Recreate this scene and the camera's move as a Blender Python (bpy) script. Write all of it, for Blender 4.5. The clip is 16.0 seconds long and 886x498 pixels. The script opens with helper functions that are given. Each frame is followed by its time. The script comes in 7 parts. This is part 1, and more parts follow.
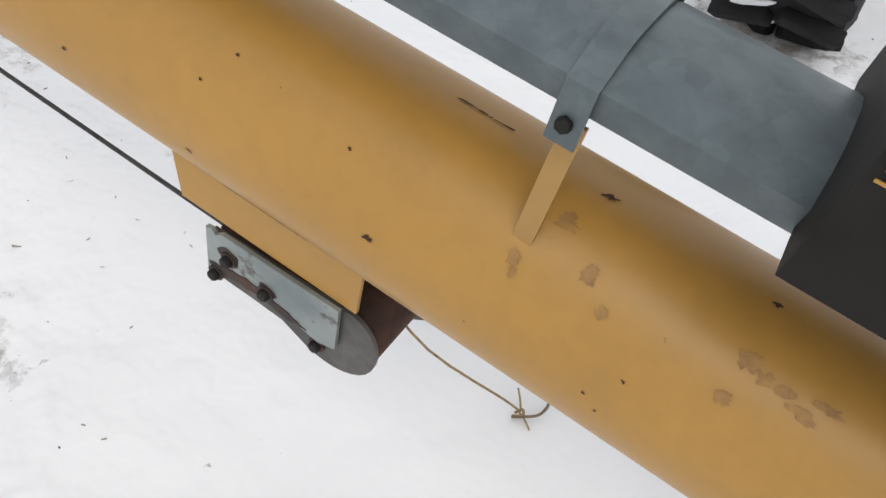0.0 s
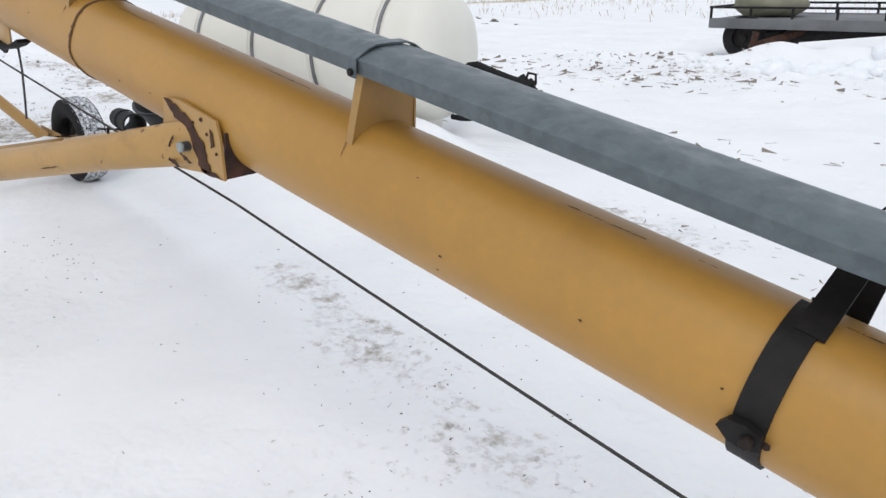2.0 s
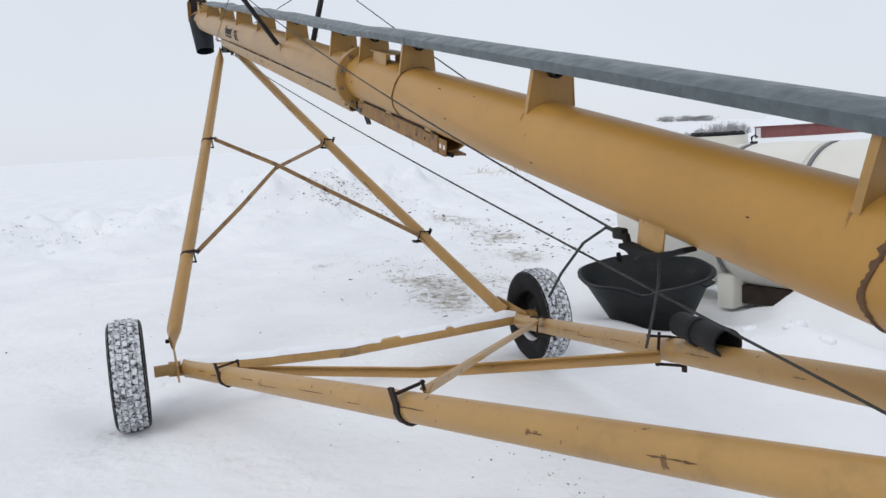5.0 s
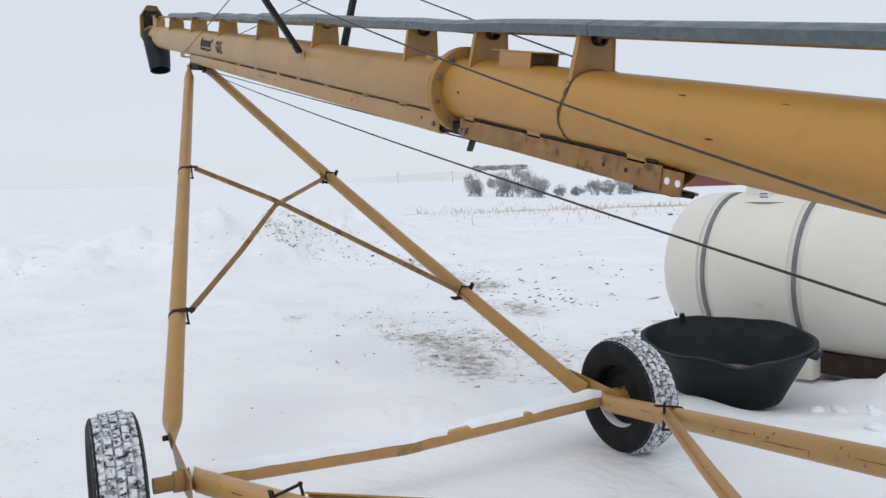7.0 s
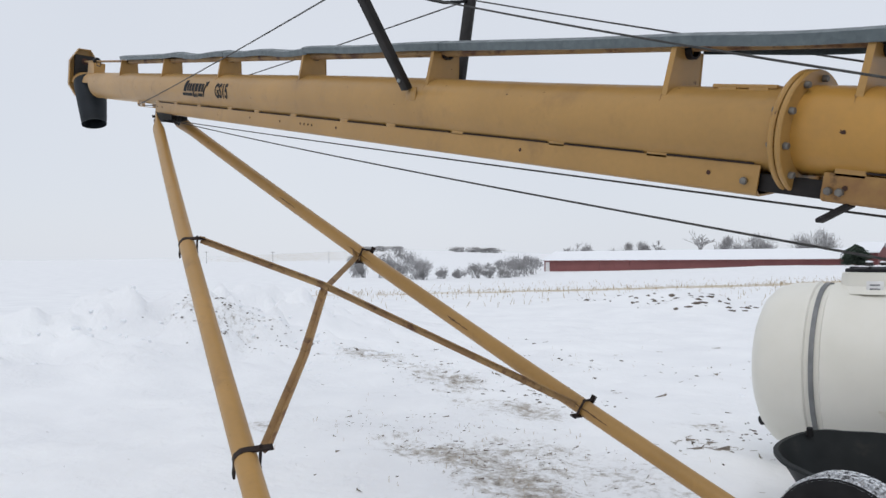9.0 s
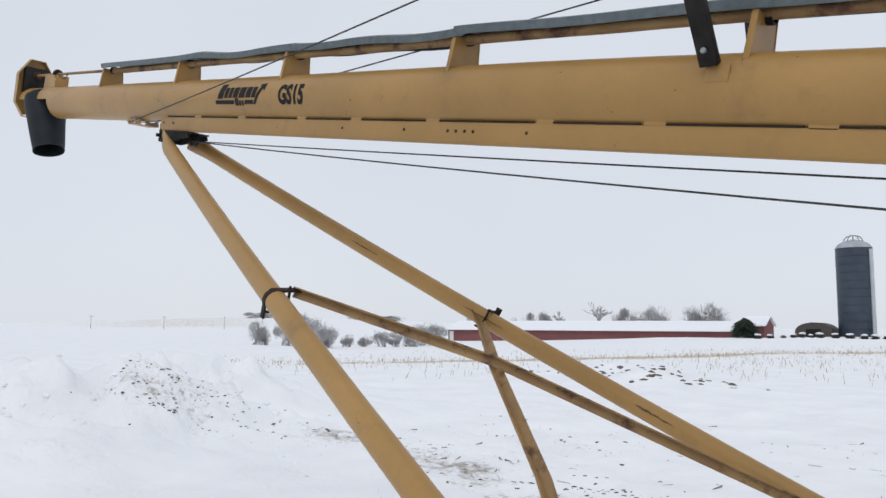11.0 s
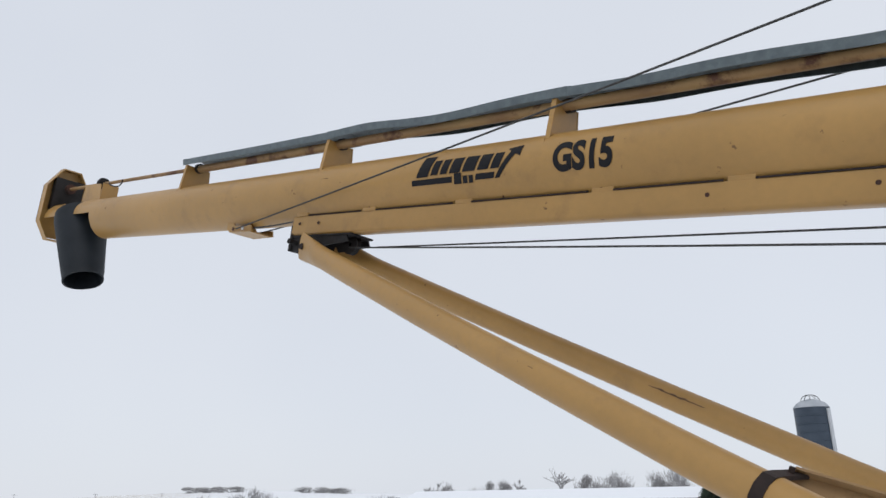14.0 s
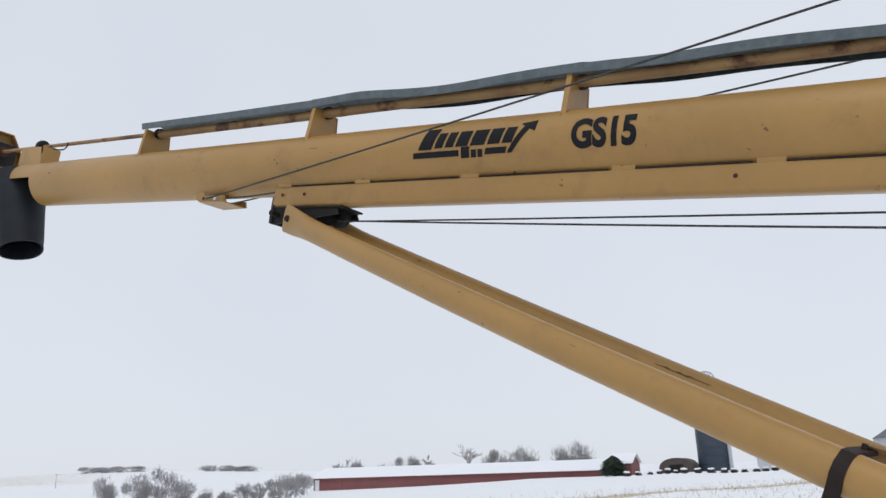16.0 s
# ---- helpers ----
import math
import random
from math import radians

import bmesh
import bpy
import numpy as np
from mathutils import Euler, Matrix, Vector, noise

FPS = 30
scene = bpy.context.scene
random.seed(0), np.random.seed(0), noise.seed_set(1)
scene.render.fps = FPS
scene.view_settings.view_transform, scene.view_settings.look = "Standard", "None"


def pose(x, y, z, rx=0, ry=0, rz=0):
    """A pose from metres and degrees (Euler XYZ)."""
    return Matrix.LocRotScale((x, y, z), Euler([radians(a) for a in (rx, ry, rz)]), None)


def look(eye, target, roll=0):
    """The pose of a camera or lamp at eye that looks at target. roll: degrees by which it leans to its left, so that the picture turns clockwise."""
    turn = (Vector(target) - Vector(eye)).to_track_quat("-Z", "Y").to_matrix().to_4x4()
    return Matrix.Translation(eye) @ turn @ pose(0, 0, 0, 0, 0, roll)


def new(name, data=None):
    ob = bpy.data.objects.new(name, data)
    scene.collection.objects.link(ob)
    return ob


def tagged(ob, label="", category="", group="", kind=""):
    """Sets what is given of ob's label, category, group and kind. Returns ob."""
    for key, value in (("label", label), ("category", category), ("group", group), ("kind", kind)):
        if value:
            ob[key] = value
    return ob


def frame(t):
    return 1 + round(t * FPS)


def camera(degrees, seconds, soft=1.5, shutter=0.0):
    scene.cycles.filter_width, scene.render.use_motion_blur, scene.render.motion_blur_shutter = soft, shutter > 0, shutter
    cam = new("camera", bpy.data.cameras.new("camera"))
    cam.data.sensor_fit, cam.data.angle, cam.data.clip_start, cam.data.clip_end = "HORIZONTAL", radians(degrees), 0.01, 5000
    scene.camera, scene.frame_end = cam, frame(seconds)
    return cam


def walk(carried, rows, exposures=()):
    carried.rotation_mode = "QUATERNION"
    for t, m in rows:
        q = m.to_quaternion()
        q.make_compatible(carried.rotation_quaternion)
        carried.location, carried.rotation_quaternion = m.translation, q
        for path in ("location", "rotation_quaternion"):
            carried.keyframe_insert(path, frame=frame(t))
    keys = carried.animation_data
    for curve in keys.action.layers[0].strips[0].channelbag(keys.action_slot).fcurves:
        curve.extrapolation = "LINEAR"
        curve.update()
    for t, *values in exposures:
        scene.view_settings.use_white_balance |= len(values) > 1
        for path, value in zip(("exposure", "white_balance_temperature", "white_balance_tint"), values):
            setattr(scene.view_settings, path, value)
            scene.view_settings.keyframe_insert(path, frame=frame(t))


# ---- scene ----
cam = camera(60.3, 16.0)
# ---- walk ----
PATH = [
    (0, (6.915, -0.56, 1.199), (6.197, 0.688, -0.189), 3.3),
    (0.5, (6.696, -0.716, 1.186), (6.04, 0.591, -0.178), 4.4),
    (1, (6.495, -0.733, 1.151), (5.952, 0.606, -0.232), 4.5),
    (1.3, (6.32, -0.782, 1.211), (5.619, 0.599, -0.054), 2.0),
    (1.6, (6.184, -0.911, 1.305), (5.175, 0.539, 0.367), -1.0),
    (2, (6.035, -1.049, 1.402), (4.739, 0.317, 0.729), -1.4),
    (2.5, (5.82, -1.022, 1.453), (4.277, 0.151, 0.962), -1.6),
    (3, (5.635, -1.048, 1.466), (3.989, 0.013, 1.059), -1.5),
    (3.5, (5.391, -1.125, 1.494), (3.677, -0.168, 1.111), -3.7),
    (4, (5.128, -1.129, 1.509), (3.322, -0.347, 1.157), -3.8),
    (4.5, (4.907, -1.16, 1.507), (3.063, -0.441, 1.217), -3.4),
    (4.7, (4.791, -1.202, 1.507), (2.948, -0.478, 1.226), -3.3),
    (6.8, (3.409, -1.54, 1.505), (1.651, -0.612, 1.283), -2.0),
    (7, (3.26, -1.601, 1.514), (1.504, -0.66, 1.335), -1.6),
    (7.5, (2.868, -1.748, 1.504), (1.208, -0.648, 1.322), -2.8),
    (8, (2.469, -1.858, 1.541), (0.834, -0.707, 1.481), -2.1),
    (8.5, (1.992, -1.978, 1.515), (0.377, -0.799, 1.535), -0.8),
    (9, (1.567, -2.091, 1.536), (-0.013, -0.865, 1.564), -0.4),
    (9.2, (1.394, -2.127, 1.534), (-0.204, -0.926, 1.608), -0.2),
    (11.3, (-0.487, -2.232, 1.524), (-1.87, -0.804, 1.739), 0.3),
    (11.5, (-0.65, -2.209, 1.556), (-2.039, -0.789, 1.785), 0.0),
    (12, (-1.071, -2.204, 1.573), (-2.359, -0.714, 1.918), -0.8),
    (12.5, (-1.445, -2.103, 1.602), (-2.736, -0.635, 2.025), -0.8),
    (13, (-1.795, -2.115, 1.606), (-3.091, -0.683, 2.126), -1.2),
    (13.5, (-2.051, -2.099, 1.627), (-3.302, -0.645, 2.194), -0.6),
    (14, (-2.269, -2.119, 1.634), (-3.508, -0.678, 2.257), -0.9),
    (14.5, (-2.443, -2.222, 1.669), (-3.634, -0.743, 2.296), -2.1),
    (15, (-2.539, -2.174, 1.657), (-3.808, -0.776, 2.315), -1.0),
    (15.5, (-2.583, -2.23, 1.676), (-3.763, -0.747, 2.313), -1.1),
    (16, (-2.576, -2.272, 1.654), (-3.645, -0.677, 2.216), -1.8),
]
walk(cam, [(t, look(eye, target, roll)) for t, eye, target, roll in PATH],
     [(0.0, 0.33, 6800, 10), (0.5, 0.33, 6750, 10), (1.0, 0.12, 6550, 10), (1.5, 0.30, 6600, 10), (2.0, 0.25, 6500, 10), (2.5, 0.05, 6450, 10), (3.0, 0.08, 6450, 10), (3.5, 0.15, 6450, 10), (4.5, 0.11, 6420, 10), (7.0, 0.05, 6400, 10), (9.0, 0.03, 6420, 10), (11.5, 0.03, 6420, 10), (16.0, 0.04, 6400, 10)])

# ---- world and light ----
world = bpy.data.worlds.new("overcast_sky")
scene.world = world
world.use_nodes = True
wt = world.node_tree
wt.nodes.clear()
w_out = wt.nodes.new("ShaderNodeOutputWorld")
w_bg = wt.nodes.new("ShaderNodeBackground")
w_sky = wt.nodes.new("ShaderNodeTexSky")
w_sky.sky_type = "NISHITA"
w_sky.sun_disc = False
w_sky.sun_elevation = radians(32)
w_sky.sun_rotation = radians(200)
w_mul = wt.nodes.new("ShaderNodeVectorMath")
w_mul.operation = "SCALE"
w_mul.inputs[3].default_value = 0.10
w_co = wt.nodes.new("ShaderNodeTexCoord")
w_no = wt.nodes.new("ShaderNodeTexNoise")
w_no.inputs["Scale"].default_value = 1.6
w_no.inputs["Detail"].default_value = 3
w_ra = wt.nodes.new("ShaderNodeValToRGB")
w_ra.color_ramp.elements[0].position, w_ra.color_ramp.elements[0].color = 0.3, (0.70, 0.735, 0.80, 1)
w_ra.color_ramp.elements[1].position, w_ra.color_ramp.elements[1].color = 0.7, (0.75, 0.78, 0.835, 1)
w_mix = wt.nodes.new("ShaderNodeMixRGB")
w_mix.inputs[0].default_value = 0.92
wt.links.new(w_co.outputs["Generated"], w_no.inputs["Vector"])
wt.links.new(w_no.outputs["Fac"], w_ra.inputs["Fac"])
wt.links.new(w_sky.outputs[0], w_mul.inputs[0])
wt.links.new(w_mul.outputs[0], w_mix.inputs[1])
wt.links.new(w_ra.outputs[0], w_mix.inputs[2])
wt.links.new(w_mix.outputs[0], w_bg.inputs[0])
wt.links.new(w_bg.outputs[0], w_out.inputs[0])
w_bg.inputs[1].default_value = 1.0

sun_data = bpy.data.lights.new("sun", "SUN")
sun_data.energy = 0.7
sun_data.angle = radians(35)
sun_data.color = (1.0, 0.97, 0.93)
sun = new("sun", sun_data)
sun.matrix_world = look((6, -9, 14), (0, 0, 0))


# ---- materials ----
def base_material(name, rough=0.6, metal=0.0, spec=0.5):
    m = bpy.data.materials.new(name)
    m.use_nodes = True
    nt = m.node_tree
    p = nt.nodes["Principled BSDF"]
    p.inputs["Roughness"].default_value = rough
    p.inputs["Metallic"].default_value = metal
    p.inputs["Specular IOR Level"].default_value = spec
    return m, nt, p


def coords(nt):
    g = nt.nodes.new("ShaderNodeNewGeometry")
    return g.outputs["Position"]


def noise_fac(nt, pos, scale, detail=4.0, rough=0.55, stretch=None):
    n = nt.nodes.new("ShaderNodeTexNoise")
    n.inputs["Scale"].default_value = scale
    n.inputs["Detail"].default_value = detail
    n.inputs["Roughness"].default_value = rough
    if stretch:
        mp = nt.nodes.new("ShaderNodeMapping")
        mp.inputs["Rotation"].default_value = stretch[1]
        mp.inputs["Scale"].default_value = stretch[0]
        nt.links.new(pos, mp.inputs["Vector"])
        pos = mp.outputs["Vector"]
    nt.links.new(pos, n.inputs["Vector"])
    return n.outputs["Fac"]


def ramp(nt, fac, stops):
    r = nt.nodes.new("ShaderNodeValToRGB")
    while len(r.color_ramp.elements) < len(stops):
        r.color_ramp.elements.new(0.5)
    for e, (p, c) in zip(r.color_ramp.elements, stops):
        e.position = p
        e.color = (*c, 1) if len(c) == 3 else c
    nt.links.new(fac, r.inputs["Fac"])
    return r.outputs["Color"]


def mixed(nt, fac, a, b, mode="MIX"):
    m = nt.nodes.new("ShaderNodeMixRGB")
    m.blend_type = mode
    for sock, v in ((m.inputs[0], fac), (m.inputs[1], a), (m.inputs[2], b)):
        if isinstance(v, (int, float)):
            sock.default_value = v
        elif isinstance(v, tuple):
            sock.default_value = (*v, 1)
        else:
            nt.links.new(v, sock)
    return m.outputs[0]


def bump(nt, p, fac, strength=0.3, dist=0.01):
    b = nt.nodes.new("ShaderNodeBump")
    b.inputs["Strength"].default_value = strength
    b.inputs["Distance"].default_value = dist
    nt.links.new(fac, b.inputs["Height"])
    nt.links.new(b.outputs["Normal"], p.inputs["Normal"])


GREY = (0.5, 0.5, 0.5)


def yellow_paint(name, tone=(0.455, 0.258, 0.066), wear=0.62, rust=(0.055, 0.022, 0.012), dirt=0.22):
    """Faded yellow enamel with chips of rust and dirty streaks."""
    m, nt, p = base_material(name, 0.42, 0.0, 0.42)
    pos = coords(nt)
    big = noise_fac(nt, pos, 2.2, 3)
    col = ramp(nt, big, [(0.25, tuple(c * 0.88 for c in tone)), (0.75, tuple(min(1, c * 1.1) for c in tone))])
    fine = noise_fac(nt, pos, 45, 3)
    col = mixed(nt, 0.10, col, ramp(nt, fine, [(0.3, (0.35, 0.3, 0.2)), (0.7, (0.75, 0.6, 0.4))]), "OVERLAY")
    grime = ramp(nt, noise_fac(nt, pos, 5.5, 6, 0.65), [(0.56, (0, 0, 0)), (0.72, (1, 1, 1))])
    col = mixed(nt, mixed(nt, 1.0, grime, (dirt, dirt, dirt), "MULTIPLY"), col, (0.20, 0.115, 0.045))
    streak = ramp(nt, noise_fac(nt, pos, 6.0, 4, 0.6, ((1, 9, 9), (0, 0.2, 0))), [(0.70, (0, 0, 0)), (0.76, (1, 1, 1))])
    chip = ramp(nt, noise_fac(nt, pos, 26, 5, 0.6), [(wear + 0.075, (0, 0, 0)), (wear + 0.095, (1, 1, 1))])
    chips = mixed(nt, 1.0, chip, mixed(nt, 0.7, streak, (1, 1, 1), "ADD"), "MULTIPLY")
    col = mixed(nt, chips, col, rust)
    nt.links.new(col, p.inputs["Base Color"])
    nt.links.new(ramp(nt, mixed(nt, 0.5, fine, chips), [(0.2, (0.36,) * 3), (0.8, (0.62,) * 3)]), p.inputs["Roughness"])
    bump(nt, p, noise_fac(nt, pos, 9, 3), 0.08, 0.01)
    return m


def simple(name, lo, hi, scale, rough=0.6, metal=0.0, bumpy=0.15, bscale=40, spec=0.4, second=None):
    """Two-scale mottled material."""
    m, nt, p = base_material(name, rough, metal, spec)
    pos = coords(nt)
    col = ramp(nt, noise_fac(nt, pos, scale, 4), [(0.3, lo), (0.7, hi)])
    if second:
        col = mixed(nt, ramp(nt, noise_fac(nt, pos, second[1], 6, 0.65), [(second[2], (0, 0, 0)), (second[2] + second[3], (1, 1, 1))]), col, second[0])
    nt.links.new(col, p.inputs["Base Color"])
    if bumpy:
        bump(nt, p, noise_fac(nt, pos, bscale, 4), bumpy, 0.01)
    return m


M_YELLOW = yellow_paint("yellow_enamel", (0.408, 0.221, 0.049), 0.68)
M_YELLOW_WORN = yellow_paint("worn_yellow_enamel", (0.362, 0.212, 0.066), 0.625, dirt=0.46)
M_YELLOW_RUSTY = yellow_paint("rusted_yellow_enamel", (0.405, 0.243, 0.082), 0.585, (0.075, 0.028, 0.015), 0.5)
M_WELD = simple("stained_weld", (0.16, 0.085, 0.036), (0.075, 0.038, 0.020), 30, 0.7)
M_BRACE = simple("browned_yellow_paint", (0.36, 0.235, 0.10), (0.22, 0.125, 0.058), 6, 0.62, second=((0.10, 0.046, 0.026), 9, 0.52, 0.12))
M_RAIL = simple("rust_eaten_yellow_paint", (0.33, 0.19, 0.06), (0.20, 0.10, 0.04), 12, 0.65, second=((0.06, 0.028, 0.016), 14, 0.55, 0.14))
M_STAIN = simple("brown_rust_stain", (0.33, 0.185, 0.055), (0.17, 0.085, 0.035), 40, 0.6, 0, 0.1, 60)
M_FAINT = simple("faint_brown_stain", (0.385, 0.208, 0.052), (0.235, 0.120, 0.040), 70, 0.5, 0, 0.05, 60)
M_GALV, nt, p = base_material("galvanised_sheet", 0.42, 0.45, 0.5)
pos = coords(nt)
vor = nt.nodes.new("ShaderNodeTexVoronoi")
vor.inputs["Scale"].default_value = 55
nt.links.new(pos, vor.inputs["Vector"])
spangle = ramp(nt, vor.outputs["Color"], [(0.2, (0.085, 0.108, 0.118)), (0.8, (0.135, 0.165, 0.178))])
cloud = ramp(nt, noise_fac(nt, pos, 24, 6, 0.65), [(0.30, (0.088, 0.108, 0.117)), (0.52, (0.118, 0.143, 0.150)), (0.74, (0.158, 0.186, 0.192))])
col = mixed(nt, 0.68, spangle, cloud)
col = mixed(nt, ramp(nt, noise_fac(nt, pos, 5.0, 6, 0.7), [(0.58, (0, 0, 0)), (0.78, (0.32, 0.32, 0.32))]), col, (0.22, 0.26, 0.27))
nt.links.new(col, p.inputs["Base Color"])
nt.links.new(ramp(nt, noise_fac(nt, pos, 20, 5), [(0.3, (0.30,) * 3), (0.7, (0.58,) * 3)]), p.inputs["Roughness"])
bump(nt, p, noise_fac(nt, pos, 7, 3), 0.10, 0.02)

M_STEEL = simple("weathered_zinc_plate", (0.20, 0.23, 0.23), (0.36, 0.39, 0.38), 9, 0.5, 0.5, second=((0.07, 0.04, 0.03), 16, 0.58, 0.1))
M_BOLT = simple("dulled_bolt_steel", (0.11, 0.10, 0.09), (0.20, 0.19, 0.17), 30, 0.55, 0.4, 0.1, 60)
M_RUST = simple("rusted_steel", (0.022, 0.013, 0.011), (0.085, 0.036, 0.022), 18, 0.85, 0.1, 0.4, 60)
M_IRON = simple("blackened_iron", (0.007, 0.0065, 0.0065), (0.021, 0.018, 0.017), 14, 0.6, 0.1, 0.2, 50, 0.25)
M_IRONGREY = simple("bare_grey_iron", (0.04, 0.042, 0.044), (0.10, 0.10, 0.10), 22, 0.45, 0.5, 0.15, 60)
M_SHOE = simple("rusted_dark_steel", (0.030, 0.027, 0.026), (0.070, 0.050, 0.042), 16, 0.6, 0.3, 0.3, 60, 0.4, ((0.085, 0.035, 0.02), 12, 0.52, 0.1))
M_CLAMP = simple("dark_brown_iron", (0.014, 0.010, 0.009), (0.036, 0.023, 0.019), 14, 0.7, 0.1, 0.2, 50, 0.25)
M_CABLE = simple("wire_rope", (0.028, 0.028, 0.028), (0.065, 0.064, 0.06), 60, 0.6, 0.3, 0.3, 150)
M_RUBBER = simple("black_rubber", (0.007, 0.007, 0.008), (0.016, 0.016, 0.017), 8, 0.75, 0, 0.15, 40, 0.25)
M_SPOUT = simple("dark_rubber_boot", (0.007, 0.010, 0.013), (0.015, 0.019, 0.024), 5, 0.6, 0, 0.2, 12, 0.25)
M_TREAD = simple("snow_packed_tread", (0.014, 0.014, 0.015), (0.03, 0.03, 0.03), 10, 0.85, 0, 0.2, 40, 0.3, ((0.70, 0.72, 0.75), 42, 0.38, 0.16))
M_TUB = simple("black_stock_tub_plastic", (0.008, 0.010, 0.011), (0.019, 0.022, 0.023), 4, 0.55, 0, 0.12, 9, 0.22, ((0.042, 0.038, 0.033), 4, 0.60, 0.22))
M_POLY = simple("milky_poly", (0.68, 0.665, 0.595), (0.745, 0.728, 0.665), 2.0, 0.42, 0, 0.05, 6, 0.4, ((0.50, 0.44, 0.31), 2.6, 0.68, 0.14))
M_STRAPGREY = simple("grey_steel_band", (0.15, 0.155, 0.16), (0.23, 0.235, 0.24), 10, 0.55, 0.3)
M_WHITE = simple("white_label", (0.7, 0.7, 0.7), (0.8, 0.8, 0.8), 20, 0.6)
M_DECAL = simple("black_decal_vinyl", (0.006, 0.006, 0.008), (0.012, 0.012, 0.014), 12, 0.6, 0, 0, spec=0.2)
M_BOX = simple("black_painted_guard", (0.010, 0.009, 0.008), (0.022, 0.020, 0.018), 7, 0.7, 0, 0.1, 30, 0.2)
M_SNOWCAP = simple("settled_snow", (0.80, 0.82, 0.85), (0.87, 0.885, 0.91), 8, 0.9, 0, 0.5, 14, 0.2)
M_TWINE = simple("frayed_twine", (0.20, 0.13, 0.06), (0.36, 0.27, 0.14), 60, 0.9)
# red paled to put some distance haze into the colour
M_BARN = simple("barn_red_steel", (0.175, 0.062, 0.061), (0.225, 0.084, 0.081), 0.25, 0.6, 0, 0, 4)
M_TRIM = simple("white_barn_trim", (0.6, 0.6, 0.6), (0.72, 0.72, 0.72), 0.5, 0.6, 0, 0)
M_SILO = simple("dark_blue_silo_enamel", (0.028, 0.042, 0.062), (0.045, 0.062, 0.085), 0.35, 0.4, 0, 0)
M_DOME = simple("frosted_silo_roof", (0.27, 0.30, 0.33), (0.42, 0.44, 0.47), 0.6, 0.6, 0, 0)
M_BROWNSHED = simple("brown_sheet_shed", (0.055, 0.047, 0.042), (0.085, 0.07, 0.06), 0.5, 0.7, 0, 0)
M_PALE = simple("pale_grey_sheet", (0.42, 0.44, 0.46), (0.5, 0.52, 0.54), 0.5, 0.6, 0, 0)
# bark paled to grey so that distance haze sits in its colour
M_BARK = simple("haze_paled_bark", (0.24, 0.235, 0.235), (0.38, 0.375, 0.38), 0.7, 0.9, 0, 0)
M_FIR = simple("dark_fir_needles", (0.018, 0.030, 0.020), (0.05, 0.07, 0.05), 1.2, 0.9, 0, 0)
M_SHRUB = simple("bare_dark_shrub", (0.05, 0.045, 0.042), (0.10, 0.09, 0.085), 1.5, 0.9, 0, 0)
# dark brown that paints the shaded gap under the tank
M_RECESS = simple("dark_recess_brown", (0.020, 0.013, 0.009), (0.050, 0.032, 0.022), 9, 0.7, 0, 0.3, 30)
M_SHOESTEEL = simple("worn_dark_steel", (0.060, 0.056, 0.053), (0.15, 0.14, 0.13), 16, 0.48, 0.45, 0.2, 60, second=((0.085, 0.045, 0.030), 11, 0.55, 0.12))
M_CLOD = simple("frozen_dirt", (0.065, 0.052, 0.043), (0.19, 0.155, 0.125), 20, 0.95, 0, 0.3, 50)
M_STALK = simple("dry_corn_stalk", (0.30, 0.22, 0.12), (0.46, 0.36, 0.23), 3, 0.9, 0, 0)
M_LITTER = simple("frosted_chaff", (0.16, 0.135, 0.11), (0.38, 0.34, 0.29), 5, 0.9)
M_STALKDARK = simple("brown_dead_stem", (0.11, 0.075, 0.05), (0.22, 0.16, 0.10), 40, 0.9)
M_DECK = simple("grey_steel_deck", (0.11, 0.115, 0.12), (0.19, 0.195, 0.2), 2, 0.7, 0.1)
M_CANVAS = simple("olive_bale_wrap", (0.16, 0.16, 0.11), (0.28, 0.27, 0.21), 3, 0.8)

# snow-covered ground: white snow, frozen dirt and straw showing through, stubble far off
M_SNOW, nt, p = base_material("trodden_snow", 0.85, 0.0, 0.25)
pos = coords(nt)
snow_c = ramp(nt, noise_fac(nt, pos, 0.9, 5), [(0.3, (0.79, 0.80, 0.82)), (0.7, (0.87, 0.88, 0.892))])
at_d = nt.nodes.new("ShaderNodeAttribute")
at_d.attribute_name = "dirt"
at_s = nt.nodes.new("ShaderNodeAttribute")
at_s.attribute_name = "straw"


def grown(level, fac, width):
    """Where noise rises above a level that the attribute lowers."""
    a = nt.nodes.new("ShaderNodeMath")
    a.operation = "ADD"
    nt.links.new(level, a.inputs[0])
    nt.links.new(fac, a.inputs[1])
    mr = nt.nodes.new("ShaderNodeMapRange")
    mr.inputs["From Min"].default_value = 1.0
    mr.inputs["From Max"].default_value = 1.0 + width
    nt.links.new(a.outputs[0], mr.inputs["Value"])
    return mr.outputs["Result"]


speck = noise_fac(nt, pos, 9.0, 12, 0.75)
dirt_c = ramp(nt, noise_fac(nt, pos, 14, 8, 0.75), [(0.3, (0.14, 0.12, 0.10)), (0.5, (0.39, 0.355, 0.31)), (0.7, (0.60, 0.58, 0.545))])
# grey specks: dirty crumbs, with shade of the crusty relief put into colour
crumb = grown(at_d.outputs["Fac"], noise_fac(nt, pos, 20.0, 8, 0.7), 0.42)
snow_c = mixed(nt, crumb, snow_c, (0.52, 0.51, 0.50))
grit = ramp(nt, noise_fac(nt, pos, 55.0, 3, 0.6), [(0.735, (0, 0, 0)), (0.76, (1, 1, 1))])
grit = mixed(nt, 1.0, grit, ramp(nt, noise_fac(nt, pos, 1.1, 4, 0.6), [(0.45, (0, 0, 0)), (0.62, (1, 1, 1))]), "MULTIPLY")
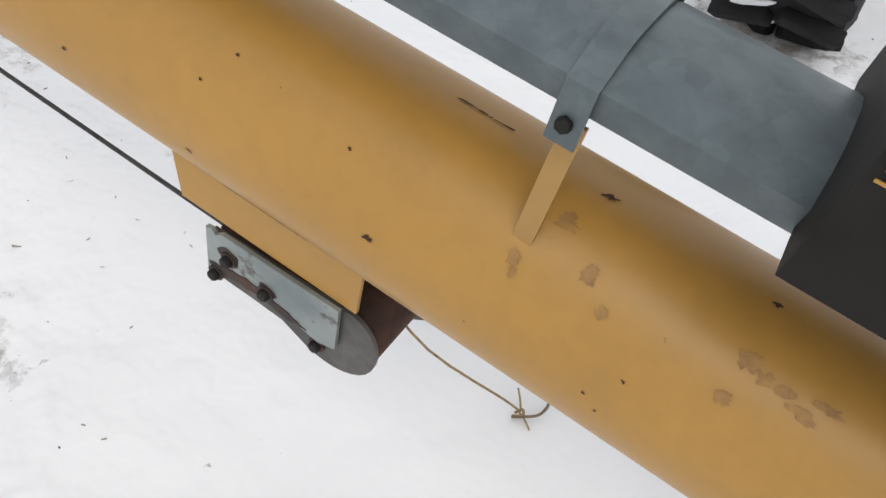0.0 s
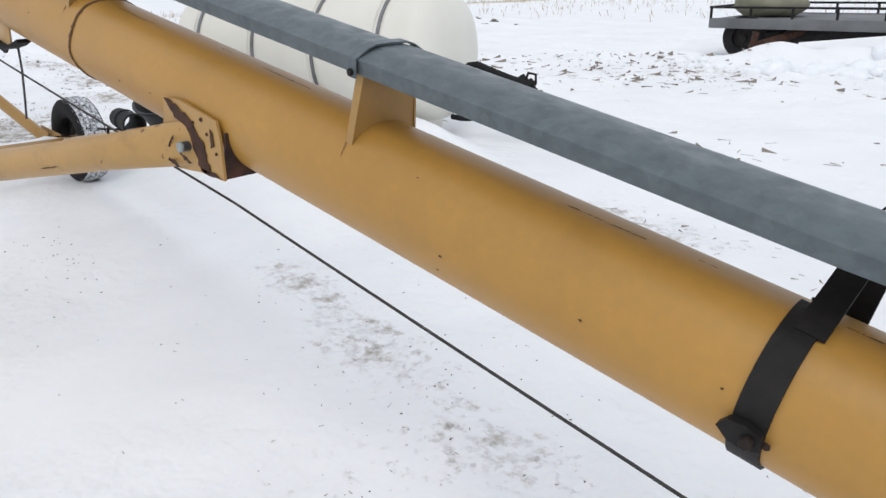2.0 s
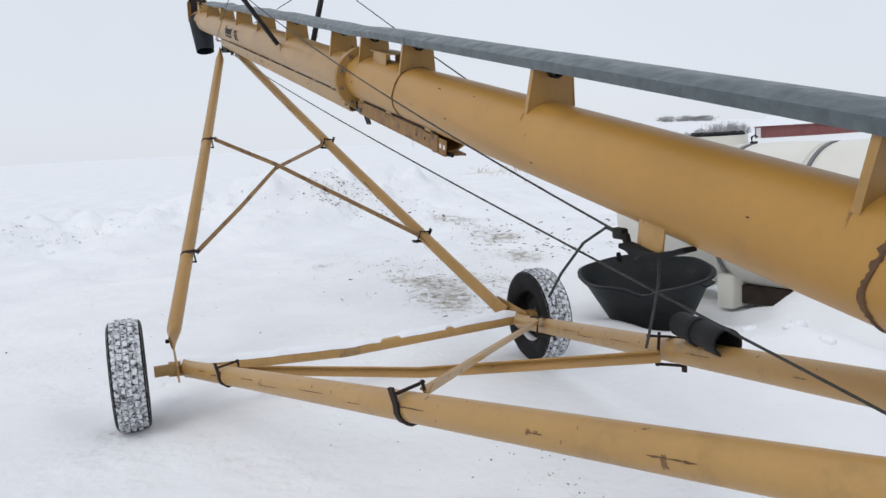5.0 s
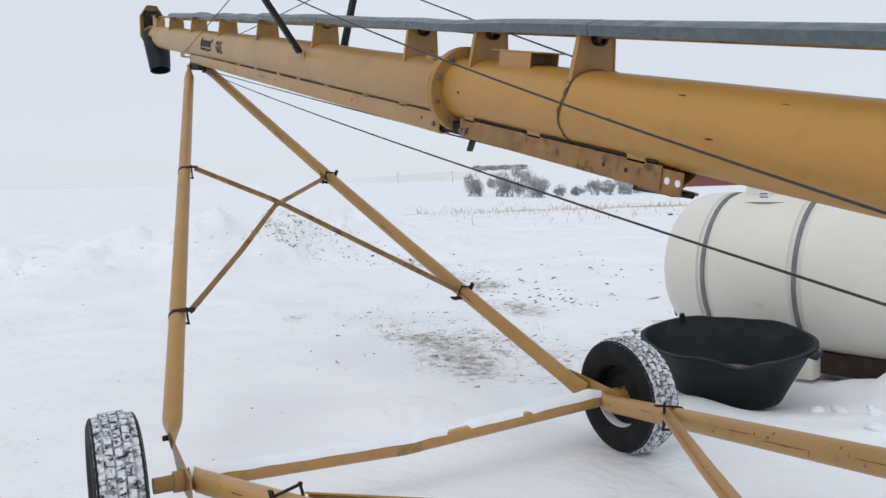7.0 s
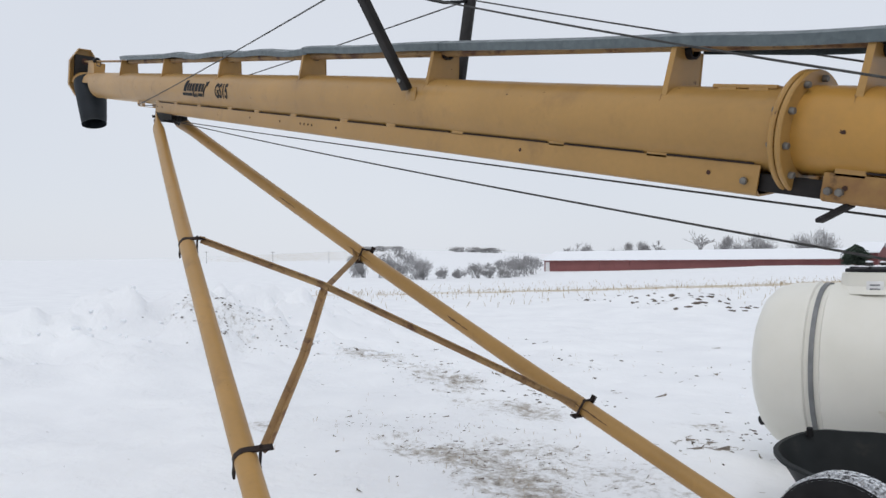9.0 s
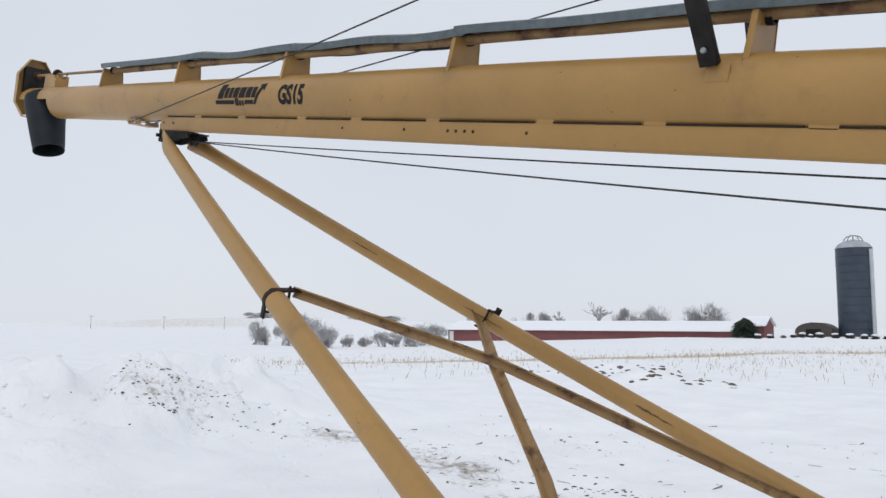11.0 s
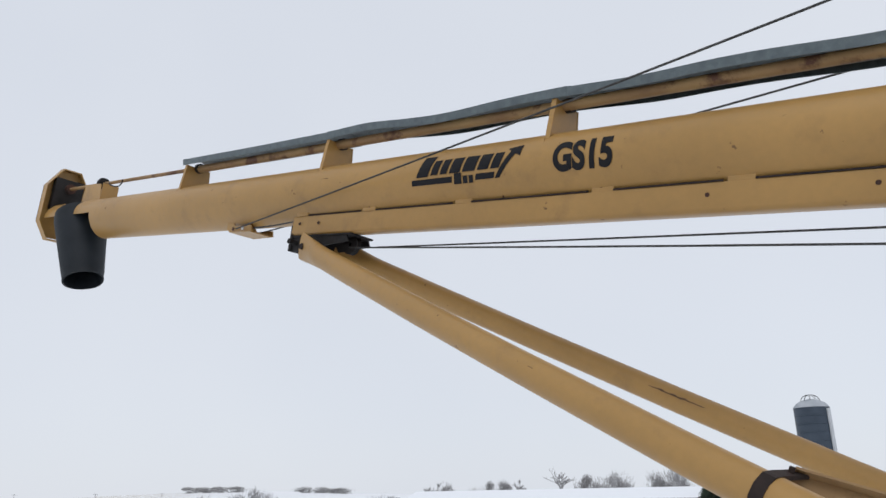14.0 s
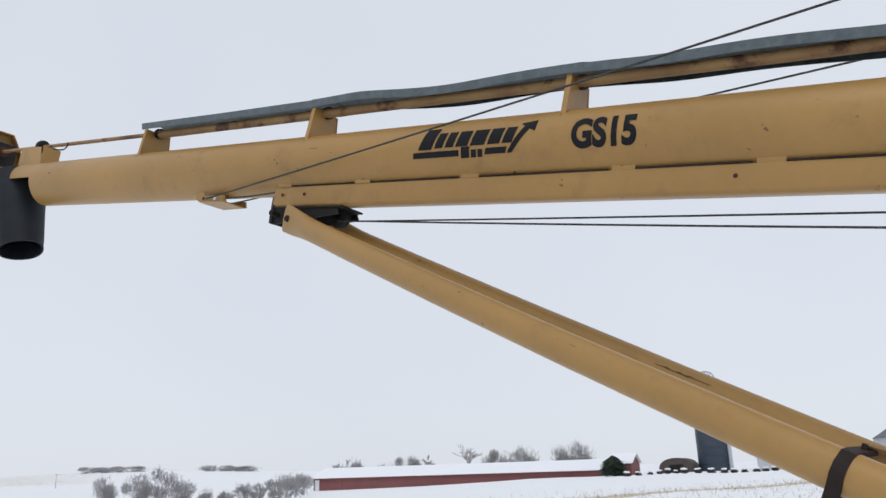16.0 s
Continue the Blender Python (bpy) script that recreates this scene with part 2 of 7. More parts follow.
snow_c = mixed(nt, mixed(nt, 1.0, grit, (0.75, 0.75, 0.75), "MULTIPLY"), snow_c, (0.16, 0.13, 0.10))
col = mixed(nt, grown(at_d.outputs["Fac"], speck, 0.15), snow_c, dirt_c)
straw_c = ramp(nt, noise_fac(nt, pos, 1.4, 6, 0.7), [(0.3, (0.44, 0.37, 0.27)), (0.7, (0.68, 0.62, 0.50))])
col = mixed(nt, grown(at_s.outputs["Fac"], noise_fac(nt, pos, 0.55, 8, 0.75), 0.16), col, straw_c)
nt.links.new(col, p.inputs["Base Color"])
# soft trodden dents, crusty crumbs over them
dents = ramp(nt, noise_fac(nt, pos, 5.0, 2, 0.5), [(0.30, (0, 0, 0)), (0.5, (0.8, 0.8, 0.8)), (0.7, (1, 1, 1))])
crust = ramp(nt, noise_fac(nt, pos, 11.0, 2, 0.5), [(0.36, (0, 0, 0)), (0.66, (1, 1, 1))])
wide = ramp(nt, noise_fac(nt, pos, 0.7, 3, 0.5), [(0.38, (0.15, 0.15, 0.15)), (0.62, (1, 1, 1))])
trod = mixed(nt, 1.0, mixed(nt, 0.40, dents, crust), wide, "MULTIPLY")
crumbs = mixed(nt, crumb, (0, 0, 0), ramp(nt, noise_fac(nt, pos, 24.0, 3, 0.6), [(0.35, (0, 0, 0)), (0.7, (1, 1, 1))]))
bump(nt, p, mixed(nt, 0.45, trod, crumbs), 0.75, 0.05)


# ---- mesh helpers ----
def mesh_of(name, bm, material, smooth=True):
    bmesh.ops.recalc_face_normals(bm, faces=bm.faces)
    me = bpy.data.meshes.new(name)
    bm.to_mesh(me)
    bm.free()
    me.materials.append(material)
    if smooth:
        me.polygons.foreach_set("use_smooth", [True] * len(me.polygons))
        me.set_sharp_from_angle(angle=radians(38))
    return me


def part(name, bm, material, parent, label="", smooth=True):
    """One mesh, built in world coordinates, under a thing or a part."""
    ob = new(name, mesh_of(name, bm, material, smooth))
    if parent is not None:
        ob.parent = parent
        if parent.type == "EMPTY":
            ob.matrix_parent_inverse = Matrix.Translation(-parent.location)
    if label:
        ob["label"] = label
    return ob


def thing(name, at, label, category, group="", kind=""):
    ob = new(name)
    ob.location = at
    ob.empty_display_size = 0.1
    return tagged(ob, label, category, group, kind)


def axis_matrix(a, b):
    a, b = Vector(a), Vector(b)
    return Matrix.Translation(a) @ (b - a).to_track_quat("Z", "Y").to_matrix().to_4x4()


def add_rod(bm, a, b, r, r2=None, segs=16, caps=True):
    a, b = Vector(a), Vector(b)
    m = Matrix.Translation((a + b) / 2) @ (b - a).to_track_quat("Z", "Y").to_matrix().to_4x4()
    bmesh.ops.create_cone(bm, cap_ends=caps, segments=segs, radius1=r, radius2=r if r2 is None else r2, depth=(b - a).length, matrix=m)


def rod(a, b, r, r2=None, segs=16):
    bm = bmesh.new()
    add_rod(bm, a, b, r, r2, segs)
    return bm


def add_block(bm, m, size, bevel=0.0):
    got = bmesh.ops.create_cube(bm, size=1, matrix=m @ Matrix.Diagonal((*size, 1)))
    if bevel:
        edges = list({e for v in got["verts"] for e in v.link_edges})
        bmesh.ops.bevel(bm, geom=edges, offset=bevel, segments=2, affect="EDGES", profile=0.5)


def block(m, size, bevel=0.0):
    bm = bmesh.new()
    add_block(bm, m, size, bevel)
    return bm


def add_prism(bm, outline, m, depth):
    """An outline in the local XY plane, thickened along local Z."""
    n = len(outline)
    lo = [bm.verts.new(m @ Vector((x, y, 0))) for x, y in outline]
    hi = [bm.verts.new(m @ Vector((x, y, depth))) for x, y in outline]
    bm.faces.new(lo[::-1])
    bm.faces.new(hi)
    for i in range(n):
        bm.faces.new((lo[i], lo[(i + 1) % n], hi[(i + 1) % n], hi[i]))


def prism(outline, m, depth):
    bm = bmesh.new()
    add_prism(bm, outline, m, depth)
    return bm


def add_lathe(bm, profile, m, segs=32, closed=False):
    """Profile of (radius, height) about local Z."""
    rings = []
    for r, z in profile:
        rings.append([bm.verts.new(m @ Vector((r * math.cos(2 * math.pi * i / segs), r * math.sin(2 * math.pi * i / segs), z))) for i in range(segs)])
    pairs = list(zip(rings, rings[1:])) + ([(rings[-1], rings[0])] if closed else [])
    for lo, hi in pairs:
        for i in range(segs):
            bm.faces.new((lo[i], lo[(i + 1) % segs], hi[(i + 1) % segs], hi[i]))
    return rings


def lathe(profile, m, segs=32, closed=False):
    bm = bmesh.new()
    add_lathe(bm, profile, m, segs, closed)
    return bm


def add_sweep(bm, points, r, segs=8):
    """A round line along points."""
    pts = [Vector(q) for q in points]
    rings = []
    up = Vector((0.13, 0.21, 0.97))
    for i, q in enumerate(pts):
        d = (pts[min(i + 1, len(pts) - 1)] - pts[max(i - 1, 0)]).normalized()
        x = d.cross(up).normalized()
        y = x.cross(d)
        rings.append([bm.verts.new(q + r * (math.cos(2 * math.pi * k / segs) * x + math.sin(2 * math.pi * k / segs) * y)) for k in range(segs)])
    for lo, hi in zip(rings, rings[1:]):
        for k in range(segs):
            bm.faces.new((lo[k], lo[(k + 1) % segs], hi[(k + 1) % segs], hi[k]))
    bm.faces.new(rings[0][::-1])
    bm.faces.new(rings[-1])


def sweep(points, r, segs=8):
    bm = bmesh.new()
    add_sweep(bm, points, r, segs)
    return bm


def sagging(a, b, sag, n=14):
    a, b = Vector(a), Vector(b)
    return [a.lerp(b, i / n) - Vector((0, 0, 4 * sag * (i / n) * (1 - i / n))) for i in range(n + 1)]


def add_strip(bm, path, m, width, thick):
    """A flat bar bent along a path of local (y, z), lying along local X by its width."""
    n = len(path)
    rows = []
    for i in range(n):
        p0, p1 = Vector(path[max(i - 1, 0)]), Vector(path[min(i + 1, n - 1)])
        d = (p1 - p0).normalized()
        nx, ny = -d.y, d.x
        row = []
        for x in (-width / 2, width / 2):
            for k in (0, thick):
                row.append(bm.verts.new(m @ Vector((x, path[i][0] + nx * k, path[i][1] + ny * k))))
        rows.append(row)
    for a, b in zip(rows, rows[1:]):
        for i, j in ((0, 1), (1, 3), (3, 2), (2, 0)):
            bm.faces.new((a[i], a[j], b[j], b[i]))
    bm.faces.new((rows[0][0], rows[0][1], rows[0][3], rows[0][2]))
    bm.faces.new((rows[-1][0], rows[-1][1], rows[-1][3], rows[-1][2]))


def strip(path, m, width, thick):
    bm = bmesh.new()
    add_strip(bm, path, m, width, thick)
    return bm


def add_bolt(bm, at, way, r=0.011, h=0.012):
    a, b = Vector(at), Vector(at) + Vector(way).normalized() * h
    add_rod(bm, a, b, r, r * 0.92, 6)


def bolt(at, way, r=0.011, h=0.012):
    bm = bmesh.new()
    add_bolt(bm, at, way, r, h)
    bmesh.ops.bevel(bm, geom=bm.edges[:], offset=r * 0.12, segments=1, affect="EDGES")
    return bm


# ---- ground ----
def smooth_noise(x, y, cell, seed):
    """Value noise on a grid of that cell size, for arrays."""
    rng = np.random.RandomState(seed)
    table = rng.rand(256, 256)
    fx, fy = x / cell, y / cell
    ix, iy = np.floor(fx).astype(int), np.floor(fy).astype(int)
    u, v = fx - ix, fy - iy
    u, v = u * u * (3 - 2 * u), v * v * (3 - 2 * v)
    g = lambda i, j: table[i % 256, j % 256]
    return (g(ix, iy) * (1 - u) + g(ix + 1, iy) * u) * (1 - v) + (g(ix, iy + 1) * (1 - u) + g(ix + 1, iy + 1) * u) * v - 0.5


def hump(x, y, cx, cy, rx, ry, turn=0.0):
    c, s = math.cos(radians(turn)), math.sin(radians(turn))
    dx, dy = x - cx, y - cy
    a, b = (dx * c + dy * s) / rx, (-dx * s + dy * c) / ry
    return np.exp(-(a * a + b * b))


def ground_height(x, y):
    far = np.hypot(x + 2, y - 2)
    near = np.clip(1 - (far - 14) / 30, 0.25, 1) * (1 + 1.2 * np.clip((np.hypot(x, y * 1.4) - 3.5) / 5, 0, 1))
    tread = np.clip(0.55 + 1.1 * smooth_noise(x, y, 2.6, 31), 0.12, 1.5) + 0.9 * hump(x, y, 1.1, 2.9, 1.1, 0.8) + 0.9 * hump(x, y, 5.3, 1.9, 1.0, 0.7) + 0.6 * hump(x, y, 4.1, 0.8, 0.9, 0.5) + 0.7 * hump(x, y, -3, 2.5, 2.5, 1.6) + 0.9 * hump(x, y, 6.3, 1.5, 0.9, 0.7)
    h = near * (0.050 * smooth_noise(x, y, 1.3, 1) + tread * (0.044 * smooth_noise(x, y, 0.5, 2) + 0.038 * smooth_noise(x, y, 0.23, 3)))
    h = h + 0.25 * np.clip((far - 15) / 30, 0, 1) * smooth_noise(x, y, 9, 4)
    bank = 0.72 * hump(x, y, -10.8, 2.2, 1.6, 2.6, 12) + 0.40 * hump(x, y, -11.4, -2.2, 2.2, 3.6) + 0.55 * hump(x, y, -12.5, 4.6, 2.2, 2.6) + 0.40 * hump(x, y, -9.8, -7.0, 2.2, 3.0)
    h = h + bank * (1 + 0.7 * smooth_noise(x, y, 1.1, 5) + 0.55 * smooth_noise(x, y, 0.42, 6) + 0.42 * smooth_noise(x, y, 0.22, 15))
    h = h + 0.42 * hump(x, y, -12.0, 17.0, 3.6, 2.2) * (1 + 0.9 * smooth_noise(x, y, 1.1, 7))
    h = h + (0.22 * hump(x, y, 1.0, 2.55, 0.62, 0.45) + 0.25 * hump(x, y, 0.55, 3.30, 0.50, 0.24, 14) + 0.22 * hump(x, y, 1.3, 3.5, 0.6, 0.28, 14)) * (1 + 0.5 * smooth_noise(x, y, 0.2, 21)) + 0.10 * hump(x, y, 0.1, 2.0, 0.9, 0.35) + 0.10 * hump(x, y, -1.6, 3.0, 0.5, 0.6)
    lumps = 0.16 * hump(x, y, 0.3, 10.3, 0.8, 0.5) + 0.26 * hump(x, y, 1.7, 10.4, 0.7, 0.45) + 0.24 * hump(x, y, 2.8, 10.7, 0.7, 0.5) + 0.24 * hump(x, y, 4.2, 10.9, 1.0, 0.6) + 0.12 * hump(x, y, -1.2, 10.6, 1.2, 0.6)
    h = h + lumps * (1 + 0.8 * smooth_noise(x, y, 0.5, 8))
    h = h + np.clip((far - 60) / 240, 0, 1) * 1.0
    az = np.degrees(np.arctan2(y + 2, -(x + 1.5)))
    h = h + np.clip((far - 260) / 260, 0, 1) * (5.6 * np.exp(-((az - 34.6) / 12) ** 2) + 1.8)
    h = h - 1.7 * np.exp(-((az - 44) / 15) ** 2) * np.clip((far - 45) / 50, 0, 1) * np.clip((330 - far) / 90, 0, 1)
    h = h - 0.036 * (hump(x, y, 0, -1.38, 0.8, 0.5) + hump(x, y, 0.05, 1.26, 0.8, 0.5))
    return h


def graded(lo, hi, step, reach, growth=1.16):
    mid = list(np.arange(lo, hi + step / 2, step))
    out, d, q = [], step, hi
    while q < reach:
        d *= growth
        q += d
        out.append(q)
    low, d, q = [], step, lo
    while q > -reach:
        d *= growth
        q -= d
        low.append(q)
    return np.array(low[::-1] + mid + out)


gx, gy = graded(-13.0, 9.0, 0.085, 3000, 1.10), graded(-4.0, 15.0, 0.085, 3000, 1.10)
X, Y = np.meshgrid(gx, gy, indexing="ij")
Z = ground_height(X, Y)
nx, ny = len(gx), len(gy)
idx = np.arange(nx * ny).reshape(nx, ny)
quads = np.stack([idx[:-1, :-1], idx[1:, :-1], idx[1:, 1:], idx[:-1, 1:]], -1).reshape(-1, 4)
me = bpy.data.meshes.new("ground")
me.from_pydata(np.stack([X, Y, Z], -1).reshape(-1, 3).tolist(), [], quads.tolist())
dirt = 0.235 + 0.17 * smooth_noise(X, Y, 1.7, 11) + 0.14 * smooth_noise(X, Y, 0.6, 12) + 0.08 * smooth_noise(X, Y, 0.22, 13)
# patch at (-0.05, -1.45): slush plus the near tyre's painted contact shade
for cx, cy, rx, ry, turn, k in ((-2.7, 1.9, 2.3, 0.8, 6, 0.20), (-3.3, 1.55, 0.7, 0.3, 6, 0.14), (-2.05, 1.4, 0.6, 0.3, 0, 0.14), (-3.9, 3.3, 0.6, 0.35, 0, 0.24), (-2.3, 3.95, 0.6, 0.35, 0, 0.26), (-6.3, 4.0, 1.2, 0.5, -20, 0.22), (-5.5, 3.6, 1.8, 0.8, -30, 0.12), (-5.1, 0.9, 0.6, 0.25, -20, 0.22),
                                (-9.9, 2.4, 0.9, 1.0, 0, 0.33), (-8.3, 4.0, 1.2, 0.8, 0, 0.22), (-10.2, -2.5, 0.8, 1.4, 0, 0.24), (3.85, 0.80, 0.75, 0.30, -8, 0.21), (4.7, 0.55, 0.35, 0.25, 10, 0.17), (4.2, 2.75, 0.7, 0.35, 0, 0.25), (3.05, 1.0, 0.5, 0.2, 0, 0.20), (1.8, 0.4, 0.5, 0.2, 0, 0.20), (-0.05, -1.45, 0.35, 0.25, 0, 0.24),
                                (5.67, 0.66, 0.24, 0.14, 0, 0.15), (5.7, -0.3, 0.20, 0.14, 0, 0.22), (5.44, -0.3, 0.16, 0.12, 0, 0.22), (0.6, 8.9, 2.4, 0.9, 20, 0.24), (3.2, 3.0, 1.6, 1.0, 0, 0.16), (0.0, 10.2, 2.0, 0.5, -20, 0.22), (3.2, 4.9, 1.3, 0.5, 10, 0.20),
                                (6.7, 1.9, 0.6, 0.35, 0, 0.30), (-6.5, 6.5, 2.6, 1.2, -30, 0.17), 
                                (6.0, -1.2, 0.5, 0.5, 0, 0.16), (-12.0, 17.0, 3.0, 1.6, 0, 0.22)):
    dirt = dirt + k * hump(X, Y, cx, cy, rx, ry, turn)
dirt = dirt + 0.06 * hump(X, Y, 5.2, 0.2, 1.9, 1.3) + 0.04 * hump(X, Y, -6, 4.5, 4, 3)
far = np.hypot(X, Y)
dirt = np.where(far > 45, 0.0, dirt)
# edge of the corn field, a tan line that runs away to the north
ex, ey = (-16.3 + 28.0), (56.0 - 16.0)
el = math.hypot(ex, ey)
off = ((X + 28) * ey - (Y - 16) * ex) / el
run = ((X + 28) * ex + (Y - 16) * ey) / el
straw = 0.62 * np.exp(-((off - 0.4) / 1.5) ** 2) * (run > -3) + 0.30 * np.exp(-((off - 6) / 6.0) ** 2) * (run > 5)
azg = np.degrees(np.arctan2(Y + 2, -(X + 1.5)))
straw = straw + np.where(far > 180, (0.54 * np.exp(-((azg - 27.6) / 15) ** 2) + 0.26 * np.exp(-((azg - 4) / 13) ** 2)) * np.clip((far - 235) / 60, 0, 1) * np.clip((1100 - far) / 300, 0, 1), 0)
for attr, values in (("dirt", dirt), ("straw", straw)):
    me.attributes.new(attr, "FLOAT", "POINT").data.foreach_set("value", values.reshape(-1).astype(np.float32))
me.materials.append(M_SNOW)
me.polygons.foreach_set("use_smooth", [True] * len(me.polygons))
tagged(new("ground", me), "uneven trodden snow over frozen farmyard with bare dirt patches", "ground", kind="structure")


def ground_at(x, y):
    return float(ground_height(np.array([float(x)]), np.array([float(y)]))[0])


# ---- auger conveyor ----
# the tube's own frame: s runs downhill, v across to the far side, w up square to the tube
TUBE = Matrix.Translation((0, -0.01, 1.984)) @ Matrix(((0.98034, 0, 0.19734), (0, 1, 0), (-0.19734, 0, 0.98034))).to_4x4()
R_LOW, R_UP = 0.1222, 0.1205
LIFT = 0.0078  # the lower tube sits a little above the upper one's axis


def bowed(s, w):
    """The upper tube is bowed a little above its straight slide rail."""
    return w + 0.020 * min(1, max(0, (-0.3 - s) / 1.5)) * min(1, max(0, (w + 0.12) / 0.06))


def aside(s):
    """Its upper end also leans slightly towards the near side."""
    return -0.035 * min(1, max(0, (-3.5 - s) / 4)) ** 1.5


def T(s, v, w):
    return TUBE @ Vector((s, v + aside(s), bowed(s, w)))


def TM(s, v=0, w=0):
    return TUBE @ Matrix.Translation((s, v + aside(s), bowed(s, w)))


# local X of a prism to v, local Y to w, thickness along s
ACROSS = Matrix(((0, 0, 1, 0), (1, 0, 0, 0), (0, 1, 0, 0), (0, 0, 0, 1)))
# local X to s, local Y to w, thickness along v
ALONG = Matrix(((1, 0, 0, 0), (0, 0, 1, 0), (0, 1, 0, 0), (0, 0, 0, 1)))

auger = thing("auger_conveyor", T(7.1, 0, -0.12), "long weathered yellow steel auger tube with galvanised shaft guard", "auger")


def shell(bm, s0, s1, r, thick=0.006, segs=56, rows=None, lift=0.0):
    n = rows or max(2, int((s1 - s0) / 0.5))
    outer, inner = [], []
    for i in range(n + 1):
        s = s0 + (s1 - s0) * i / n
        outer.append([bm.verts.new(T(s, r * math.cos(2 * math.pi * k / segs), lift + r * math.sin(2 * math.pi * k / segs))) for k in range(segs)])
        inner.append([bm.verts.new(T(s, (r - thick) * math.cos(2 * math.pi * k / segs), lift + (r - thick) * math.sin(2 * math.pi * k / segs))) for k in range(segs)])
    for a, b in list(zip(outer, outer[1:])) + list(zip(inner, inner[1:])) + [(outer[0], inner[0]), (outer[-1], inner[-1])]:
        for k in range(segs):
            bm.faces.new((a[k], a[(k + 1) % segs], b[(k + 1) % segs], b[k]))


bm = bmesh.new()
shell(bm, 0.52, 8.6, R_LOW, lift=LIFT)
low_tube = part("lower_tube", bm, M_YELLOW, auger)
bm = bmesh.new()
shell(bm, -7.05, 0.515, R_UP)
# open half shell that carries on to the end plate
n, segs = 3, 28
rows = []
for i in range(n + 1):
    s = -7.05 - 0.71 * i / n
    rows.append([[bm.verts.new(T(s, r * math.cos(math.pi * k / segs), r * math.sin(math.pi * k / segs))) for k in range(segs + 1)] for r in (R_UP, R_UP - 0.006)])
for a, b in zip(rows, rows[1:]):
    for q in (0, 1):
        for k in range(segs):
            bm.faces.new((a[q][k], a[q][k + 1], b[q][k + 1], b[q][k]))
    for k in (0, segs):
        bm.faces.new((a[0][k], a[1][k], b[1][k], b[0][k]))
up_tube = part("upper_tube", bm, M_YELLOW_WORN, auger)

# weld seams where the lower tube's lengths are joined
for s in (3.815, 1.37):
    bm = bmesh.new()
    segs, tube_r = 48, 0.0045
    for k in range(segs):
        a0, a1 = 2 * math.pi * k / segs, 2 * math.pi * (k + 1) / segs
        wob = lambda a: 0.006 * math.sin(5 * a) + 0.05 * math.sin(a) * 0.2
        add_rod(bm, T(s - 0.03 + wob(a0), R_LOW * math.cos(a0), LIFT + R_LOW * math.sin(a0)), T(s - 0.03 + wob(a1), R_LOW * math.cos(a1), LIFT + R_LOW * math.sin(a1)), tube_r, segs=6, caps=False)
    part("weld_seam", bm, M_WELD, low_tube, "brown weathered weld seam")
    rw = random.Random(int(s * 10))
    bm = bmesh.new()
    rows = []
    for k in range(41):
        a = radians(66 - 3.6 * k)
        c = s - 0.03 + 0.006 * math.sin(5 * (math.pi - a)) + 0.010 * math.sin(a)
        l, r_ = 0.013 * rw.uniform(0.2, 1.1), 0.010 * rw.uniform(0.15, 1.0)
        rows.append([bm.verts.new(T(q, -(R_LOW + 0.0012) * math.cos(a), LIFT + (R_LOW + 0.0012) * math.sin(a))) for q in (c - l, c + r_)])
    for x, y in zip(rows, rows[1:]):
        bm.faces.new((x[0], x[1], y[1], y[0]))
    part("weld_stain", bm, M_WELD, low_tube, "ragged brown stain along the weld", smooth=False)

# flange joint
for s, m in ((0.518, M_YELLOW_WORN), (0.538, M_YELLOW_WORN)):
    bm = lathe([(R_UP - 0.004, 0), (0.168, 0), (0.172, 0.004), (0.172, 0.012), (0.168, 0.016), (R_UP - 0.004, 0.016)], TUBE @ Matrix.Translation((s, 0, 0)) @ Matrix.Rotation(radians(90), 4, "Y"), 56, True)
    fl = part("flange", bm, m, auger)
for k in range(10):
    a = 2 * math.pi * (k + 0.5) / 10
    part("bolt", bolt(T(0.5185, 0.148 * math.cos(a), 0.148 * math.sin(a)), T(0, 0, 0) - T(1, 0, 0), 0.0105, 0.012), M_BOLT, fl)
    part("bolt", bolt(T(0.5535, 0.148 * math.cos(a), 0.148 * math.sin(a)), T(1, 0, 0) - T(0, 0, 0), 0.0105, 0.015), M_BOLT, fl)

# shaft brackets: a saddle plate across the tube with side flanges folded uphill
BRACKETS = (-6.045, -4.83, -3.62, -2.39, -1.155, 0.11, 0.70, 1.33, 2.51, 3.71, 4.965, 6.265, 6.842)


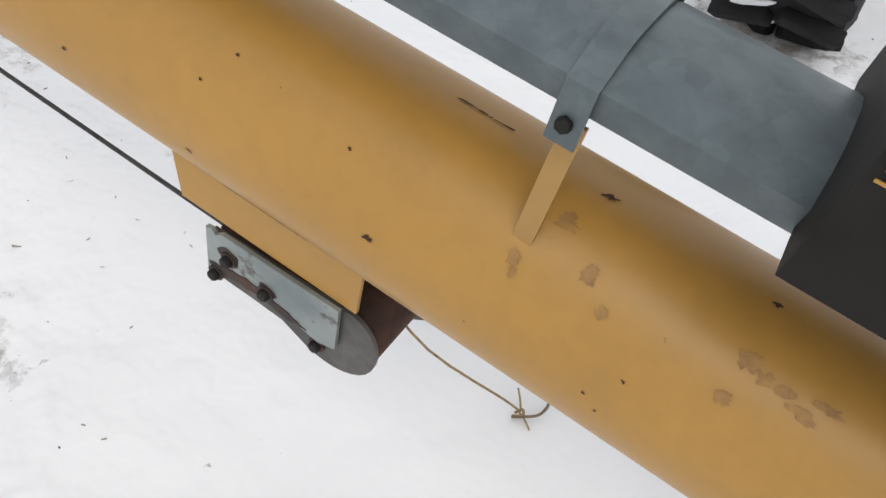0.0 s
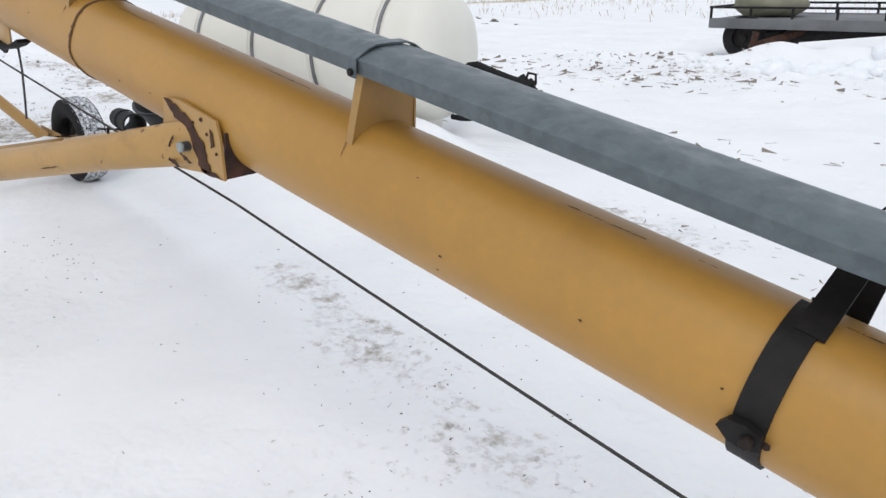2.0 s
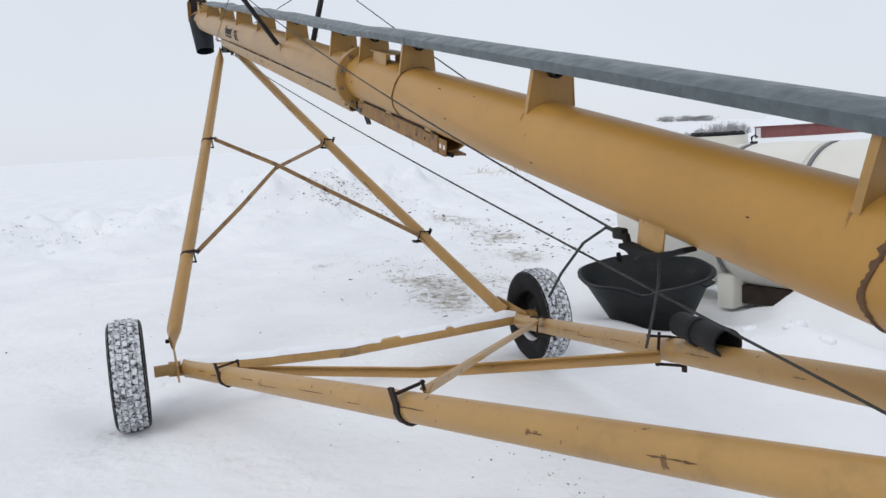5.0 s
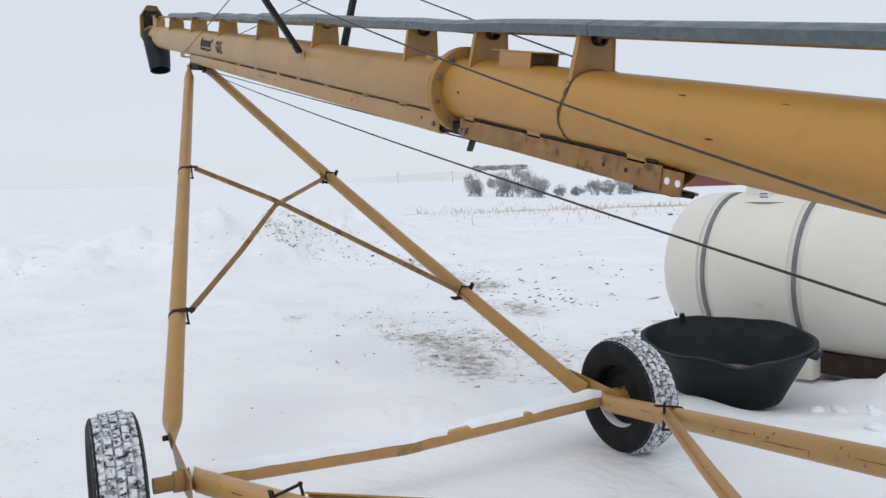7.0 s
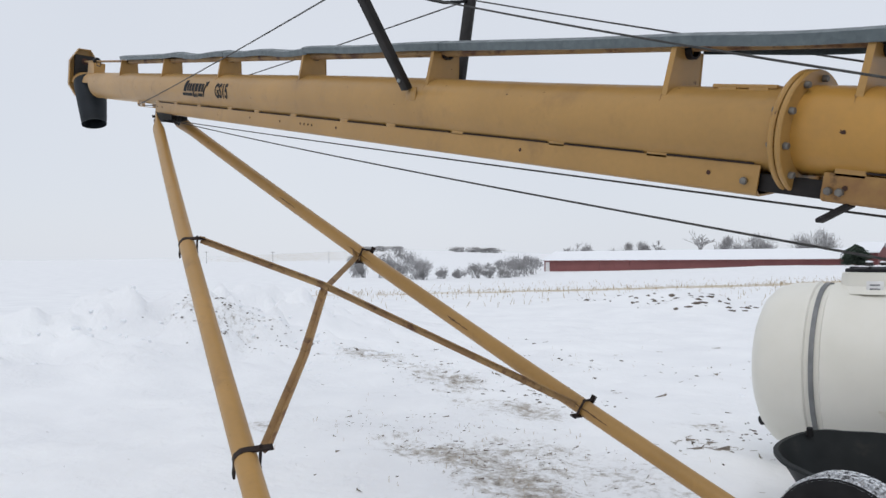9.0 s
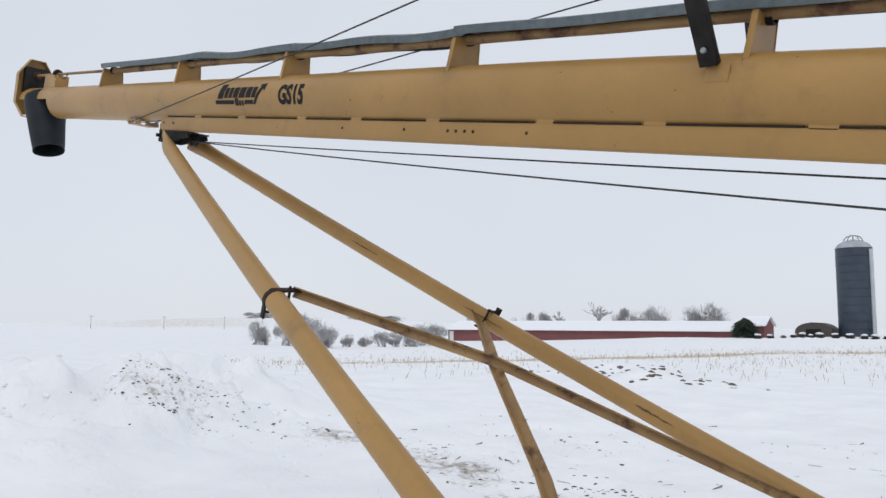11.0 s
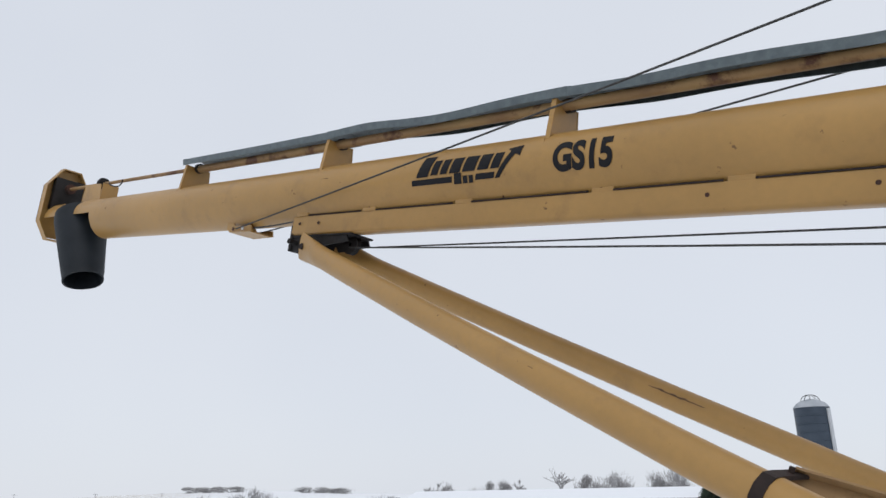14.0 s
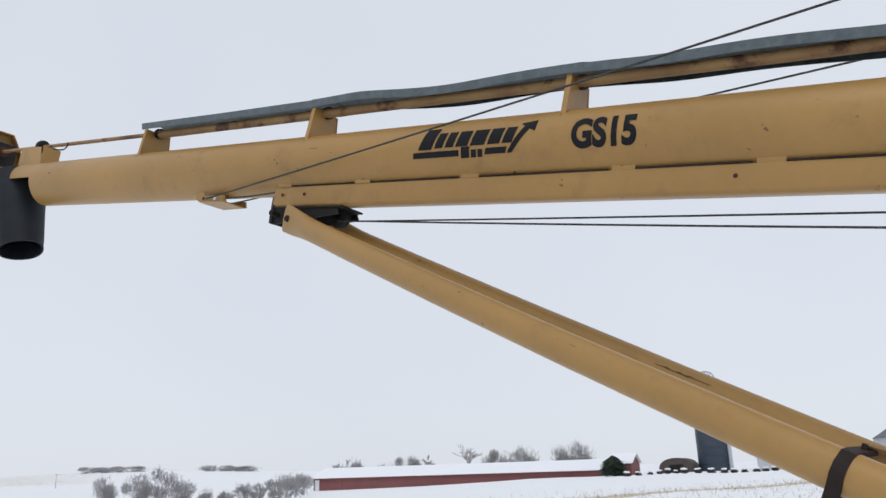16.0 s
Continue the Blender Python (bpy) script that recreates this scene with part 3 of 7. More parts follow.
def bracket(s, r):
    top, tw, bw = 0.232, 0.066, (0.083 if s < 6.8 else 0.076)
    up = LIFT if r == R_LOW else 0.0
    foot = math.sqrt(r * r - bw * bw) - 0.004 + up
    arc = [(bw * math.cos(math.pi * k / 10), 0) for k in range(11)]
    arc = [(x, math.sqrt(r * r - x * x) - 0.003 + up) for x, _ in arc]
    outline = [(-tw, top), (tw, top)] + arc
    if s < 6.8:
        ob = part("shaft_bracket", prism(outline, TM(s) @ ACROSS, 0.006), M_YELLOW_WORN, auger)
    for sg in ((-1, 1) if s < 6.8 else (-1,)):
        bm = bmesh.new()
        edge = [T(s - 0.012, sg * bw, foot - 0.010), T(s + 0.008, sg * bw, foot), T(s + 0.008, sg * tw, top), T(s - 0.012, sg * tw, top)]
        side = [q + (T(0, sg * 0.005, 0) - T(0, 0, 0)) for q in edge]
        va, vb = [bm.verts.new(q) for q in edge], [bm.verts.new(q) for q in side]
        bm.faces.new(va)
        bm.faces.new(vb[::-1])
        for i in range(4):
            bm.faces.new((va[i], va[(i + 1) % 4], vb[(i + 1) % 4], vb[i]))
        fl_ = part("bracket_flange", bm, M_YELLOW_WORN, ob if s < 6.8 else auger)
    if s > 6.8:
        ob = fl_
    bm = lathe([(0.020, -0.012), (0.027, -0.012), (0.027, 0.012), (0.020, 0.012)], TM(s + 0.016, 0, 0.230) @ Matrix.Rotation(radians(90), 4, "Y"), 20, True)
    part("bearing", bm, M_IRON, ob, "black shaft bearing")
    # rusty weeping under the near weld
    if s > 6.8:
        return ob
    rz = random.Random(int(s * 100))
    a0 = math.degrees(math.asin((foot - up) / r)) + 4
    lo_, hi_ = [], []
    for k in range(8):
        a = a0 - 22 * k / 7 * rz.uniform(0.8, 1.0)
        wd = 0.0045 * (1 - k / 7.5) * rz.uniform(0.3, 1.2)
        c = s - 0.012 + 0.0016 * k + rz.uniform(-0.001, 0.001)
        lo_.append((c - wd, a))
        hi_.append((c + wd, a))
    bm = bmesh.new()
    bm.faces.new([bm.verts.new(T(q, -(r + 0.0009) * math.cos(radians(a)), up + (r + 0.0009) * math.sin(radians(a)))) for q, a in lo_ + hi_[::-1]])
    part("rust_weep", bm, M_STAIN, ob, "brown rust streak below the weld", smooth=False)
    return ob


br_obs = [bracket(s, R_UP if s < 0.5 else R_LOW) for s in BRACKETS]

# drive shaft under the guard
part("drive_shaft", rod(T(-6.05, 0, 0.226), T(7.3, 0, 0.246), 0.021, 0.018, segs=20), M_BRACE, auger, "brownish yellow drive shaft tube")
part("shaft_end", rod(T(-7.73, 0, 0.238), T(-6.05, 0, 0.232), 0.011, segs=14), M_BRACE, auger)


# galvanised guard, one length from bracket to bracket, lapped at each
def guard(s0, s1, lap, dips, flare=0.0, grow=0.0):
    sec = [(-0.0775, 0.231), (-0.0815, 0.246), (-0.0855, 0.261), (-0.056, 0.2745), (-0.028, 0.281), (0.028, 0.281), (0.056, 0.2745), (0.0855, 0.261), (0.0815, 0.246), (0.0775, 0.231)]
    n = 24
    bm = bmesh.new()
    rows = []
    for i in range(n + 1):
        u = i / n
        s = s0 + (s1 + lap - s0) * u
        dw = sum(d * math.exp(-((u - c) / wd) ** 2) for c, wd, d in dips)
        dw += 0.018 * min(1, max(0, (s - 5.85) / 0.8))
        row = []
        for off in (0.0, -0.0025):
            for j, (v, w) in enumerate(sec):
                k = 1 + grow
                low = (flare * math.sin(math.pi * u) - (0.011 if s0 < -1 else 0.0)) * (w < 0.235) * (v > 0)
                row.append(bm.verts.new(T(s, v * k + off * (1 if v > 0 else -1) * (abs(v) > 0.05) + low * 0.15 * (1 if v > 0 else -1), w + dw - low + grow * 0.04 + (off if abs(v) < 0.06 else 0))))
        rows.append(row)
    m = len(sec)
    for a, b in zip(rows, rows[1:]):
        for q in (0, m):
            for j in range(m - 1):
                bm.faces.new((a[q + j], a[q + j + 1], b[q + j + 1], b[q + j]))
        for j in (0, m - 1):
            bm.faces.new((a[j], a[m + j], b[m + j], b[j]))
    for r in (rows[0], rows[-1]):
        for j in range(m - 1):
            bm.faces.new((r[j], r[j + 1], r[m + j + 1], r[m + j]))
    return part("shaft_guard", bm, M_GALV, auger, "galvanised steel shaft guard, dented")


DIPS = {0: ((0.5, 0.3, -0.002),), 1: ((0.2, 0.12, 0.008), (0.55, 0.2, -0.015)), 2: ((0.25, 0.15, -0.009), (0.8, 0.2, -0.016)), 3: ((0.45, 0.25, -0.010),), 5: ((0.3, 0.2, -0.008),)}
FLARE = {2: 0.008}
ends = [s for s in BRACKETS if s != 0.70] + [7.12]
for i, (a, b) in enumerate(zip(ends, ends[1:])):
    guard(a - (0.03 if i == 0 else 0.0), b, 0.05 if i < len(ends) - 2 else 0, DIPS.get(i, ()), FLARE.get(i, 0.0), 0.025 if i % 2 else 0.0)

# clamp bands that hold the guard at the lower brackets
for s in (4.965, 6.265, 6.842):
    up = 0.018 * min(1, max(0, (s - 5.85) / 0.8))
    foot = 0.222 if s > 6 else 0.226
    band = [(-0.086, foot), (-0.0885, 0.262 + up), (-0.060, 0.2775 + up), (-0.041, 0.2835 + up), (0, 0.2845 + up), (0.041, 0.2835 + up), (0.060, 0.2775 + up), (0.0885, 0.262 + up), (0.086, foot)]
    wide = 0.027 if s > 6.5 else 0.022
    b = part("guard_band", strip(band, TM(s - 0.005), wide, 0.0035), M_GALV, auger, "galvanised band bolted over the guard")
    for sg in (-1, 1):
        part("bolt", bolt(T(s - 0.006, sg * 0.090, 0.236 + 0.4 * up), T(0, sg, 0) - T(0, 0, 0), 0.0078, 0.007), M_IRON, b)

# trough rail under the tube, above and below the flange
for s0, s1, r in ((-4.99, 0.46, R_UP), (0.64, 1.76, R_LOW)):
    bm = bmesh.new()
    top, bot, hw = -0.102, (-0.178 if s0 > 0 else -0.189), 0.074
    prof = [(-hw, top), (-hw, bot + 0.012), (-hw + 0.006, bot + 0.004), (-hw + 0.018, bot), (0.020, bot + 0.012), (0.050, bot + 0.030), (hw - 0.004, bot + 0.046), (hw, top), (hw - 0.005, top), (hw - 0.009, bot + 0.050), (0.046, bot + 0.036), (0.018, bot + 0.018), (-hw + 0.020, bot + 0.006), (-hw + 0.005, bot + 0.016), (-hw + 0.005, top)]
    add_prism(bm, prof, TUBE @ Matrix.Translation((s0, 0, 0)) @ ACROSS, s1 - s0)
    rail = part("slide_rail", bm, M_RAIL if s0 > 0 else M_YELLOW_WORN, auger)
    q, k = s0 + 0.02, 0
    while q < s1 - 0.08:
        for sg in (-1, 1):
            mm = TM(q + 0.045, sg * 0.0715, -0.098)
            part("weld_tab", block(mm, (0.08, 0.005, 0.024), 0.002), M_YELLOW_WORN, rail)
        gap = 0.44 + 0.07 * (k % 3)
        e = min(q + gap - 0.005, s1 - 0.02)
        mid_, lift_ = (q + 0.085 + e) / 2, (0.004 if s0 > 0 else 0.0)
        # solid dark strip put in for the shade of the gap over the rail
        part("dark_slot_strip", block(TUBE @ Matrix.Translation((mid_, -0.0755, -0.0985 + lift_)), (e - q - 0.085, 0.004, 0.0055)), M_CLAMP, rail, "dark strip standing in for the shaded slit above the rail")
        q += gap
        k += 1
    holes = (-4.93, -4.80, -3.05, -2.614, -2.349, -2.303, -2.255, -2.209, -1.94, -0.52, 0.30) if s0 < 0 else (0.70, 1.52, 1.62)
    for h in holes:
        part("rail_hole", rod(T(h, -hw + 0.001, -0.138), T(h, -hw - 0.0015, -0.138), 0.0070, segs=12), M_RUST, rail)
for h in (0.42, 0.69, 0.66):
    part("bolt", bolt(T(h, -0.075, -0.150), T(0, -1, 0) - T(0, 0, 0), 0.012, 0.012), M_BOLT, rail)
part("rail_joint", block(TM(0.55, -0.02, -0.148), (0.24, 0.08, 0.05), 0.004), M_IRON, auger, "blackened splice bar at the flange")
part("stop_tab", block(TM(0.665, -0.03, -0.205) @ pose(0, 0, 0, 0, -28, -25), (0.12, 0.025, 0.012), 0.002), M_IRON, auger)
# perforated stop at the rail's lower end
bm = bmesh.new()
add_block(bm, TM(1.78, -0.065, -0.142), (0.11, 0.006, 0.066), 0.002)
add_block(bm, TM(1.73, -0.01, -0.178), (0.14, 0.10, 0.008), 0.002)
stop = part("rail_stop", bm, M_RAIL, auger)
for s in (1.78, 1.82):
    part("rail_hole", rod(T(s, -0.067, -0.14), T(s, -0.0695, -0.14), 0.010, segs=12), M_WHITE, stop)
part("latch_bar", rod(T(1.62, -0.03, -0.190), T(1.86, -0.05, -0.165), 0.009, segs=10), M_IRON, stop)

# inspection box and lid on top of the tube
bm = bmesh.new()
for sg in (-1, 1):
    add_block(bm, TM(0.965, sg * 0.058, 0.135), (0.20, 0.004, 0.075), 0.001)
add_block(bm, TM(0.965, 0, 0.170), (0.31, 0.125, 0.004), 0.001)
part("inspection_box", bm, M_YELLOW_WORN, auger, "open-ended yellow sheet inspection box")
part("inspection_lid", block(TM(0.352, 0, 0.118), (0.205, 0.10, 0.012), 0.003), M_YELLOW_WORN, auger)
for ds in (-0.05, 0.05):
    part("lid_foot", block(TM(0.352 + ds, 0, 0.107), (0.06, 0.11, 0.016), 0.002), M_YELLOW_WORN, auger)

# discharge head
oct_v, oct_lo, oct_hi = 0.150, -0.125, 0.375
outline = [(-oct_v, oct_lo + 0.10), (-0.075, oct_lo), (0.075, oct_lo), (oct_v, oct_lo + 0.10), (oct_v, oct_hi - 0.14), (0.06, oct_hi), (-0.06, oct_hi), (-oct_v, oct_hi - 0.14)]
bm = bmesh.new()
add_prism(bm, outline, TM(-7.82) @ ACROSS, 0.006)
m = len(outline)
for i in range(m):
    (v0, w0), (v1, w1) = outline[i], outline[(i + 1) % m]
    q = [bm.verts.new(T(s, v * k, (w - 0.125) * k + 0.125)) for s, v, w, k in ((-7.82, v0, w0, 1.0), (-7.82, v1, w1, 1.0), (-7.755, v1, w1, 1.0), (-7.755, v0, w0, 1.0))]
    r = [bm.verts.new(T(s, v * k, (w - 0.125) * k + 0.125)) for s, v, w, k in ((-7.82, v0, w0, 0.97), (-7.82, v1, w1, 0.97), (-7.755, v1, w1, 0.97), (-7.755, v0, w0, 0.97))]
    bm.faces.new(q)
    bm.faces.new(r[::-1])
    bm.faces.new((q[2], q[3], r[3], r[2]))
bmesh.ops.remove_doubles(bm, verts=bm.verts[:], dist=0.0008)
head = part("end_plate", bm, M_YELLOW_WORN, auger)
# enlarged black block puts the hollow head's inner shade into colour
part("gear_cover", block(TM(-7.78, 0, 0.185), (0.06, 0.20, 0.24), 0.012), M_IRON, head, "black chain case, sized to darken the hollow head")
part("end_shaft_bearing", lathe([(0.012, 0), (0.035, 0), (0.035, 0.03), (0.012, 0.03)], TM(-7.75, 0, 0.238) @ Matrix.Rotation(radians(90), 4, "Y"), 18, True), M_RUST, head)
# bearing stand by the head
bm = bmesh.new()
add_prism(bm, [(-0.14, 0.10), (0.14, 0.10), (0.10, 0.215), (-0.13, 0.225)], TM(-7.23, -0.052, 0) @ ALONG, 0.005)
add_prism(bm, [(-0.14, 0.10), (0.14, 0.10), (0.10, 0.215), (-0.13, 0.225)], TM(-7.23, 0.047, 0) @ ALONG, 0.005)
add_prism(bm, [(-0.052, 0.105), (0.052, 0.105), (0.052, 0.218), (-0.052, 0.218)], TM(-7.10) @ ACROSS, 0.005)
stand = part("bearing_stand", bm, M_YELLOW_WORN, auger)
part("pillow_bearing", lathe([(0.012, -0.02), (0.036, -0.02), (0.040, 0), (0.036, 0.02), (0.012, 0.02)], TM(-7.22, 0, 0.238) @ Matrix.Rotation(radians(90), 4, "Y"), 18, True), M_IRON, stand)
part("wire_scrap", sweep([T(-7.02, -0.05, 0.215), T(-6.97, -0.06, 0.19), T(-6.91, -0.06, 0.178), T(-6.85, -0.06, 0.175), T(-6.82, -0.06, 0.19), T(-6.815, -0.06, 0.215)], 0.004, 6), M_IRON, stand)
# rubber spout, a tapered boot
top_c, bot_c = T(-7.42, -0.01, 0.01), Vector((-7.125, -0.045, 3.012))
mm = axis_matrix(top_c, bot_c)
hh = (bot_c - top_c).length
prof = [(0.160, -0.02), (0.165, 0.03), (0.157, 0.12), (0.144, 0.25), (0.128, hh - 0.05), (0.124, hh - 0.03), (0.125, hh), (0.115, hh), (0.116, hh - 0.04), (0.140, 0.2), (0.152, -0.02)]
bm = lathe(prof, mm, 40, True)
for v in bm.verts:
    loc = mm.inverted() @ v.co
    v.co += 0.006 * noise.noise_vector(loc * 6)
part("discharge_spout", bm, M_SPOUT, auger, "dark rubber discharge spout")

# cable lug under the tube
bm = bmesh.new()
for sg in (-1, 1):
    add_prism(bm, [(-5.55, -0.075), (-5.51, -0.085), (-5.48, -0.120), (-5.34, -0.120), (-5.33, -0.150), (-5.50, -0.155), (-5.545, -0.138)], TUBE @ Matrix.Translation((0, sg * 0.064 - 0.003, 0)) @ ALONG, 0.006)
add_block(bm, TM(-5.42, 0, -0.152), (0.17, 0.13, 0.005))
lug = part("cable_lug", bm, M_YELLOW_WORN, auger)
for h in (-5.47, -5.39):
    part("lug_hole", rod(T(h, -0.066, -0.138), T(h, -0.0695, -0.138), 0.009, segs=12), M_RUST if h < -5.4 else M_WHITE, lug)

# mast: two legs that spread from the tube, with cables over their tips
for sg, base, tip in ((-1, T(-1.24, -0.128, 0.055), (-1.165, -0.440, 2.72)), (1, T(-1.20, 0.128, 0.075), (-1.26, 0.295, 2.87))):
    base, tip = Vector(base), Vector(tip)
    d = (tip - base).normalized()
    z = d
    x = (T(1, 0, 0) - T(0, 0, 0)).normalized()
    y = z.cross(x).normalized()
    x = y.cross(z)
    mm = Matrix((x, y, z)).transposed().to_4x4()
    mm.translation = (base + tip) / 2
    leg = part("mast_leg", block(mm, (0.058, 0.030, (tip - base).length), 0.005), M_IRON, auger, "black flat mast leg")
    part("bolt", bolt(base + d * 0.05 + y * (-0.016 if (y.y > 0) == (sg < 0) else 0.016), Vector((0, sg, 0.2)), 0.010, 0.01), M_STEEL, leg)
    part("mast_tab", block(TM(-1.22, sg * 0.119, 0.038), (0.075, 0.006, 0.06), 0.002), M_YELLOW_WORN, auger)
part("mast_hose", sweep([(-1.17, -0.425, 2.715), (-1.19, -0.28, 2.72), (-1.21, -0.1, 2.725), (-1.21, 0.08, 2.73), (-1.24, 0.20, 2.765), (-1.27, 0.29, 2.80)], 0.008, 8), M_RUBBER, auger, "black hose slung between the mast legs")

# black hanger clamped round the lower tube
ring = [(0.1285 * math.cos(a), LIFT + 0.1285 * math.sin(a)) for a in (math.radians(d) for d in range(-272, 66, 10))]
hanger = part("tube_clamp", strip([(v, w) for v, w in ring], TM(5.839), 0.048, 0.006), M_IRON, auger, "black iron strap clamped round the tube")
part("clamp_ear", prism([(-0.034, -0.004), (-0.022, 0.014), (0.004, 0.019), (0.026, 0.012), (0.030, -0.010), (0.010, -0.021), (-0.014, -0.019)], TM(5.836, -0.1275, -0.014) @ ALONG @ Matrix.Rotation(radians(-6), 4, "X"), -0.013), M_IRON, hanger)
part("bolt", bolt(T(5.848, -0.140, -0.018), T(0, -1, 0) - T(0, 0, 0), 0.011, 0.012), M_CLAMP, hanger)
part("hanger_arm", strip([(-0.058, 0.119), (-0.03, 0.132), (0.04, 0.163), (0.10, 0.192), (0.155, 0.215)], TM(5.853), 0.042, 0.006), M_IRON, hanger)
part("hanger_arm", strip([(0.105, 0.05), (0.125, 0.10), (0.15, 0.17), (0.160, 0.225)], TM(5.872), 0.034, 0.006), M_IRON, hanger)
plate = part("hanger_plate", prism([(5.893, 0.326), (5.930, 0.334), (5.938, 0.250), (5.926, 0.226), (5.866, 0.195), (5.866, 0.215), (5.885, 0.228)], TUBE @ Matrix.Translation((0, 0.158, 0)) @ ALONG, 0.008), M_IRON, hanger)
part("pin_hole", rod(T(5.913, 0.1572, 0.318), T(5.913, 0.1560, 0.318), 0.0035, segs=10), M_STEEL, plate)
part("hanger_plate", prism([(5.868, 0.284), (5.903, 0.292), (5.915, 0.225), (5.905, 0.205), (5.866, 0.200)], TUBE @ Matrix.Translation((0, 0.112, 0)) @ ALONG, 0.008), M_IRON, hanger)
part("hanger_web", block(TM(5.900, 0.138, 0.215), (0.05, 0.05, 0.007), 0.002), M_IRON, hanger)
pin = part("hanger_pin", rod(T(5.878, 0.095, 0.268), T(5.916, 0.170, 0.300), 0.007, segs=12), M_CLAMP, hanger)
part("pin_ring", sweep([T(5.876 + 0.003 * math.sin(q), 0.100, 0.262 + 0.015 * math.cos(q)) + Vector((-0.012 + 0.012 * math.sin(q), 0, 0)) for q in [0.42 * k for k in range(16)]], 0.0018, 6), M_CLAMP, pin)
for k in range(4):
    part("rust_bubble", bolt(T(5.868, -0.123 + 0.006 * k, 0.028 + 0.024 * k - 0.05), T(0, -1, 0) - T(0, 0, 0), 0.007, 0.003), M_RUST, hanger)

rp = random.Random(14)


def ragged(points, k):
    """The outline with its edges broken up."""
    out = []
    for (a, b), (c, d) in zip(points, points[1:] + points[:1]):
        for u in (0.0, 0.25, 0.5, 0.75):
            out.append((a + (c - a) * u + rp.uniform(-k, k), b + (d - b) * u + rp.uniform(-k, k)))
    return out


# roller channel near the lower end
for sg in (-1, 1):
    bm = bmesh.new()
    o = [(6.398, -0.080), (6.690, -0.080), (6.692, -0.166), (6.412, -0.166)]
    add_prism(bm, o, TUBE @ Matrix.Translation((0, sg * 0.075 - 0.003, 0)) @ ALONG, 0.006)
    plate = part("hanger_side", bm, M_YELLOW, auger)
    if sg < 0:
        part("dark_slot_strip", block(TM(6.546, -0.0785, -0.091), (0.130, 0.0015, 0.005)), M_RUST, plate)
    out = TUBE @ Matrix.Translation((0, sg * 0.0745 - 0.003, 0)) @ ALONG
    shoe = [(6.464, -0.19), (6.464, -0.272), (6.472, -0.284), (6.53, -0.283), (6.585, -0.284), (6.604, -0.293), (6.630, -0.305), (6.645, -0.3085), (6.660, -0.3095), (6.675, -0.3085), (6.690, -0.304), (6.703, -0.297), (6.715, -0.287), (6.724, -0.275), (6.730, -0.261), (6.733, -0.245), (6.733, -0.230), (6.730, -0.214), (6.723, -0.198), (6.713, -0.186), (6.702, -0.178), (6.69, -0.174)]
    chan = part("roller_side", prism(shoe, out, 0.006), M_SHOESTEEL, auger, "rusted steel shoe with a rounded end")
    face = 0.0805 if sg > 0 else -0.0865
    zinc = part("zinc_plate", prism([(6.460, -0.181), (6.470, -0.179), (6.476, -0.187), (6.486, -0.178), (6.673, -0.170), (6.677, -0.252), (6.650, -0.262), (6.625, -0.257), (6.60, -0.249), (6.575, -0.246), (6.55, -0.240), (6.525, -0.247), (6.50, -0.258), (6.480, -0.266), (6.462, -0.270)], TUBE @ Matrix.Translation((0, face, 0)) @ ALONG, 0.006), M_STEEL, chan, "zinc grey plate with rusted lower edge")
    skinv = sg * 0.0868
    part("rust_edge", prism(ragged([(6.466, -0.248), (6.50, -0.238), (6.53, -0.232), (6.565, -0.236), (6.60, -0.243), (6.63, -0.252), (6.60, -0.256), (6.56, -0.250), (6.52, -0.250), (6.468, -0.268)], 0.002), TUBE @ Matrix.Translation((0, skinv, 0)) @ ALONG, 0.0010 * sg), M_SHOE, zinc, "brown rust creeping up the plate")
    for s, w, k in ((6.500, -0.216, 1.25), (6.563, -0.231, 1.0), (6.478, -0.262, 0.8), (6.647, -0.276, 0.95)):
        lift_ = sg * (0.0875 if w > -0.27 else 0.081)
        b = part("bolt", bolt(T(s, lift_, w), T(0, sg, 0) - T(0, 0, 0), 0.0095, 0.011), M_IRON, chan)
        part("washer", rod(T(s, lift_ - 0.001 * sg, w), T(s, lift_ + 0.0025 * sg, w), 0.0125, segs=14), M_SHOE, b)
        pts = [(s + 0.019 * k * math.cos(q) * (0.75 + 0.14 * math.sin(3.1 * q + s * 50)), w + 0.004 + 0.016 * k * math.sin(q) * (0.75 + 0.14 * math.cos(2.3 * q + s * 90))) for q in (0, 0.5, 1.0, 1.5, 2.0, 2.5, 3.0, 3.5, 4.0, 4.5, 5.0, 5.6)]
        if w > -0.255:
            part("rust_ring", prism(pts, TUBE @ Matrix.Translation((0, skinv, 0)) @ ALONG, 0.0007 * sg), M_SHOE, chan)
roller = part("cable_roller", lathe([(0.010, -0.065), (0.050, -0.065), (0.055, -0.058), (0.055, 0.058), (0.050, 0.065), (0.010, 0.065)], TM(6.675, 0, -0.238) @ Matrix.Rotation(radians(90), 4, "X"), 32, True), M_RUST, auger, "rusted iron cable roller")
part("roller_cheek", lathe([(0.0, 0), (0.064, 0), (0.068, 0.004), (0.064, 0.008), (0.0, 0.008)], TM(6.682, 0.060, -0.245) @ Matrix.Rotation(radians(90), 4, "X"), 32), M_SHOESTEEL, roller)
part("roller_web", block(TM(6.55, 0, -0.20), (0.17, 0.13, 0.008), 0.001), M_RUST, auger)

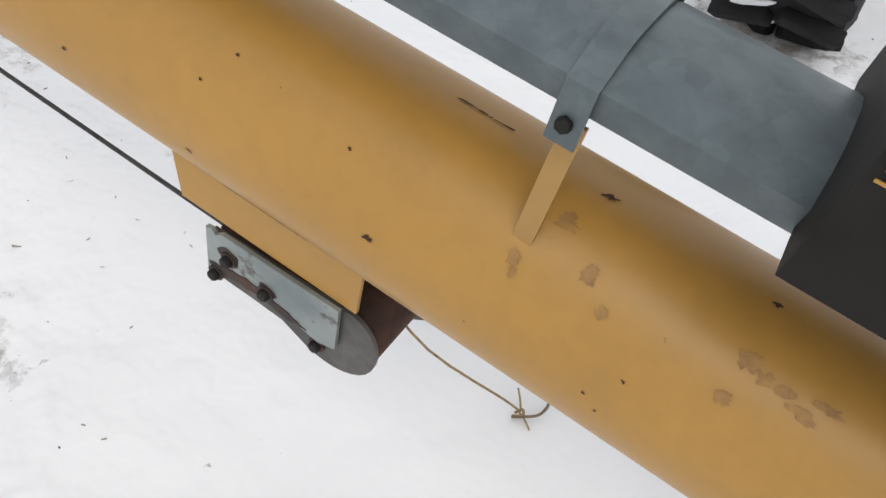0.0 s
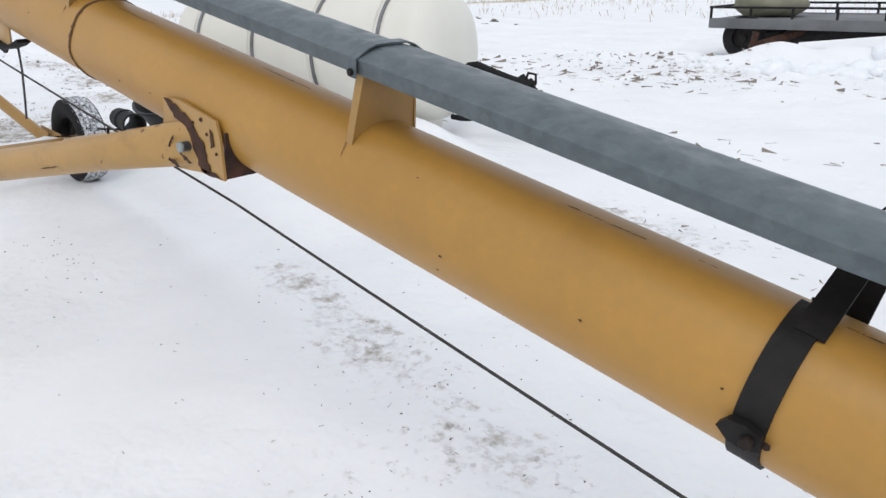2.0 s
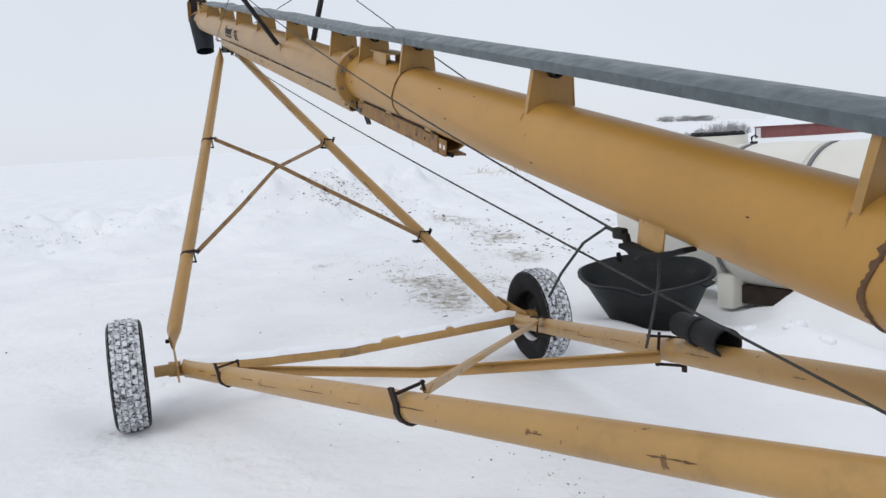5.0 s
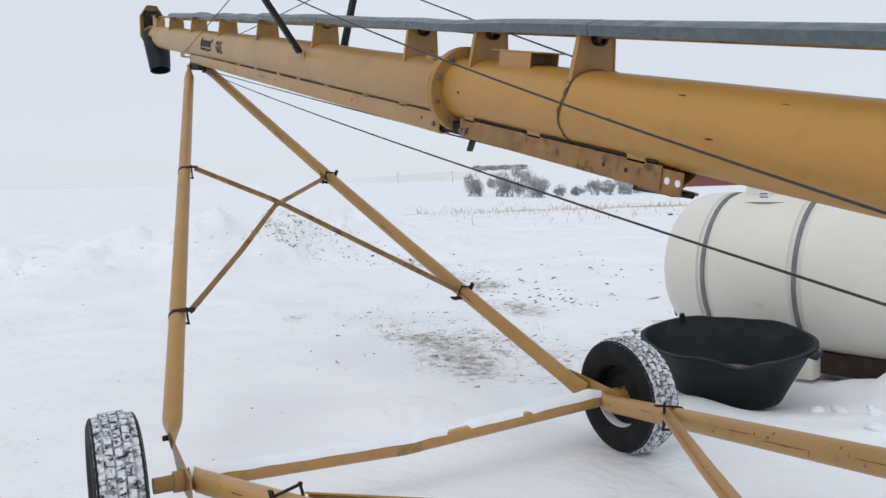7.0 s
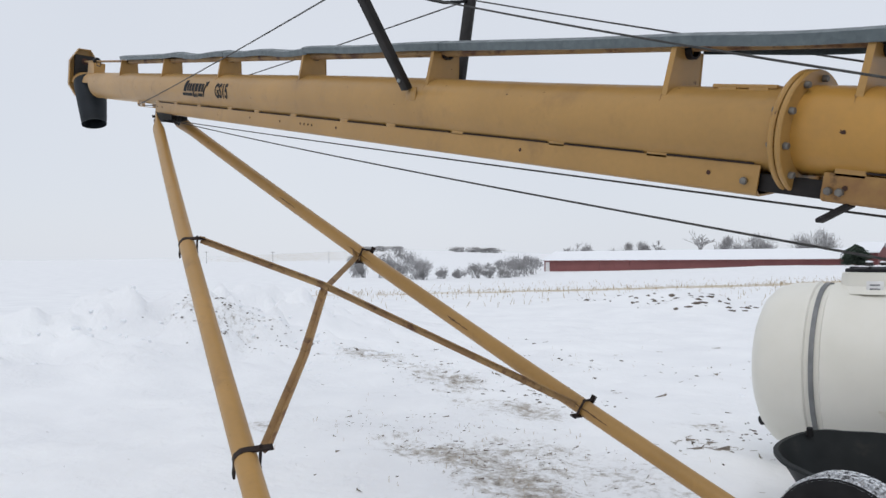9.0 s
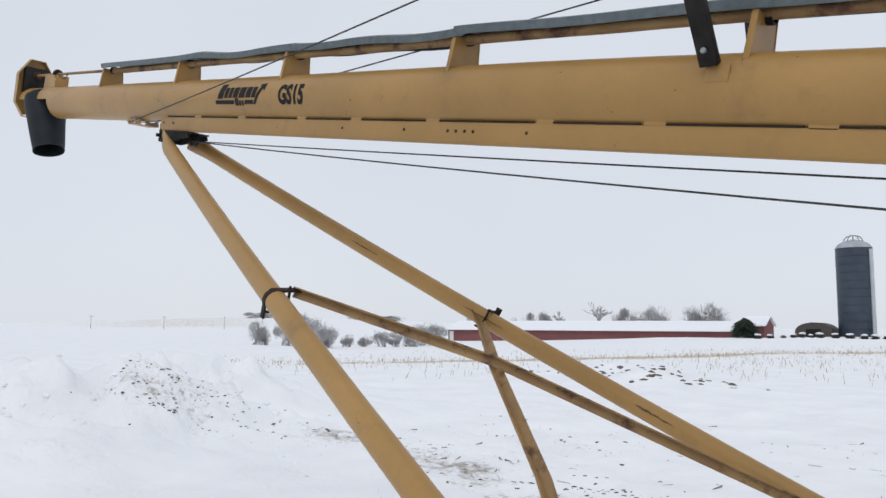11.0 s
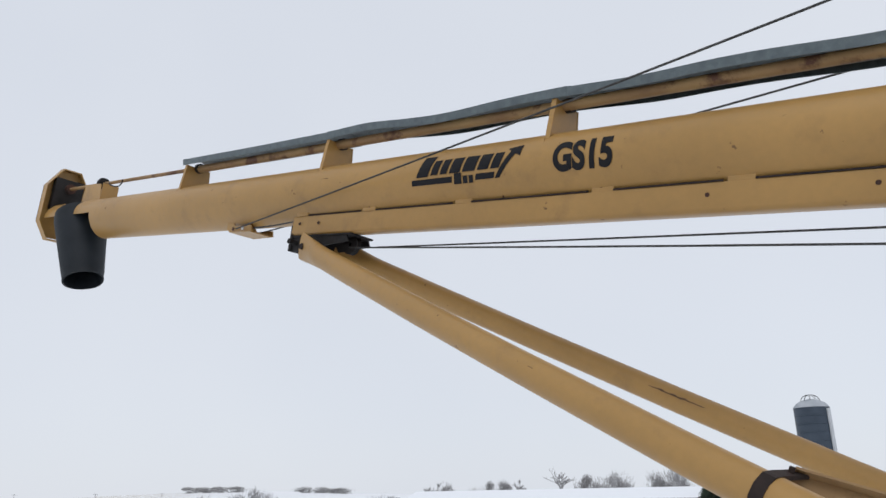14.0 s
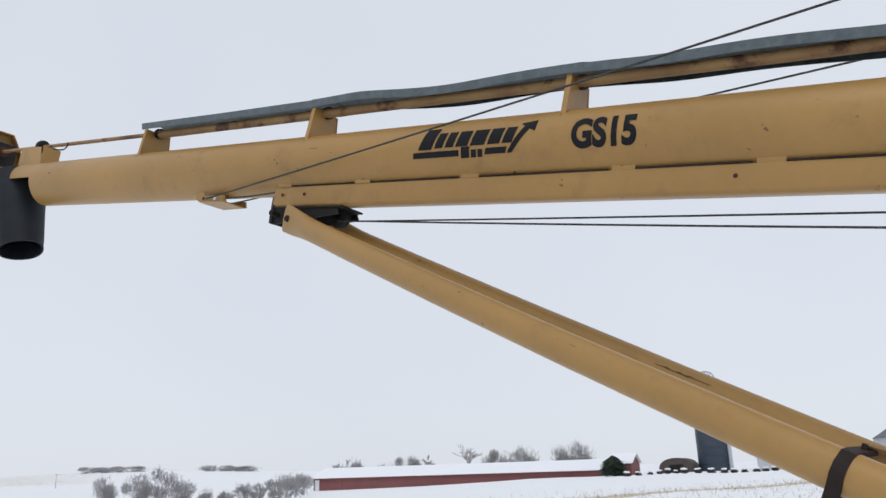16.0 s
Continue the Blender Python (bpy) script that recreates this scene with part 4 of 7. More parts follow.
# pivot bracket for the side arms
for sg in (-1, 1):
    mm = TUBE @ Matrix.Translation((0, sg * 0.134 - 0.003, 0)) @ ALONG
    brk = part("pivot_bracket", prism([(4.335, 0.012), (4.40, 0.026), (4.565, 0.022), (4.580, -0.010), (4.600, -0.112), (4.50, -0.126), (4.40, -0.150), (4.325, -0.100)], mm, 0.007), M_YELLOW_RUSTY, auger)
    face = TUBE @ Matrix.Translation((0, sg * 0.1385, 0)) @ ALONG
    part("rust_scar", prism(ragged([(4.345, 0.010), (4.39, 0.016), (4.45, -0.004), (4.505, -0.040), (4.53, -0.075), (4.545, -0.116), (4.505, -0.122), (4.485, -0.085), (4.445, -0.040), (4.39, -0.02)], 0.005), face, 0.0018 * sg), M_RUST, brk)
    part("rust_scar", prism(ragged([(4.545, -0.004), (4.556, -0.012), (4.562, -0.040), (4.552, -0.048), (4.546, -0.026)], 0.003), face, 0.0018 * sg), M_RUST, brk)
    part("rust_scar", prism(ragged([(4.50, -0.112), (4.57, -0.106), (4.594, -0.110), (4.52, -0.122)], 0.002), face, 0.0018 * sg), M_RUST, brk)
    for s, w, r in ((4.53, -0.02, 0.004), (4.57, -0.055, 0.004), (4.505, 0.008, 0.005), (4.47, -0.01, 0.004)):
        part("rust_spot", rod(T(s, sg * 0.138, w), T(s, sg * 0.1403, w), r, segs=7), M_RUST, brk)
part("pivot_gusset", prism([(-0.130, 0.0), (0.130, 0.0), (0.130, -0.112), (-0.130, -0.112)], TM(4.588) @ ACROSS, 0.006), M_RUST, auger)
part("pivot_pin", rod(T(4.455, -0.160, -0.072), T(4.455, 0.160, -0.072), 0.012, segs=18), M_IRONGREY, auger, "dark pivot bolt")

# cable tab under the tube, where the mast cables hook on
for sg in (-1, 1):
    part("cable_tab", block(TM(3.17, sg * 0.085, -0.105), (0.10, 0.008, 0.075), 0.004), M_YELLOW_RUSTY, auger)

# drive guard at the very bottom
bm = bmesh.new()
add_prism(bm, [(-0.142, 0.262), (-0.142, 0.40), (-0.10, 0.45), (0.10, 0.45), (0.16, 0.38), (0.16, 0.255), (-0.10, 0.258)], TM(7.012) @ ACROSS, 0.95)
drive = part("drive_guard", bm, M_BOX, auger, "black sheet drive guard over the lower end")
for k in range(7):
    part("guard_mark", block(TM(7.022 + 0.010 * math.sin(3 * k), -0.1435, 0.355 + 0.006 * k) @ pose(0, 0, 0, 0, 40 * k, 0), (0.009, 0.001, 0.0022)), M_YELLOW, drive, "gold scuffed sticker flecks")


# rust marks and chips on the tube's skin
def skin(points, r, label, parent, material=None):
    """A small irregular mark lying on the tube: points of (s, angle)."""
    bm = bmesh.new()
    vs = [bm.verts.new(T(s, -(r + 0.0010) * math.cos(radians(a)), (LIFT if r == R_LOW else 0) + (r + 0.0010) * math.sin(radians(a)))) for s, a in points]
    bm.faces.new(vs)
    return part(label, bm, material or M_RUST, parent, smooth=False)


def chip(s, a, ds, da):
    """A ragged flake of bare rust, drawn out along a slant."""
    lean, out = rng.uniform(-0.5, 0.5), []
    for k in range(13):
        q = 2 * math.pi * k / 13
        r = rng.choice((0.35, 0.6, 0.8, 1.0, 1.15))
        u, v = r * math.cos(q), r * math.sin(q) * 0.75
        out.append((s + 0.5 * ds * (u + lean * v), a + 0.4 * da * v))
    return out


rng = random.Random(5)
MARKS = [(6.707, 10.5, 0.016, 6), (6.474, -10.6, 0.010, 4), (6.655, 43, 0.008, 4), (6.294, 4.3, 0.008, 4), (6.191, -33, 0.010, 7), (6.886, 88, 0.018, 8), (6.502, 52, 0.006, 3), (6.478, 33, 0.005, 3), (6.981, 21, 0.005, 3), (6.958, 4, 0.005, 3), (6.976, -2, 0.005, 3),
         (7.055, 84, 0.010, 5), (5.263, -9, 0.008, 5), (5.559, 2, 0.008, 3), (5.79, 8, 0.006, 3), (5.157, 44, 0.006, 3), (6.128, 22, 0.005, 3), (5.251, -27, 0.014, 5), (4.07, -14, 0.010, 6), (4.24, -7, 0.008, 4), (2.61, -22, 0.014, 6), (2.57, 15, 0.010, 5), (1.81, 43, 0.030, 4), (3.5, 12, 0.012, 4), (2.12, 48, 0.025, 3), (1.58, -2, 0.012, 5), (1.95, -5, 0.035, 4), (0.69, -3, 0.020, 9)]
for s, a, ds, da in MARKS:
    r = R_LOW
    pts = chip(s, a, ds, da)
    skin(pts, r, "rust_chip", low_tube)
for s0, s1, a in ((6.707, 6.766, 94), (5.432, 5.578, 84), (5.665, 5.69, 87), (5.882, 6.03, 85), (6.057, 6.181, 86), (4.38, 4.42, 88), (4.56, 4.73, 87), (3.9, 4.1, 78)):
    q = s0
    while q < s1:
        d = rng.choice((0.003, 0.006, 0.012, 0.022))
        e = a + 1.2 * math.sin(q * 9)
        skin([(q, e), (q + d, e + 0.3), (q + d * 1.1, e + 1.2 * rng.random() + 0.5), (q + 0.3 * d, e + 0.7 + rng.random()), (q, e + 0.5)], R_LOW, "scratch", low_tube)
        q += d + rng.uniform(0.0005, 0.006)
for s, a, ds, da in ((6.908, 51, 0.022, 14), (6.843, 41, 0.016, 11), (6.848, 35, 0.010, 8), (6.934, 41, 0.016, 7), (7.059, 56, 0.030, 11), (7.075, 53, 0.020, 7), (7.113, 49, 0.036, 8), (7.095, 53, 0.026, 7), (7.056, 38, 0.020, 8), (7.13, 56, 0.03, 6), (6.865, 66, 0.03, 10)):
    pts = []
    for k in range(30):
        q = 2 * math.pi * k / 30
        out = 0.8 + 0.55 * noise.noise(Vector((math.cos(q) * 1.6, math.sin(q) * 1.6, s * 40))) + 0.45 * noise.noise(Vector((math.cos(q) * 5, math.sin(q) * 5, s * 40)))
        pts.append((s + 0.45 * ds * out * math.cos(q), a + 0.42 * da * out * math.sin(q)))
    skin(pts, R_LOW, "brown_stain", low_tube, M_FAINT)
for s, a, ds, da in ((-6.83, 7, 0.016, 9), (-5.66, 22, 0.012, 8), (-4.95, -14, 0.012, 6), (-4.83, -28, 0.010, 6), (-6.62, 53, 0.03, 5), (-3.79, -53, 0.010, 6), (-3.4, -53, 0.010, 6), (-4.75, 12, 0.06, 2.5), (-0.6, 30, 0.012, 4)):
    pts = chip(s, a, ds, da)
    skin(pts, R_UP, "rust_chip", up_tube)


# decals wrapped on the upper tube: plain black shapes for the maker's mark, and the model lettering
def wrapped(bm, s0, w0, name, label):
    for q in range(-7, 8):
        bmesh.ops.bisect_plane(bm, geom=bm.verts[:] + bm.edges[:] + bm.faces[:], plane_co=(0, q * 0.012, 0), plane_no=(0, 1, 0))
    for v in bm.verts:
        h = w0 + v.co.y
        a = h / R_UP
        v.co = T(s0 + v.co.x, -(R_UP + 0.0018) * math.cos(a), (R_UP + 0.0018) * math.sin(a))
    return part(name, bm, M_DECAL, up_tube, label, smooth=False)


def flat(polys):
    bm = bmesh.new()
    for poly in polys:
        bm.faces.new([bm.verts.new((x, y, 0)) for x, y in poly])
    return bm


def slab(x, y, w, h, lean):
    return [(x, y), (x + w, y), (x + w + lean * h, y + h), (x + lean * h, y + h)]


letters = [slab(0.015, -0.022, 0.060, 0.085, 0.35), slab(0.088, -0.018, 0.036, 0.058, 0.3), slab(0.135, -0.018, 0.036, 0.058, 0.3), slab(0.182, -0.018, 0.052, 0.058, 0.3), slab(0.245, -0.018, 0.060, 0.058, 0.3), slab(0.316, -0.018, 0.050, 0.058, 0.3), slab(0.376, -0.018, 0.040, 0.058, 0.3)]
for poly in letters:
    wrapped(flat([poly]), -4.205, 0.0, "mark_bar", "leaning black bar")
for poly in (slab(0.0, -0.052, 0.205, 0.022, 0.1), slab(0.315, -0.052, 0.085, 0.022, 0.3), slab(0.215, -0.060, 0.036, 0.040, 0.05), slab(0.258, -0.060, 0.022, 0.028, 0.05), slab(0.286, -0.060, 0.020, 0.028, 0.05)):
    wrapped(flat([poly]), -4.215, 0.0, "mark_bar", "black bar under the mark")
wrapped(flat([[(0.405, -0.052), (0.425, -0.052), (0.490, 0.028), (0.512, 0.018), (0.515, 0.062), (0.452, 0.052), (0.468, 0.040)]]), -4.215, 0.0, "mark_arrow", "black arrow")
font = bpy.data.curves.new("model_lettering", "FONT")
font.body = "GS15"
font.size = 0.150
font.offset = 0.0065
tmp = new("model_lettering", font)
bpy.context.view_layer.update()
tm = bpy.data.meshes.new_from_object(tmp.evaluated_get(bpy.context.evaluated_depsgraph_get()))
bm = bmesh.new()
bm.from_mesh(tm)
bpy.data.objects.remove(tmp)
xs, ys = [v.co.x for v in bm.verts], [v.co.y for v in bm.verts]
for v in bm.verts:
    v.co = ((v.co.x - min(xs)) / (max(xs) - min(xs)) * 0.222, (v.co.y - min(ys)) / (max(ys) - min(ys)) * 0.104 - 0.052, 0)
wrapped(bm, -3.566, -0.004, "model_lettering", "black model lettering")

# ---- undercarriage ----
frame_ob = thing("auger_undercarriage", (0, 0, 0.02), "yellow tubular A-frame undercarriage on two snowy car tyres", "undercarriage")
LEG_N = (Vector((-4.82, -0.110, 2.705)), Vector((-0.25, -1.124, 0.385)))
LEG_F = (Vector((-4.78, 0.055, 2.715)), Vector((-0.10, 1.080, 0.300)))
SAG_N, SAG_F = Vector((0, -0.006, -0.052)), Vector((0, 0.030, -0.062))  # both legs hang a little between their ends


def flattened_tube(a, b, r, flat_a, flat_b, side, tall=1.35, segs=24, sag=Vector()):
    """A round tube whose ends are pressed flat over the lengths flat_a and flat_b, thin along side."""
    a, b = Vector(a), Vector(b)
    d = (b - a).normalized()
    x = (Vector(side) - d * Vector(side).dot(d)).normalized()
    y = d.cross(x)
    length = (b - a).length
    stops = sorted({0, flat_a * 0.3, flat_a * 0.6, flat_a * 0.8, flat_a, *(length * k / 10 for k in range(1, 10)), length - flat_b, length - flat_b * 0.8, length - flat_b * 0.6, length - flat_b * 0.3, length})
    bm = bmesh.new()
    rings = []
    for q in stops:
        ka = 1 - min(1, q / flat_a) if flat_a else 0
        kb = 1 - min(1, (length - q) / flat_b) if flat_b else 0
        k = max(ka, kb)
        k = k * k * (3 - 2 * k)
        rx, ry = r * (1 - 0.80 * k), r * (1 + (tall - 1) * k)
        c = a + d * q + sag * 4 * (q / length) * (1 - q / length)
        rings.append([bm.verts.new(c + x * rx * math.cos(2 * math.pi * i / segs) + y * ry * math.sin(2 * math.pi * i / segs)) for i in range(segs)])
    for lo, hi in zip(rings, rings[1:]):
        for i in range(segs):
            bm.faces.new((lo[i], lo[(i + 1) % segs], hi[(i + 1) % segs], hi[i]))
    bm.faces.new(rings[0][::-1])
    bm.faces.new(rings[-1])
    return bm


rs_scar = random.Random(8)


def scar(w, h):
    """A ragged long rust scar."""
    xs = [w * (k / 7 - 1 + rs_scar.uniform(-0.04, 0.04)) for k in range(15)]
    env = [min(1, 3.2 * (1 - abs(k / 7 - 1))) for k in range(15)]
    lo = [(x, -h * e * rs_scar.choice((0.08, 0.3, 0.6, 1.0)) - 0.0005) for x, e in zip(xs, env)]
    hi = [(x, h * e * rs_scar.choice((0.05, 0.25, 0.5, 0.9)) + 0.0005) for x, e in zip(xs, env)][::-1]
    return lo + hi


leg_n = part("leg", flattened_tube(*LEG_N, 0.045, 0.26, 0.16, (0, 1, 0.2), sag=SAG_N), M_YELLOW_WORN, frame_ob)
leg_f = part("leg", flattened_tube(*LEG_F, 0.043, 0.26, 0.16, (0, 1, -0.2), sag=SAG_F), M_YELLOW_WORN, frame_ob)
for lo, sg in ((leg_n, -1), (leg_f, 1)):
    ends_ = LEG_N if sg < 0 else LEG_F
    d = (ends_[1] - ends_[0]).normalized()
    part("bolt", bolt(ends_[0] + d * 0.04 + Vector((0, sg * 0.009, 0)), (0, sg, 0), 0.016, 0.014), M_CLAMP, lo)
    part("bolt", bolt(ends_[1] - d * 0.03 + Vector((0, sg * 0.009, 0)), (0, sg, 0), 0.014, 0.03), M_CLAMP, lo)
    for q, w in ((0.30, 0.10), (0.45, 0.12), (0.62, 0.09), (0.80, 0.14)):
        c = ends_[0].lerp(ends_[1], q) + (SAG_N if sg < 0 else SAG_F) * 4 * q * (1 - q) + Vector((0.010, -0.0425, 0.010))
        bm = prism(scar(w, 0.0045), axis_matrix(c, c + d) @ Matrix(((0, 0, 1, 0), (0, 1, 0, 0), (1, 0, 0, 0), (0, 0, 0, 1))), 0.003)
        part("rust_scar", bm, M_WELD, lo)
# apex carriage that slides in the rail
bm = bmesh.new()
for sg in (-1, 1):
    add_prism(bm, [(-5.0, -0.185), (-4.62, -0.185), (-4.60, -0.222), (-4.78, -0.240), (-4.96, -0.262), (-5.0, -0.26)], TUBE @ Matrix.Translation((0, sg * 0.062 - 0.003, 0)) @ ALONG, 0.006)
add_block(bm, TM(-4.78, 0, -0.192), (0.40, 0.13, 0.008), 0.002)
add_block(bm, TM(-4.99, 0, -0.20), (0.02, 0.13, 0.12), 0.002)
apex = part("apex_carriage", bm, M_IRON, frame_ob, "black iron carriage at the top of the legs")
part("apex_pin", rod(T(-4.955, -0.10, -0.222), T(-4.955, 0.10, -0.222), 0.012, segs=12), M_IRON, apex)
part("apex_pulley", lathe([(0.008, -0.012), (0.045, -0.012), (0.036, 0), (0.045, 0.012), (0.008, 0.012)], TM(-4.64, 0, -0.225) @ Matrix.Rotation(radians(90), 4, "X"), 24, True), M_IRON, apex)

# arms from the pivot to the axle
PIV_N, PIV_F = T(4.37, -0.151, -0.098), T(4.37, 0.151, -0.098)
AX_N, AX_F = Vector((0.0, -1.075, 0.288)), Vector((0.04, 1.10, 0.272))
for sg, a, b in ((-1, PIV_N, AX_N), (1, PIV_F, AX_F)):
    d = (b - a).normalized()
    arm = part("side_arm", flattened_tube(a - d * 0.125, b, 0.047, 0.42, 0.10, (0, 1, 0.0), 1.18), M_YELLOW_RUSTY, frame_ob)
    part("bolt", bolt(T(4.455, sg * 0.159, -0.072), (0, sg, 0), 0.0145, 0.010), M_STEEL, arm)
    for q, w, h, up in ((0.18, 0.06, 0.0045, 0.002), (0.27, 0.03, 0.003, 0.004), (0.10, 0.04, 0.004, -0.02), (0.40, 0.09, 0.003, 0.012), (0.48, 0.05, 0.003, -0.004), (0.56, 0.11, 0.003, 0.010), (0.66, 0.12, 0.004, 0.0), (0.72, 0.08, 0.003, 0.014), (0.83, 0.06, 0.005, 0.006), (0.88, 0.05, 0.004, 0.016)):
        c = a.lerp(b, q) + Vector((0, -0.0462 + abs(up) * 0.12, up))
        bm = prism(scar(w, 0.6 * h), axis_matrix(c, c + d) @ Matrix(((0, 0, 1, 0), (0, 1, 0, 0), (1, 0, 0, 0), (0, 0, 0, 1))), 0.003)
        part("rust_scar", bm, M_WELD, arm)
    for ds, dw, w, h in ((-0.050, -0.008, 0.034, 0.005), (-0.055, -0.046, 0.050, 0.007), (0.022, -0.020, 0.026, 0.006), (-0.13, -0.068, 0.04, 0.005)):
        part("rust_scar", prism(scar(w, h), TUBE @ Matrix.Translation((4.45 + ds, sg * 0.1605, -0.074 + dw)) @ ALONG @ Matrix.Rotation(radians(55 if abs(dw) < 0.02 else -8), 4, "Z"), 0.0016 * sg), M_RUST, arm)
# axle and hubs
def axle_z(y):
    return 0.243 + (0.050 * (-0.1 - y) / 1.06 if y < -0.1 else 0.040 * (y + 0.1) / 1.26)


axle = part("axle", sweep([(0.0, y, axle_z(y)) for y in (-1.16, -0.8, -0.4, -0.16, -0.1, -0.04, 0.3, 0.7, 1.16)], 0.044, 24), M_YELLOW_RUSTY, frame_ob)
part("axle_sleeve", sweep([(0.0, y, axle_z(y)) for y in (-0.15, -0.10, -0.02)], 0.0447, 24), M_BRACE, axle, "rusted sleeve at the axle joint")
for sg in (-1, 1):
    part("axle_end", rod((0, sg * 1.10, 0.291), (0, sg * 1.24, 0.292), 0.033, segs=20), M_YELLOW_RUSTY, axle)
    bm = prism([(-0.10, -0.06), (0.16, -0.05), (0.16, 0.05), (-0.28, 0.09), (-0.28, 0.05)], Matrix.Translation((0.0, sg * 1.115 - 0.004, 0.300)) @ ALONG, 0.008)
    part("axle_gusset", bm, M_YELLOW_WORN, axle)
bm = bmesh.new()
segs = 60
rings = []
for i in range(segs + 1):
    u = i / segs
    y = -1.095 + 2.235 * u
    keep = 1.0 if (u < 0.10 or 0.12 < u < 0.52 or 0.60 < u < 0.97) else 0.25
    t = keep * (0.013 + 0.018 * noise.noise(Vector((y * 7, 0.3, 0))) + 0.010 * noise.noise(Vector((y * 23, 1.3, 0))))
    t = max(t, 0.002)
    rings.append([bm.verts.new((0.0465 * math.sin(a) * (1 if t > 0.004 else 0.9), y, axle_z(y) + 0.044 * math.cos(a) + t * max(0, math.cos(a * 1.15)))) for a in (-1.15, -0.8, -0.4, 0, 0.4, 0.8, 1.15)])
for lo, hi in zip(rings, rings[1:]):
    for k in range(6):
        bm.faces.new((lo[k], lo[k + 1], hi[k + 1], hi[k]))
part("snow_ridge", bm, M_SNOWCAP, axle, "snow lying along the axle")


def clamp(at, way, out, r, name="u_clamp"):
    """A bent flat clamp round a tube at a point: way along the tube, out to its open side."""
    z = Vector(way).normalized()
    x = (Vector(out) - z * Vector(out).dot(z)).normalized()
    y = z.cross(x)
    mm = Matrix((z, x, y)).transposed().to_4x4()
    mm.translation = Vector(at)
    path = [(r + 0.055, r + 0.003), (0.3 * r, r + 0.004), (-0.45 * r, 0.95 * r + 0.004), (-0.88 * r - 0.003, 0.55 * r), (-r - 0.005, 0.0), (-0.92 * r - 0.004, -0.5 * r), (-0.95 * r - 0.004, -r - 0.030)]
    ob = part(name, strip(path, mm, 0.028, 0.009), M_CLAMP, frame_ob, "dark iron clamp on a yellow tube")
    bm = bmesh.new()
    add_rod(bm, mm @ Vector((0, r + 0.010, r + 0.015)), mm @ Vector((0, r + 0.010, -r - 0.012)), 0.006, segs=8)
    add_rod(bm, mm @ Vector((0, -0.8 * r - 0.012, -r - 0.006)), mm @ Vector((0, r + 0.018, -r - 0.004)), 0.006, segs=8)
    part("clamp_bolt", bm, M_CLAMP, ob)
    return ob


def angle_bar(points, mat, wide=0.034, parent=None):
    """An L-section bar bent through points."""
    bm = bmesh.new()
    pts = [Vector(q) for q in points]
    rows = []
    for i, q in enumerate(pts):
        d = (pts[min(i + 1, len(pts) - 1)] - pts[max(i - 1, 0)]).normalized()
        n = d.cross(Vector((0.15, -0.9, 0.4))).normalized()
        k = n.cross(d).normalized()
        sec = ((-0.5, 0), (0.5, 0), (0.5, 0.14), (-0.36, 0.14), (-0.36, 0.9), (-0.5, 0.9))
        rows.append([bm.verts.new(q + n * a * wide + k * b * wide) for a, b in sec])
    for lo, hi in zip(rows, rows[1:]):
        for i in range(6):
            bm.faces.new((lo[i], lo[(i + 1) % 6], hi[(i + 1) % 6], hi[i]))
    bm.faces.new(rows[0][::-1])
    bm.faces.new(rows[-1])
    return part("cross_brace", bm, mat, parent or frame_ob, smooth=False)


def on(line, x):
    a, b = line
    k = (x - a.x) / (b.x - a.x)
    return a.lerp(b, k) + (SAG_N if line is LEG_N else SAG_F) * 4 * k * (1 - k)


n_top, n_low, f_top, f_low = on(LEG_N, -2.80), on(LEG_N, -1.13), on(LEG_F, -2.66), on(LEG_F, -1.09)
dn, df = LEG_N[1] - LEG_N[0], LEG_F[1] - LEG_F[0]
clamp(n_top, dn, (0.1, 1, 0.1), 0.044)
clamp(n_low, dn, (0.1, 1, 0.1), 0.044)
clamp(f_top, df, (0.1, -1, 0.2), 0.043)
clamp(f_low, df, (0.1, -1, 0.2), 0.043)
cross = Vector((-2.106, -0.058, 1.389))
angle_bar([n_top + Vector((0.02, 0.075, 0.03)), cross + Vector((0.0, 0.0, 0.01)), f_low + Vector((-0.02, -0.045, 0.02))], M_BRACE, 0.036)
angle_bar([n_low + Vector((0.01, 0.085, 0.02)), n_low.lerp(cross, 0.5) + Vector((0.04, 0.05, 0.0)), cross + Vector((0.02, 0.0, -0.02)), f_top + Vector((0.0, -0.05, -0.01)), f_top + Vector((-0.07, -0.015, 0.07))], M_BRACE, 0.036)
# lower braces between the arms
a_n, a_n2, a_f, a_f2 = PIV_N.lerp(AX_N, 0.812), PIV_N.lerp(AX_N, 0.415), PIV_F.lerp(AX_F, 0.460), PIV_F.lerp(AX_F, 0.835)
da = AX_N - PIV_N
clamp(a_n, da, (0.1, 1, 0.2), 0.051)
clamp(a_n2, da, (0.1, 1, 0.2), 0.051)
clamp(a_f, AX_F - PIV_F, (0.1, -1, 0.2), 0.051)
clamp(a_f2, AX_F - PIV_F, (0.1, -1, 0.2), 0.051)
angle_bar([a_n + Vector((0, 0.07, 0.012)), a_n.lerp(a_f, 0.5) + Vector((0, 0, -0.04)), a_f + Vector((0, -0.06, -0.02))], M_YELLOW_WORN, 0.040)
angle_bar([a_n2 + Vector((0, 0.07, 0.045)), a_n2.lerp(a_f2, 0.5) + Vector((0, 0, 0.040)), a_f2 + Vector((0, -0.055, 0.035))], M_YELLOW_RUSTY, 0.038)


